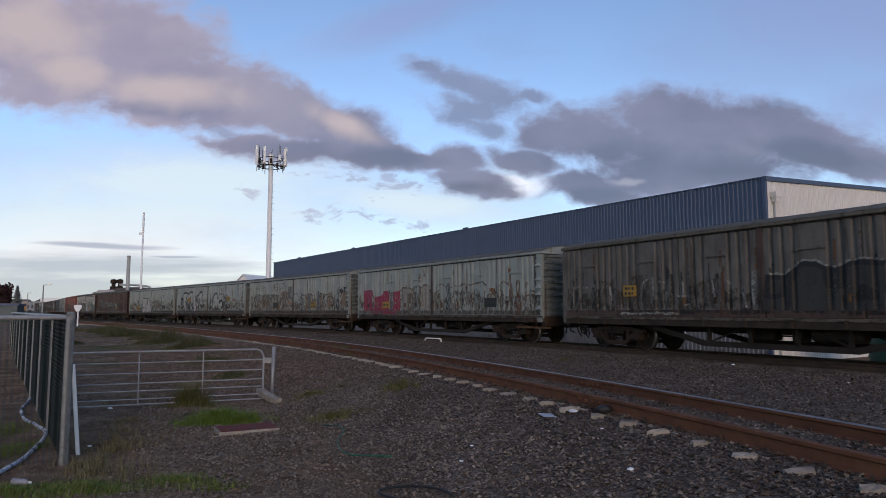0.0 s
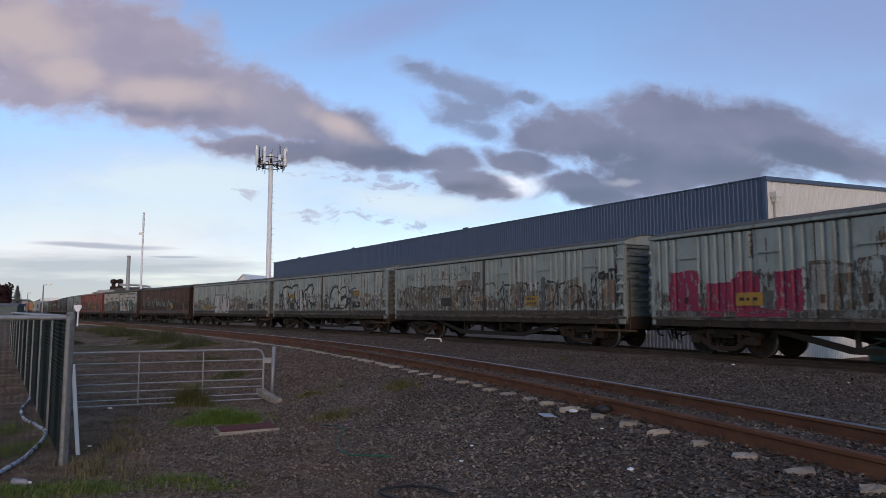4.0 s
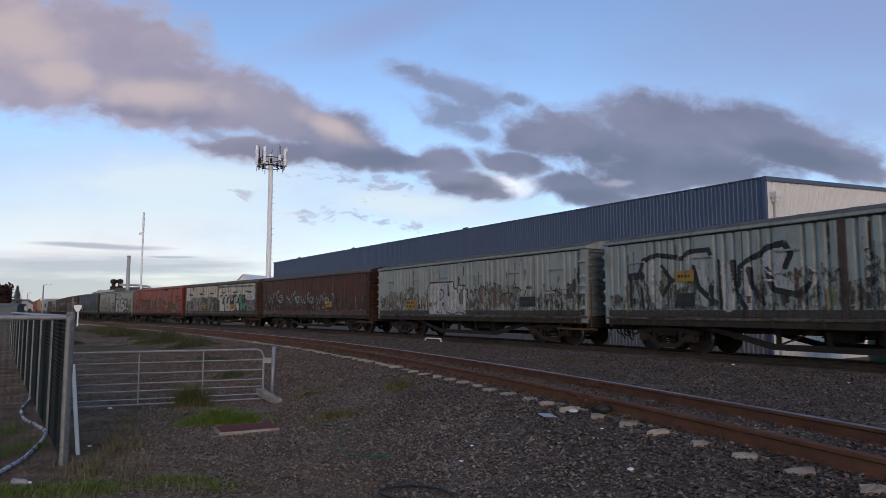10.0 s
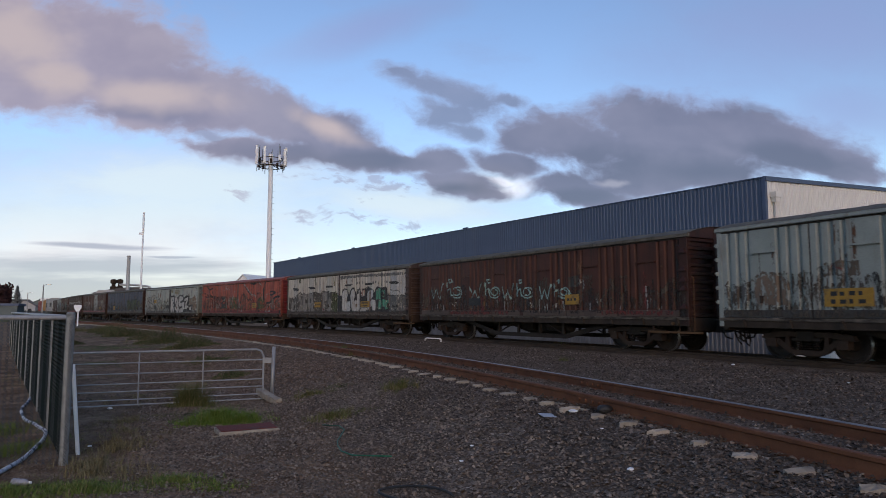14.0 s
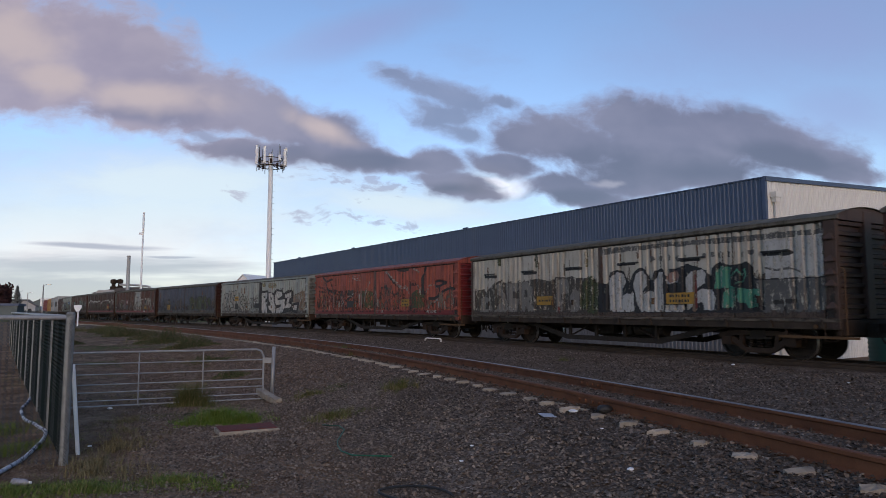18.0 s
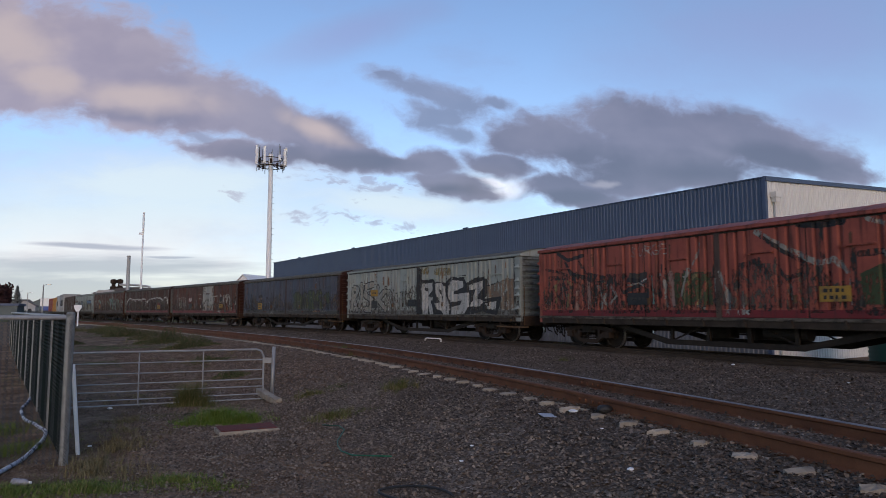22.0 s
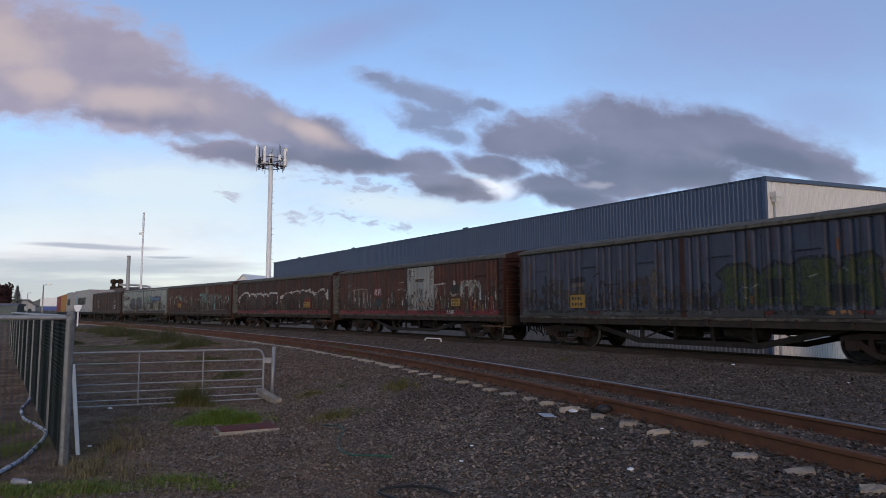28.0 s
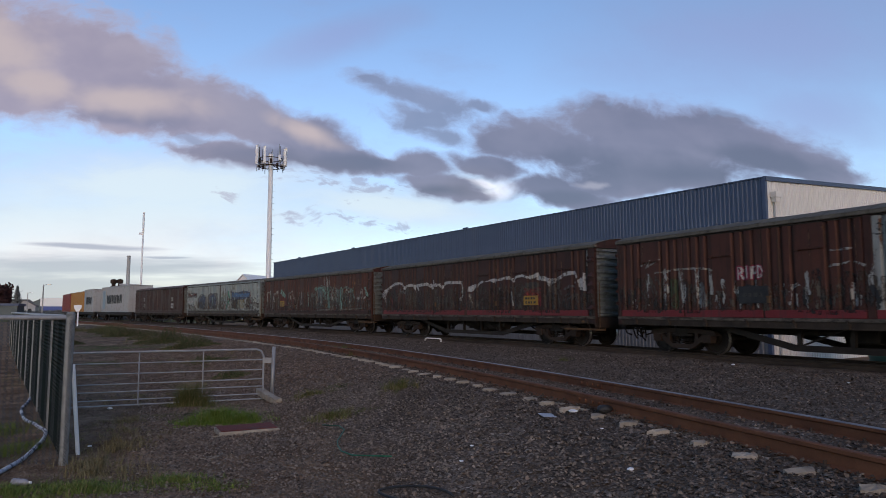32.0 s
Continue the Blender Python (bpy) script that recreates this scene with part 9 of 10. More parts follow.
def cord(name, pts2, r, mat, label, category):
    z = ground_z(np.array([p[0] for p in pts2]), np.array([p[1] for p in pts2]))
    bm_ = bmesh.new()
    tube(bm_, [(p[0], p[1], q + 0.05 + r) for p, q in zip(pts2, z)], r, 6)
    return tagged(part(name, bm_, mat, smooth=True), label, category)


GREENCORD = surface("green_cord", (0.008, 0.075, 0.042), (0.012, 0.1, 0.055), 5, 0.5)
cord("green_cord", [(-1.72, 9.73), (-1.44, 9.44), (-1.32, 9.16), (-1.33, 8.62), (-1.27, 8.27), (-1.18, 7.96), (-1.02, 7.73), (-0.55, 7.35)], 0.009, GREENCORD, "thin green cord lying on the gravel", "cord")
loop = [(-0.25 + 0.34 * math.cos(a) + 0.02 * math.sin(2 * a), 6.02 + 0.2 * math.sin(a) - 0.3 * math.cos(a)) for a in np.linspace(0.3, 6.0, 30)]
cord("black_hose", loop, 0.012, BLACK, "loop of thin black hose on the gravel", "hose")

# low white bracket between the tracks
br = thing("track_marker", "low white painted bar on two feet", "marker", pose(-0.43, 27.77, -0.14, 0, 0, -18) @ Matrix.Diagonal((0.85, 0.85, 0.8, 1)))
bm = bmesh.new()
tube(bm, [(-0.3, 0, 0.19), (0.42, 0, 0.16)], 0.03, 8)
part("bar", bm, CREAM_CLAD, br)
for x in (-0.4, 0.42):
    bm = bmesh.new()
    tube(bm, [(x, 0, -0.02), (x + 0.02, 0, 0.1), (x * 0.8, 0, 0.18)], 0.04, 8)
    part("foot", bm, CREAM_CLAD, br)
for x, y, s in ((0.3, 7.16, 0.022), (0.18, 6.75, 0.026), (1.7, 7.3, 0.02), (-6.65, 13.09, 0.035), (-5.98, 12.22, 0.05), (-4.55, 8.81, 0.03), (6.64, 15.48, 0.05), (7.01, 11.73, 0.03), (1.55, 5.68, 0.035)):
    bm = bmesh.new()
    bmesh.ops.create_icosphere(bm, subdivisions=1, radius=s)
    for v in bm.verts:
        v.co = Vector((v.co.x * random.uniform(0.8, 1.4), v.co.y * random.uniform(0.7, 1.1), v.co.z * 0.4))
    o = tagged(part("litter", bm, WHITE), "scrap of white litter on the ground", "litter", "scraps of litter")
    o.matrix_basis = pose(x, y, float(ground_z(np.array([x]), np.array([y]))[0]) + 0.03, 0, 0, random.uniform(0, 180))

LIDGREY = surface("dull_silver_scrap", (0.3, 0.31, 0.33), (0.4, 0.41, 0.43), 9, 0.45, 0.3, 0.1)
bm = bmesh.new()
box(bm, -0.095, 0.095, -0.075, 0.075, 0, 0.008, None, 0.003)
tagged(part("metal_scrap", bm, LIDGREY), "flat silver scrap of sheet metal on the ballast", "scrap").matrix_basis = pose(1.26, 8.21, float(ground_z(1.26, 8.21)) + 0.03, 8, 5, 20)
bm = bmesh.new()
lathe(bm, [(0.0, 0.052), (0.01, 0.056), (0.014, 0.048), (0.011, 0.038)], "z", 20)
tagged(part("plastic_disc", bm, WHITE), "round white plastic disc lying on the ballast", "litter").matrix_basis = pose(1.61, 8.43, float(ground_z(1.61, 8.43)) + 0.03, 6, 0, 0)
bm = bmesh.new()
bmesh.ops.create_icosphere(bm, subdivisions=2, radius=0.085)
for v in bm.verts:
    v.co = Vector((v.co.x * random.uniform(1.0, 1.3), v.co.y, v.co.z * random.uniform(0.55, 0.8)))
tagged(part("dark_lump", bm, BLACK), "black lump of asphalt on the ballast", "debris").matrix_basis = pose(1.95, 8.24, float(ground_z(1.95, 8.24)) + 0.05)
bottle = thing("plastic_bottle", "empty clear plastic bottle lying in the dirt", "bottle", pose(-4.2, 6.85, -0.565, 0, 0, -12))
PET = surface("cloudy_plastic", (0.17, 0.17, 0.19), (0.26, 0.26, 0.29), 12, 0.25, 0, 0.2)
bm = bmesh.new()
lathe(bm, [(-0.1, 0.02), (-0.095, 0.034), (-0.03, 0.035), (-0.025, 0.032), (0.03, 0.035), (0.05, 0.032), (0.085, 0.014), (0.1, 0.013)], "x", 16)
part("body", bm, PET, bottle)
bm = bmesh.new()
lathe(bm, [(0.095, 0.0155), (0.112, 0.0155)], "x", 12)
part("cap", bm, WHITE, bottle)
for pts_ in ([(-2.8, 7.91), (-2.7, 7.86), (-2.62, 7.95), (-2.6, 8.08)], [(-3.15, 9.2), (-3.05, 9.17), (-2.95, 9.22)]):
    cord("dead_twig", pts_, 0.006, CONCRETE, "pale dead twig on the dirt", "twig")

# green tank beside the gable
TANK = surface("green_tank", (0.02, 0.07, 0.05), (0.025, 0.09, 0.06), 1, 0.5, 0, 0.05)
bm = bmesh.new()
prof = [(-0.95, 1.4)]
for z in np.arange(-0.88, 1.7, 0.16):
    prof += [(z, 1.4), (z + 0.08, 1.44)]
prof += [(1.75, 1.4), (2.05, 0.3)]
lathe(bm, prof, "z", 40, Matrix.Translation((16.4, 23.4, 0)))
tagged(part("water_tank", bm, TANK, smooth=True), "dark green ribbed water tank beside the warehouse", "tank")

# ------------------------------------------------------------------ telecom mast
mast = thing("telecom_mast", "pale grey telecom monopole with a ring of antennas", "mast", pose(-22.2, 85, 0))
bm = bmesh.new()
tube(bm, [(0, 0, -0.5), (0, 0, 20.6)], 0.36, 16, 0.27)
part("pole", bm, WHITE, mast)
bm = bmesh.new()
for z in np.arange(2, 19.5, 0.8):
    tube(bm, [(0.3, -0.1, z), (0.55, -0.1, z)], 0.02, 5)
part("climbing_pegs", bm, GALV, mast)["kind"] = "stuff"
bm = bmesh.new()
for zz, r in ((19.6, 1.55), (20.6, 1.5)):
    ring = [(r * math.cos(a), r * math.sin(a), zz) for a in np.linspace(0, 2 * math.pi, 25)]
    tube(bm, ring, 0.06, 6, None, False)
for a in np.linspace(0, 2 * math.pi, 7)[:-1]:
    tube(bm, [(0.2 * math.cos(a), 0.2 * math.sin(a), 19.9), (1.5 * math.cos(a), 1.5 * math.sin(a), 19.6)], 0.06, 6)
part("platform", bm, STEEL_BROWN, mast, "dark steel ring platform")
for i, a in enumerate((10, 45, 100, 130, 165, 190, 215, 260, 320, 350)):
    r = 1.75
    x, y = r * math.cos(radians(a)), r * math.sin(radians(a))
    b = bmesh.new()
    z0, z1 = (19.0, 21.9) if i % 2 else (19.3, 22.3)
    tube(b, [(x, y, z0), (x, y, z1)], 0.045, 6)
    arm = part("antenna_pipe", b, GALV, mast)
    b = bmesh.new()
    if i % 3 != 2:
        box(b, x * 1.08 - 0.15, x * 1.08 + 0.15, y * 1.08 - 0.08, y * 1.08 + 0.08, 19.7, 21.9 if i % 2 else 22.2, None, 0.03)
    else:
        box(b, x * 1.05 - 0.14, x * 1.05 + 0.14, y * 1.05 - 0.12, y * 1.05 + 0.12, 20.2, 20.9, None, 0.03)
    part("panel_antenna", b, WHITE, arm)
for i, a in enumerate((25, 70, 115, 148, 178, 203, 238, 285, 335)):
    x, y = 1.5 * math.cos(radians(a)), 1.5 * math.sin(radians(a))
    b = bmesh.new()
    tube(b, [(x, y, 19.2), (x, y, 21.2 + 1.4 * ((i * 5) % 7) / 7)], 0.03, 5)
    whip = part("whip_antenna", b, STEEL_BROWN, mast)
    b = bmesh.new()
    box(b, x * 0.95 - 0.13, x * 0.95 + 0.13, y * 0.95 - 0.1, y * 0.95 + 0.1, 19.5 + 0.3 * (i % 3), 20.1 + 0.3 * (i % 3), None, 0.02)
    part("radio_box", b, STEEL_BROWN if i % 2 else GALV, whip)
bm = bmesh.new()
lathe(bm, [(20.6, 0.26), (20.95, 0.36), (21.3, 0.3), (21.35, 0.1)], "z", 14)
part("drum_antenna", bm, WHITE, mast)

slim = thing("slim_mast", "slim pale mast with an antenna at its top", "mast", pose(-49.6, 110, 0))
bm = bmesh.new()
tube(bm, [(0, 0, -0.4), (0, 0, 16.5)], 0.18, 12, 0.12)
part("pole", bm, WHITE, slim)
bm = bmesh.new()
tube(bm, [(0, 0, 14.0), (0, 0, 17.4)], 0.17, 12)
box(bm, -0.65, -0.1, -0.1, 0.1, 13.6, 14.0)
part("antenna", bm, WHITE, slim)

# ------------------------------------------------------------------ works behind the train
FACT = surface("works_wall", (0.3, 0.3, 0.3), (0.36, 0.36, 0.35), 0.6, 0.7, 0, 0.05)
DARKROOF = surface("dark_roof", (0.06, 0.055, 0.055), (0.09, 0.08, 0.08), 0.8, 0.7, 0, 0.1)
works = thing("works_building", "grey works shed with a curved roof and dark cowls", "factory", pose(-60, 132, 0))
bm = bmesh.new()
box(bm, -9, 8, 0, 14, -0.4, 4.6)
part("wall", bm, FACT, works)
bm = bmesh.new()
prism(bm, [(-9.2, 4.6)] + [(-9.2 + 1.9 * i, 4.6 + 1.15 * math.sin(math.pi * i / 9)) for i in range(1, 9)] + [(8.2, 4.6)], -0.2, 14.2)
part("roof", bm, DARKROOF, works, "weathered grey curved roof")
for x in (-6.9, -5.6):
    bm = bmesh.new()
    lathe(bm, [(4.4, 0.62), (6.0, 0.62), (6.1, 0.36), (6.6, 0.36), (6.7, 0.6), (7.35, 0.6), (7.5, 0.3)], "z", 14, Matrix.Translation((x, 4, 0)))
    part("cowl", bm, STEEL_BROWN, works, "dark rusty roof cowl")
bm = bmesh.new()
tube(bm, [(-5.2, 3, 6.35), (-2, 3, 6.25), (0.3, 3, 6.05), (1.0, 3, 5.8), (1.2, 3, 4.8)], 0.22, 10)
part("duct", bm, FACT, works, "bent dull grey duct")
bm = bmesh.new()
prism(bm, [(-8.4, 4.4), (-4.6, 4.4), (-4.6, 5.1), (-7.6, 5.2)], -0.5, 2)
part("gablet", bm, FACT, works, "small white gablet")
chim = thing("chimney", "tall plain grey steel flue", "chimney", pose(-61.2, 130, 0))
bm = bmesh.new()
tube(bm, [(0, 0, -0.4), (0, 0, 11.7)], 0.36, 14, 0.33)
part("flue", bm, FACT, chim)
bm = bmesh.new()
lathe(bm, [(11.6, 0.37), (11.8, 0.37)], "z", 14)
part("cap", bm, GALV, chim)


def small_house(name, x, y, rz, w, d, h, ridge, wall, roof, label):
    t = thing(name, label, "house", pose(x, y, -0.3, 0, 0, rz))
    b = bmesh.new()
    prism(b, [(-w / 2, 0), (w / 2, 0), (w / 2, h), (0, ridge), (-w / 2, h)], 0, d)
    part("wall", b, wall, t)
    for s in (-1, 1):
        b = bmesh.new()
        prism(b, [(0, ridge), (s * (w / 2 + 0.3), h - 0.12), (s * (w / 2 + 0.3), h + 0.03), (0, ridge + 0.15)], -0.3, d + 0.3)
        part("roof", b, roof, t)
    for q in (-w / 4, w / 4):
        b = bmesh.new()
        box(b, q - 0.5, q + 0.5, -0.05, 0.0, 1.0, 2.1)
        wdw = part("window", b, BLACK, t)
        b = bmesh.new()
        box(b, q - 0.6, q + 0.6, -0.08, -0.055, 0.88, 1.0)
        part("sill", b, WHITE, wdw)
    return t


small_house("white_shed", -32.8, 110, -15, 5.0, 14, 4.8, 7.3, WHITE, WHITE, "white gabled shed behind the train")
BLUEW = surface("blue_wall", (0.06, 0.09, 0.25), (0.08, 0.11, 0.3), 1, 0.6)
GREENW = surface("pale_green_wall", (0.08, 0.1, 0.1), (0.11, 0.13, 0.13), 1, 0.6)
shed = thing("far_shed", "low white and blue shed beside the line", "shed", pose(-134, 230, 0, 0, 0, 10))
bm = bmesh.new()
box(bm, -3.4, 3.4, 0, 5, -0.3, 2.6)
part("wall", bm, BLUEW, shed, "blue lower wall")
bm = bmesh.new()
box(bm, -3.6, 3.6, -0.2, 5.2, 2.6, 5.4)
part("upper_wall", bm, WHITE, shed, "white upper wall")
small_house("far_house", -141.5, 227, 25, 6.5, 9, 3.0, 4.9, FACT, DARKROOF, "low pale house with a dark roof")
small_house("far_house", -150, 250, 15, 9, 10, 3.6, 5.6, GREENW, DARKROOF, "low house with a dark roof")
small_house("far_house", -170, 262, -20, 10, 9, 3.4, 5.8, FACT, DARKROOF, "low grey house with a dark roof")
cab = thing("trackside_cabin", "low pale green cabin with a flat blue roof", "cabin", pose(-62, 92, 0, 0, 0, 20))
bm = bmesh.new()
box(bm, -3, 3.2, 0, 4, -0.3, 1.8)
part("wall", bm, GREENW, cab)
bm = bmesh.new()
box(bm, -3.2, 3.4, -0.2, 4.2, 1.8, 2.12)
part("roof", bm, BLUE_TRIM, cab, "flat blue-grey roof")

for x, y, h in ((-65.6, 110, 5.6), (-104, 168, 5.8)):
    t = thing("street_lamp", "plain grey street lamp with a short arm", "street lamp", pose(x, y, -0.2), "street lamps")
    bm = bmesh.new()
    tube(bm, [(0, 0, 0), (0, 0, h)], 0.13, 8, 0.09)
    part("pole", bm, GALV, t)
    bm = bmesh.new()
    tube(bm, [(0, 0, h - 0.1), (0.7, 0, h)], 0.05, 6)
    part("arm", bm, GALV, t)
    bm = bmesh.new()
    box(bm, 0.6, 1.3, -0.12, 0.12, h - 0.06, h + 0.06, None, 0.02)
    part("lantern", bm, WHITE, t)

sign = thing("track_sign", "white pointed sign board on a short white post", "sign", pose(-30.4, 56, 0))
bm = bmesh.new()
tube(bm, [(0, 0, -0.3), (0, 0, 1.0)], 0.06, 8)
part("post", bm, WHITE, sign)
bm = bmesh.new()
prism(bm, [(-0.33, 1.6), (-0.3, 1.35), (-0.1, 1.05), (0.1, 1.05), (0.3, 1.35), (0.33, 1.6)], -0.09, -0.06)
part("board", bm, WHITE, sign)
bm = bmesh.new()
tube(bm, [(-24.2, 36, -0.4), (-24.2, 36, 0.9)], 0.04, 8)
tagged(part("stake", bm, GALV), "thin grey stake beside the line", "post")


# ------------------------------------------------------------------ trees and hedge
def leaf_cloud(n, shape, size, seed):
    """Many small leaf clumps, each two crossed quads; shape(rng, n) gives the places."""
    rng = np.random.default_rng(seed)
    c = shape(rng, n)
    vs, fs = [], []
    for p in c:
        for _ in range(2):
            d = Vector(rng.normal(0, 1, 3)).normalized()
            e = d.orthogonal().normalized()
            s = size * rng.uniform(0.5, 1.3)
            k = len(vs)
            q = Vector(p)
            vs += [tuple(q - d * s - e * s * 0.5), tuple(q + d * s - e * s * 0.4), tuple(q + d * s * 0.8 + e * s * 0.5), tuple(q - d * s * 0.7 + e * s * 0.6)]
            fs.append((k, k + 1, k + 2, k + 3))
    me = bpy.data.meshes.new("crown")
    me.from_pydata(vs, [], fs)
    return me


LEAF_RED = stone_material("dark_red_leaves", [(0.0, (0.02, 0.012, 0.014)), (0.7, (0.04, 0.02, 0.022)), (1.0, (0.07, 0.035, 0.03))])
LEAF_PINE = stone_material("grey_green_needles", [(0.0, (0.09, 0.098, 0.1)), (0.7, (0.14, 0.15, 0.15)), (1.0, (0.18, 0.185, 0.175))])


def tree(name, label, x, y, h, trunk, mat, shape, n, size, seed):
    t = thing(name, label, "tree", pose(x, y, -0.3))
    b = bmesh.new()
    tube(b, [(0, 0, 0), (0.1, 0, h * 0.5), (0, 0, h * 0.85)], trunk, 8, trunk * 0.3)
    r = random.Random(seed)
    for i in range(9):
        a, z = r.uniform(0, 6.28), h * r.uniform(0.3, 0.75)
        tube(b, [(0, 0, z), (math.cos(a) * h * 0.18, math.sin(a) * h * 0.18, z + h * 0.1)], trunk * 0.35, 5, trunk * 0.1)
    part("trunk", b, STEEL_BROWN, t)
    me = leaf_cloud(n, shape, size, seed)
    me.materials.append(mat)
    part("crown", me, None, t)


def round_crown(h, w):
    def f(rng, n):
        p = rng.normal(0, 1, (n, 3))
        p /= np.linalg.norm(p, axis=1)[:, None]
        lump = 1 + 0.25 * np.sin(p[:, 0] * 5 + 1) * np.cos(p[:, 2] * 4) + 0.15 * np.sin(p[:, 1] * 9)
        p *= (rng.random(n) ** 0.4 * lump)[:, None]
        return p * np.array([w, w, h * 0.38]) + np.array([0, 0, h * 0.62])
    return f


def pine_crown(h, w):
    def f(rng, n):
        tier = rng.integers(0, 11, n)
        z = 0.12 + 0.85 * tier / 10.5
        r = w * (1.03 - z) * rng.random(n) ** 0.6
        a = rng.integers(0, 6, n) * 1.047 + tier * 0.5 + rng.normal(0, 0.22, n)
        return np.stack([r * np.cos(a), r * np.sin(a), h * z + rng.normal(0, 0.03 * h, n) + r * 0.12], 1)
    return f


tree("copper_tree", "dark reddish leafy tree", -90.9, 137, 6.9, 0.25, LEAF_RED, round_crown(6.9, 2.5), 2600, 0.28, 21)
tree("copper_tree", "dark reddish leafy tree", -97, 141, 6.4, 0.25, LEAF_RED, round_crown(6.4, 2.6), 1500, 0.28, 25)
tree("norfolk_pine", "young tiered norfolk pine", -113, 178, 8.0, 0.16, LEAF_PINE, pine_crown(8.0, 2.1), 1000, 0.17, 22)


def hedge_shape(rng, n):
    s = rng.random(n)
    x, y = -40 - 90 * s, 95 + 110 * s
    hh = 0.9 + 0.3 * np.sin(s * 40) + 0.2 * np.sin(s * 91)
    return np.stack([x + rng.normal(0, 1.0, n), y + rng.normal(0, 1.0, n), -0.2 + hh * rng.random(n)], 1)


me = leaf_cloud(9000, hedge_shape, 0.24, 23)
me.materials.append(LEAF_PINE)
tagged(new("scrub", me), "low dark scrub along the line", "bushes", kind="stuff")


CLUMPS = [(-23.2, 43.5, 1.1, 0.9, 0.45), (-20.4, 41, 1.2, 0.9, 0.6), (-18.4, 38.0, 1.1, 0.8, 0.7), (-16.0, 34.5, 1.5, 0.9, 0.85), (-12.0, 29.0, 1.3, 0.8, 0.7), (-9.7, 26.0, 1.2, 0.7, 0.5), (-13.8, 31.2, 0.8, 0.5, 0.4), (-15.6, 28.5, 0.5, 0.4, 0.25),
          (-7.2, 21.0, 0.7, 0.5, 0.28), (-5.4, 17.2, 0.5, 0.4, 0.2)]


def clump_shape(rng, n):
    k = rng.integers(0, 6, n)
    k = np.where(rng.random(n) < 0.14, rng.integers(6, len(CLUMPS), n), k)
    c = np.array(CLUMPS)[k]
    a, r = rng.uniform(0, 6.28, n), rng.random(n) ** 0.6
    x, y = c[:, 0] + np.cos(a) * r * c[:, 2], c[:, 1] + np.sin(a) * r * c[:, 3]
    lump = 0.5 + 0.6 * np.sin(x * 2.9 + y) * np.cos(y * 2.3 - 0.7 * x)
    return np.stack([x, y, ground_z(x, y) + 1.05 * c[:, 4] * rng.random(n) * (1.05 - r * r) * np.clip(lump, 0.3, 1)], 1)


me = leaf_cloud(17000, clump_shape, 0.022, 31)
me.materials.append(WEED_GREEN)
tagged(new("leafy_weeds", me), "low leafy weeds on the waste ground", "weeds", kind="stuff")
blades("rough_weeds", "clumps of rough olive weeds on the waste ground", [(x, y, rx, ry, int(350 + 700 * h), h * 0.8) for x, y, rx, ry, h in CLUMPS], WEED_GREEN, 32, 1.8)
# ------------------------------------------------------------------ clouds: a thin layer high over the land, drifting
CEIL = 100.0
CLOUD_LIGHT = 0.62


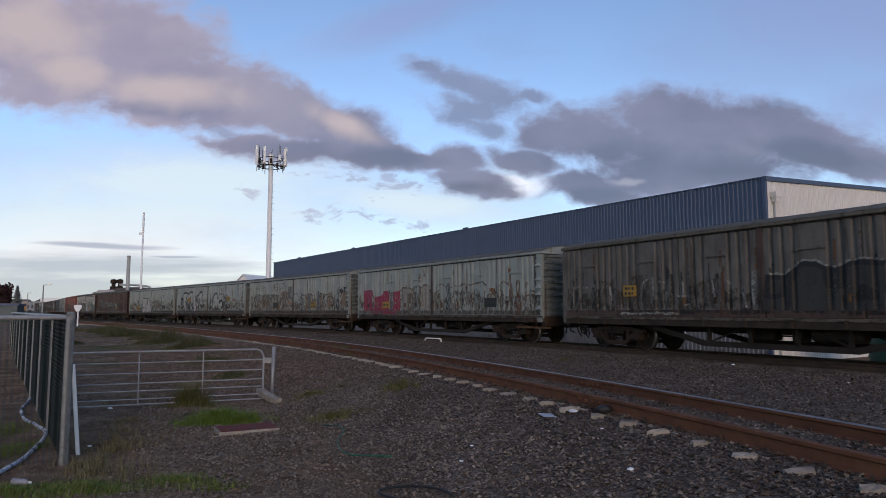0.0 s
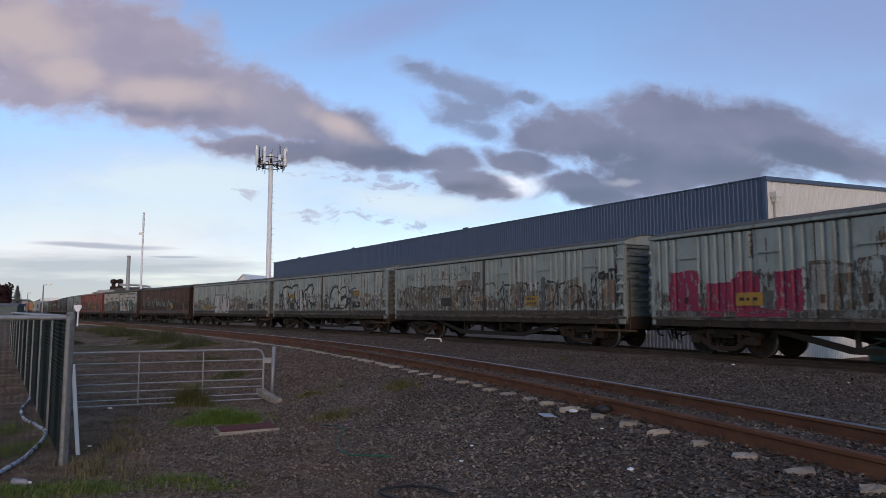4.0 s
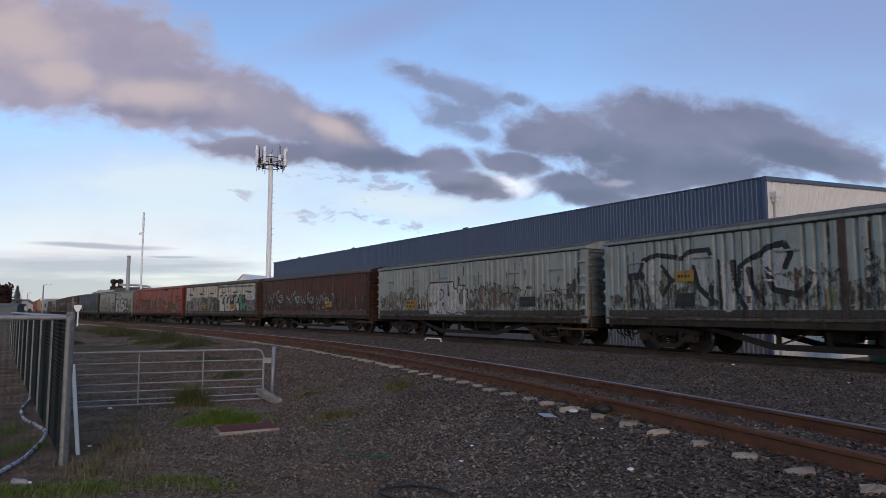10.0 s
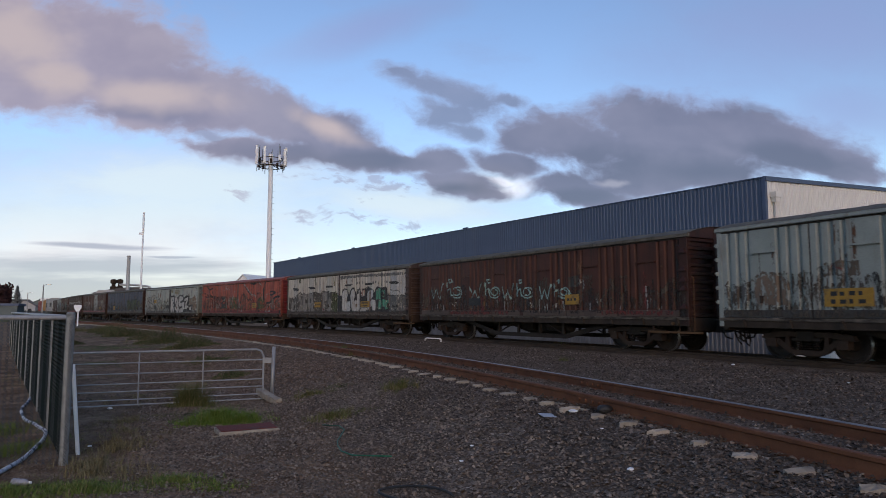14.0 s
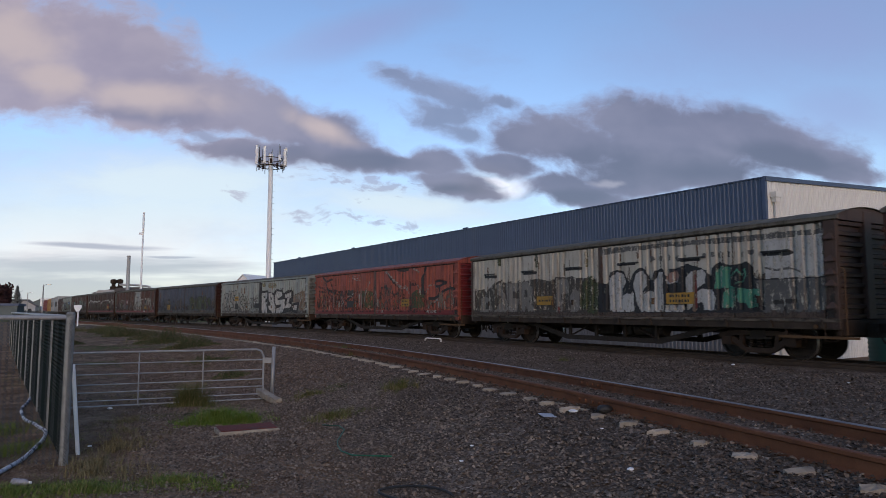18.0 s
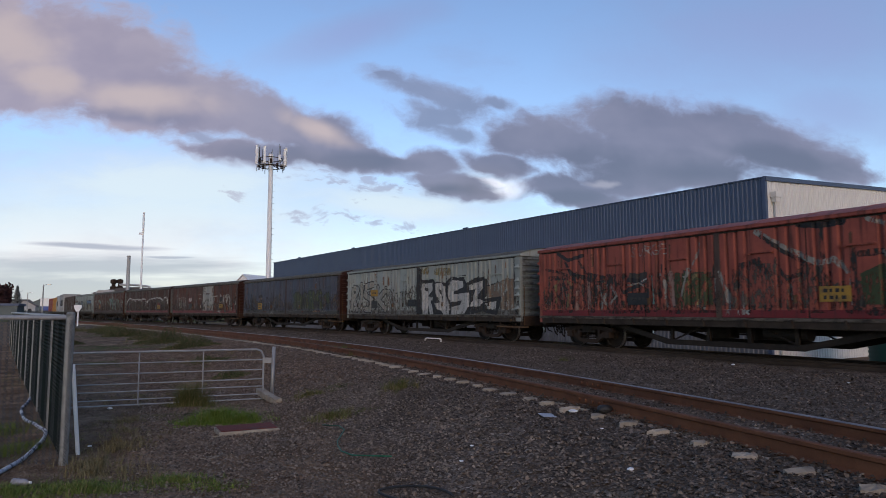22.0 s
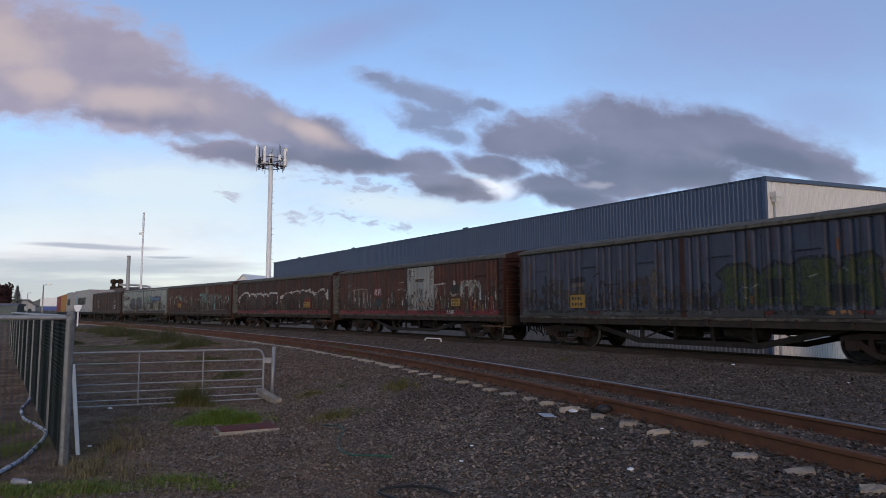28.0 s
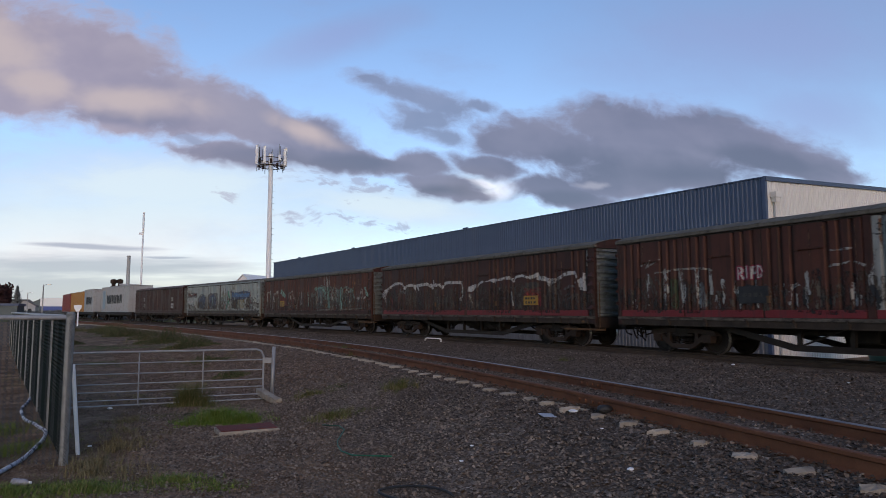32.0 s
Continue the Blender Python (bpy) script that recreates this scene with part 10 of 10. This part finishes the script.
def cloud_material():
    m = bpy.data.materials.new("dusk_cloud")
    m.use_nodes = True
    n, l = m.node_tree.nodes, m.node_tree.links
    n.clear()
    out = n.new("ShaderNodeOutputMaterial")
    tc = n.new("ShaderNodeTexCoord")
    sx = n.new("ShaderNodeSeparateXYZ")
    l.new(tc.outputs["Object"], sx.inputs[0])

    def math_node(op, a, b=None, c=None):
        q = n.new("ShaderNodeMath")
        q.operation = op
        for i, v in enumerate((a, b, c)):
            if v is None:
                continue
            if isinstance(v, (int, float)):
                q.inputs[i].default_value = v
            else:
                l.new(v, q.inputs[i])
        return q.outputs[0]

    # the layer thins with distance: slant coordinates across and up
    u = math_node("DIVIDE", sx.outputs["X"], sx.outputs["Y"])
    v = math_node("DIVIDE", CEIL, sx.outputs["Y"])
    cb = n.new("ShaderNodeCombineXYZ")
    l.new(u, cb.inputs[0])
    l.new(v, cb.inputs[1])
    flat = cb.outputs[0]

    def noise_of(vec, sc, detail=6.0, rg=0.55, stretch=(1, 1.5, 1), colour=False):
        mp = n.new("ShaderNodeMapping")
        mp.inputs["Scale"].default_value = stretch
        l.new(vec, mp.inputs["Vector"])
        t = n.new("ShaderNodeTexNoise")
        t.inputs["Scale"].default_value, t.inputs["Detail"].default_value, t.inputs["Roughness"].default_value = sc, detail, rg
        l.new(mp.outputs["Vector"], t.inputs["Vector"])
        return t.outputs["Color" if colour else "Fac"]

    def warped(vec, sc, amount):
        s = n.new("ShaderNodeVectorMath")
        s.operation = "SUBTRACT"
        l.new(noise_of(vec, sc, 4.0, 0.5, (1, 1, 1), True), s.inputs[0])
        s.inputs[1].default_value = (0.5, 0.5, 0.5)
        k = n.new("ShaderNodeVectorMath")
        k.operation = "MULTIPLY_ADD"
        l.new(s.outputs[0], k.inputs[0])
        k.inputs[1].default_value = (amount, amount * 0.8, 0)
        l.new(vec, k.inputs[2])
        return k.outputs[0]

    bent = warped(warped(flat, 7.0, 0.085), 22.0, 0.016)

    def blob(cx, cy, rx, ry, turn, vec):
        mp = n.new("ShaderNodeMapping")
        mp.vector_type = "TEXTURE"
        mp.inputs["Location"].default_value = (cx, cy, 0)
        mp.inputs["Rotation"].default_value = (0, 0, radians(turn))
        mp.inputs["Scale"].default_value = (rx, ry, 1)
        l.new(vec, mp.inputs["Vector"])
        ln_ = n.new("ShaderNodeVectorMath")
        ln_.operation = "LENGTH"
        l.new(mp.outputs["Vector"], ln_.inputs[0])
        return math_node("SUBTRACT", 1.0, ln_.outputs["Value"])

    def most(fields):
        d = fields[0]
        for f in fields[1:]:
            q = n.new("ShaderNodeMath")
            q.operation = "SMOOTH_MAX"
            l.new(d, q.inputs[0])
            l.new(f, q.inputs[1])
            q.inputs[2].default_value = 0.2
            d = q.outputs[0]
        return d

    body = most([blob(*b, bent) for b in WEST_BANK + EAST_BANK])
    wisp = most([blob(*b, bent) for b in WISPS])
    grain = noise_of(bent, 15.0, 9.0, 0.6)
    dens = math_node("ADD", math_node("MULTIPLY", body, 1.1), math_node("MULTIPLY_ADD", grain, 1.5, -0.47))
    wdens = math_node("ADD", math_node("MULTIPLY", wisp, 0.95), math_node("MULTIPLY_ADD", noise_of(bent, 18.0, 9.0, 0.62), 1.8, -0.58))

    def ramp(fac, a, b, lo=0.0, hi=1.0):
        r = n.new("ShaderNodeMapRange")
        r.interpolation_type = "SMOOTHSTEP"
        for key, val in (("From Min", a), ("From Max", b), ("To Min", lo), ("To Max", hi)):
            r.inputs[key].default_value = val
        l.new(fac, r.inputs["Value"])
        return r.outputs["Result"]

    def mix(fac, c1, c2):
        x = n.new("ShaderNodeMix")
        x.data_type = "RGBA"
        l.new(fac, x.inputs[0])
        for i, c in ((6, c1), (7, c2)):
            if isinstance(c, tuple):
                x.inputs[i].default_value = (*c, 1)
            else:
                l.new(c, x.inputs[i])
        return x.outputs[2]

    warm = ramp(u, 0.05, -0.55)
    lump = ramp(noise_of(warped(flat, 9.0, 0.05), 5.0, 4.0, 0.5), 0.34, 0.66)
    soft = warped(flat, 5.0, 0.05)
    lit = ramp(math_node("ADD", most([blob(*b, soft) for b in WARM]), math_node("MULTIPLY_ADD", lump, 0.5, -0.25)), -0.15, 0.75)
    shade = ramp(math_node("ADD", most([blob(*b, soft) for b in SHADE]), math_node("MULTIPLY_ADD", lump, -0.5, 0.25)), -0.3, 0.8)
    core = mix(warm, mix(lump, (0.232, 0.262, 0.375), (0.31, 0.335, 0.455)), mix(lump, (0.44, 0.405, 0.51), (0.56, 0.51, 0.59)))
    core = mix(shade, core, mix(warm, (0.178, 0.212, 0.305), (0.33, 0.325, 0.44)))
    core = mix(lit, core, (0.72, 0.62, 0.595))
    rim = mix(warm, (0.38, 0.42, 0.6), (0.62, 0.6, 0.73))
    col = mix(ramp(math_node("MAXIMUM", dens, math_node("MULTIPLY", wdens, 0.8)), 0.1, 0.75), rim, core)
    alpha = math_node("MAXIMUM", ramp(dens, -0.12, 0.62, 0.0, 0.93), ramp(wdens, -0.1, 0.85, 0.0, 0.74))
    # a thin high veil
    torn = math_node("ADD", math_node("MULTIPLY", most([blob(*b, bent) for b in SHREDS]), 0.55), math_node("MULTIPLY_ADD", noise_of(bent, 34.0, 6.0, 0.6, (1, 2.4, 1)), 3.2, -1.6))
    alpha = math_node("MAXIMUM", alpha, ramp(torn, 0.0, 0.6, 0.0, 0.62))
    # violet high cloud
    vio = ramp(math_node("ADD", most([blob(*b, warped(flat, 2.5, 0.12)) for b in VIOLET]), math_node("MULTIPLY_ADD", noise_of(bent, 4.0, 6.0, 0.55), 1.0, -0.5)), 0.0, 0.9, 0.0, 0.45)
    hold = math_node("SUBTRACT", 1.0, alpha)
    vio = math_node("MULTIPLY", vio, hold)
    col = mix(vio, col, (0.41, 0.455, 0.88))
    alpha = math_node("ADD", alpha, vio)
    veil = math_node("MULTIPLY", ramp(noise_of(flat, 3.2, 7.0, 0.6, (1, 2.2, 1)), 0.45, 0.8), 0.3)
    alpha = math_node("MAXIMUM", alpha, veil)
    low = most([blob(*b, warped(flat, 3.0, 0.03)) for b in HAZE])
    hz = ramp(math_node("ADD", low, math_node("MULTIPLY_ADD", noise_of(flat, 9.0, 5.0, 0.6, (0.5, 6, 1)), 1.3, -0.65)), -0.1, 0.85, 0.0, 0.86)
    only = math_node("MULTIPLY", hz, math_node("SUBTRACT", 1.0, alpha))
    col = mix(only, col, (0.57, 0.7, 0.745))
    alpha = math_node("MAXIMUM", alpha, hz)
    streak = math_node("MULTIPLY", ramp(math_node("ADD", most([blob(*b, warped(flat, 6.0, 0.012)) for b in STREAK]), math_node("MULTIPLY_ADD", noise_of(flat, 12.0, 5.0, 0.6, (0.5, 6, 1)), 1.0, -0.5)), -0.1, 0.7), 0.8)
    col = mix(streak, col, (0.47, 0.57, 0.68))
    alpha = math_node("MAXIMUM", alpha, streak)
    white = most([blob(*b, warped(flat, 4.0, 0.06)) for b in BRIGHT])
    wv = math_node("MULTIPLY", ramp(math_node("ADD", white, math_node("MULTIPLY_ADD", noise_of(bent, 5.0, 7.0, 0.6, (0.7, 2.5, 1)), 1.0, -0.5)), -0.05, 0.9, 0.0, 0.88), math_node("SUBTRACT", 1.0, alpha))
    col = mix(wv, col, mix(ramp(v, 0.06, 0.17), (1.27, 1.29, 1.22), (1.0, 1.22, 1.23)))
    alpha = math_node("ADD", alpha, wv)
    # a bright gap between the banks
    gap = math_node("MULTIPLY", ramp(math_node("ADD", most([blob(*b, bent) for b in GAPS]), math_node("MULTIPLY_ADD", grain, 0.9, -0.45)), 0.0, 0.8, 0.0, 0.85), math_node("SUBTRACT", 1.0, math_node("MULTIPLY", ramp(dens, -0.12, 0.62), 0.8)))
    col = mix(gap, col, (1.5, 1.5, 1.55))
    alpha = math_node("MAXIMUM", alpha, gap)
    em = n.new("ShaderNodeEmission")
    em.inputs["Strength"].default_value = CLOUD_LIGHT
    l.new(col, em.inputs["Color"])
    tr = n.new("ShaderNodeBsdfTransparent")
    ms = n.new("ShaderNodeMixShader")
    l.new(alpha, ms.inputs[0])
    l.new(tr.outputs[0], ms.inputs[1])
    l.new(em.outputs[0], ms.inputs[2])
    l.new(ms.outputs[0], out.inputs["Surface"])
    return m


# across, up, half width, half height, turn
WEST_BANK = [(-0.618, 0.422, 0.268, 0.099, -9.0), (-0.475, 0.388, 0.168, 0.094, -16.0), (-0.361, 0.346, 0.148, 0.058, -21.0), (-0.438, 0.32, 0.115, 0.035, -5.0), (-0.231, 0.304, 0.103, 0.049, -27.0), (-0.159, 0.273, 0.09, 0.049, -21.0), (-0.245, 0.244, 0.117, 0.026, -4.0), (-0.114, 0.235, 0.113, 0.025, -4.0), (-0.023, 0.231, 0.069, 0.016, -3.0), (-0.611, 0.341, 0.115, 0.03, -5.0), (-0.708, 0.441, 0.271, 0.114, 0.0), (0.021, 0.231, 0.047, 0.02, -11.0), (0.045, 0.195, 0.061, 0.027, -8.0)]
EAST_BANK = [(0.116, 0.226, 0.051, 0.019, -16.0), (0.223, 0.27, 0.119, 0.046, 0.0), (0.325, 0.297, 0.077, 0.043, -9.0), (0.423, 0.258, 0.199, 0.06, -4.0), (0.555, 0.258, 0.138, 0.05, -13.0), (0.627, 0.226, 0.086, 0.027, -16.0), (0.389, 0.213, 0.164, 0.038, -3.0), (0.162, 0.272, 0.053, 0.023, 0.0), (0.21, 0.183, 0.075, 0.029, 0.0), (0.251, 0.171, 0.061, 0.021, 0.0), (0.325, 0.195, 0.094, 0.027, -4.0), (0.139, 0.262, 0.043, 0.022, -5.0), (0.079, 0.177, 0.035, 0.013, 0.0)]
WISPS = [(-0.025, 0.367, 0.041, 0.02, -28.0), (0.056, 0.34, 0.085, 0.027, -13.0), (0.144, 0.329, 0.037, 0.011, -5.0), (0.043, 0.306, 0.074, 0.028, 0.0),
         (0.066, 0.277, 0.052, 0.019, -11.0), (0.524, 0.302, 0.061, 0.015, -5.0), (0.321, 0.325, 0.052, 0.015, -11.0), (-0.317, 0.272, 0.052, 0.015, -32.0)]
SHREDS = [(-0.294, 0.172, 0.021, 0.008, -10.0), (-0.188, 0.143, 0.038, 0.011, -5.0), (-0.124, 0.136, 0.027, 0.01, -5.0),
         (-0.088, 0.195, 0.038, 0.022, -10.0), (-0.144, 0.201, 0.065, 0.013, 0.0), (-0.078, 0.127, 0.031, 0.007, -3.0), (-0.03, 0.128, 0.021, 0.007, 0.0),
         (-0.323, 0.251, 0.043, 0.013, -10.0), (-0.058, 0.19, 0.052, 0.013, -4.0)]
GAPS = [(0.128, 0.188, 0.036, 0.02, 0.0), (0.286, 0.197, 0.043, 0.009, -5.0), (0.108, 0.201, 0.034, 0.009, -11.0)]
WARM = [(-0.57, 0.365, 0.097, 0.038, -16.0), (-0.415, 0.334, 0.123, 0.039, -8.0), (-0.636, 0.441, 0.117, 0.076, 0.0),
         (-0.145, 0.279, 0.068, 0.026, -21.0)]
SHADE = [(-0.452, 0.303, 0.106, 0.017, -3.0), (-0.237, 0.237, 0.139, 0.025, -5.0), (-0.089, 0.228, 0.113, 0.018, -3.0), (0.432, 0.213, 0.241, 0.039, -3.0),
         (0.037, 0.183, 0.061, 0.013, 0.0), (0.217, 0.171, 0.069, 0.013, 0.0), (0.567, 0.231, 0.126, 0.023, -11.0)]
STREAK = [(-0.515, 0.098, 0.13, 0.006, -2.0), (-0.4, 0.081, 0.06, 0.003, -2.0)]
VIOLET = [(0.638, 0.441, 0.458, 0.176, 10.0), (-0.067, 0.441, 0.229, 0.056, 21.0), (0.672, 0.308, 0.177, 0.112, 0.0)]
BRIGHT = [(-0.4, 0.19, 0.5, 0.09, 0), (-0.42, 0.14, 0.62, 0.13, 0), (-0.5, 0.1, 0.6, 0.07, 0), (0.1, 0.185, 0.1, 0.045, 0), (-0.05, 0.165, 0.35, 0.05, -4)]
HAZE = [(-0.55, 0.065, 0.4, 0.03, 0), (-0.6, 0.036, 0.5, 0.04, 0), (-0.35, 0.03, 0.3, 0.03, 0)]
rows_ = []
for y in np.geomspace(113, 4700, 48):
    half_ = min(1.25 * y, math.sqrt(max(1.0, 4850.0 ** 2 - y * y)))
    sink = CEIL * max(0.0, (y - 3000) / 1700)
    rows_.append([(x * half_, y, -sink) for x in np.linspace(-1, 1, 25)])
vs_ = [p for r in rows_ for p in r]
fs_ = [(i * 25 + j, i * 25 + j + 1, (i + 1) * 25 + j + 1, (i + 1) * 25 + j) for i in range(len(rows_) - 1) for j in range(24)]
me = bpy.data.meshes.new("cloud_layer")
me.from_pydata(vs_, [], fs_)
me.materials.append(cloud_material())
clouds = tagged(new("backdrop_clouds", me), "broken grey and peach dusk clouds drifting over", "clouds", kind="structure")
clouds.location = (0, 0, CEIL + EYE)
CLOUDS = [(clouds, [(0.0, pose(0, 0, CEIL + EYE)), (CLIP, pose(-24, 15, CEIL + EYE))])]
# ------------------------------------------------------------------ what moves
def train_pose(s, z=0.0, bogies=BOGIE_AT):
    ax, ay, _ = side_line.at(-(s + bogies), HALF)
    bx, by, _ = side_line.at(-(s - bogies), HALF)
    return pose((ax + bx) / 2, (ay + by) / 2, z, 0, 0, math.degrees(math.atan2(ay - by, ax - bx)))


def motions():
    for t, s, *z in MOVING:
        walk(t, [(k, train_pose(s + gone(k), *z)) for k in np.arange(0, CLIP + 0.1, 1.0)])
    steps = int(CLIP / 0.1)
    for w, x in WHEELS:
        walk(w, [(k * 0.1, pose(x, 0, 0.418, 0, math.degrees(gone(k * 0.1) / 0.418), 0)) for k in range(steps + 1)])
    for c, rows in CLOUDS:
        walk(c, rows)


motions()
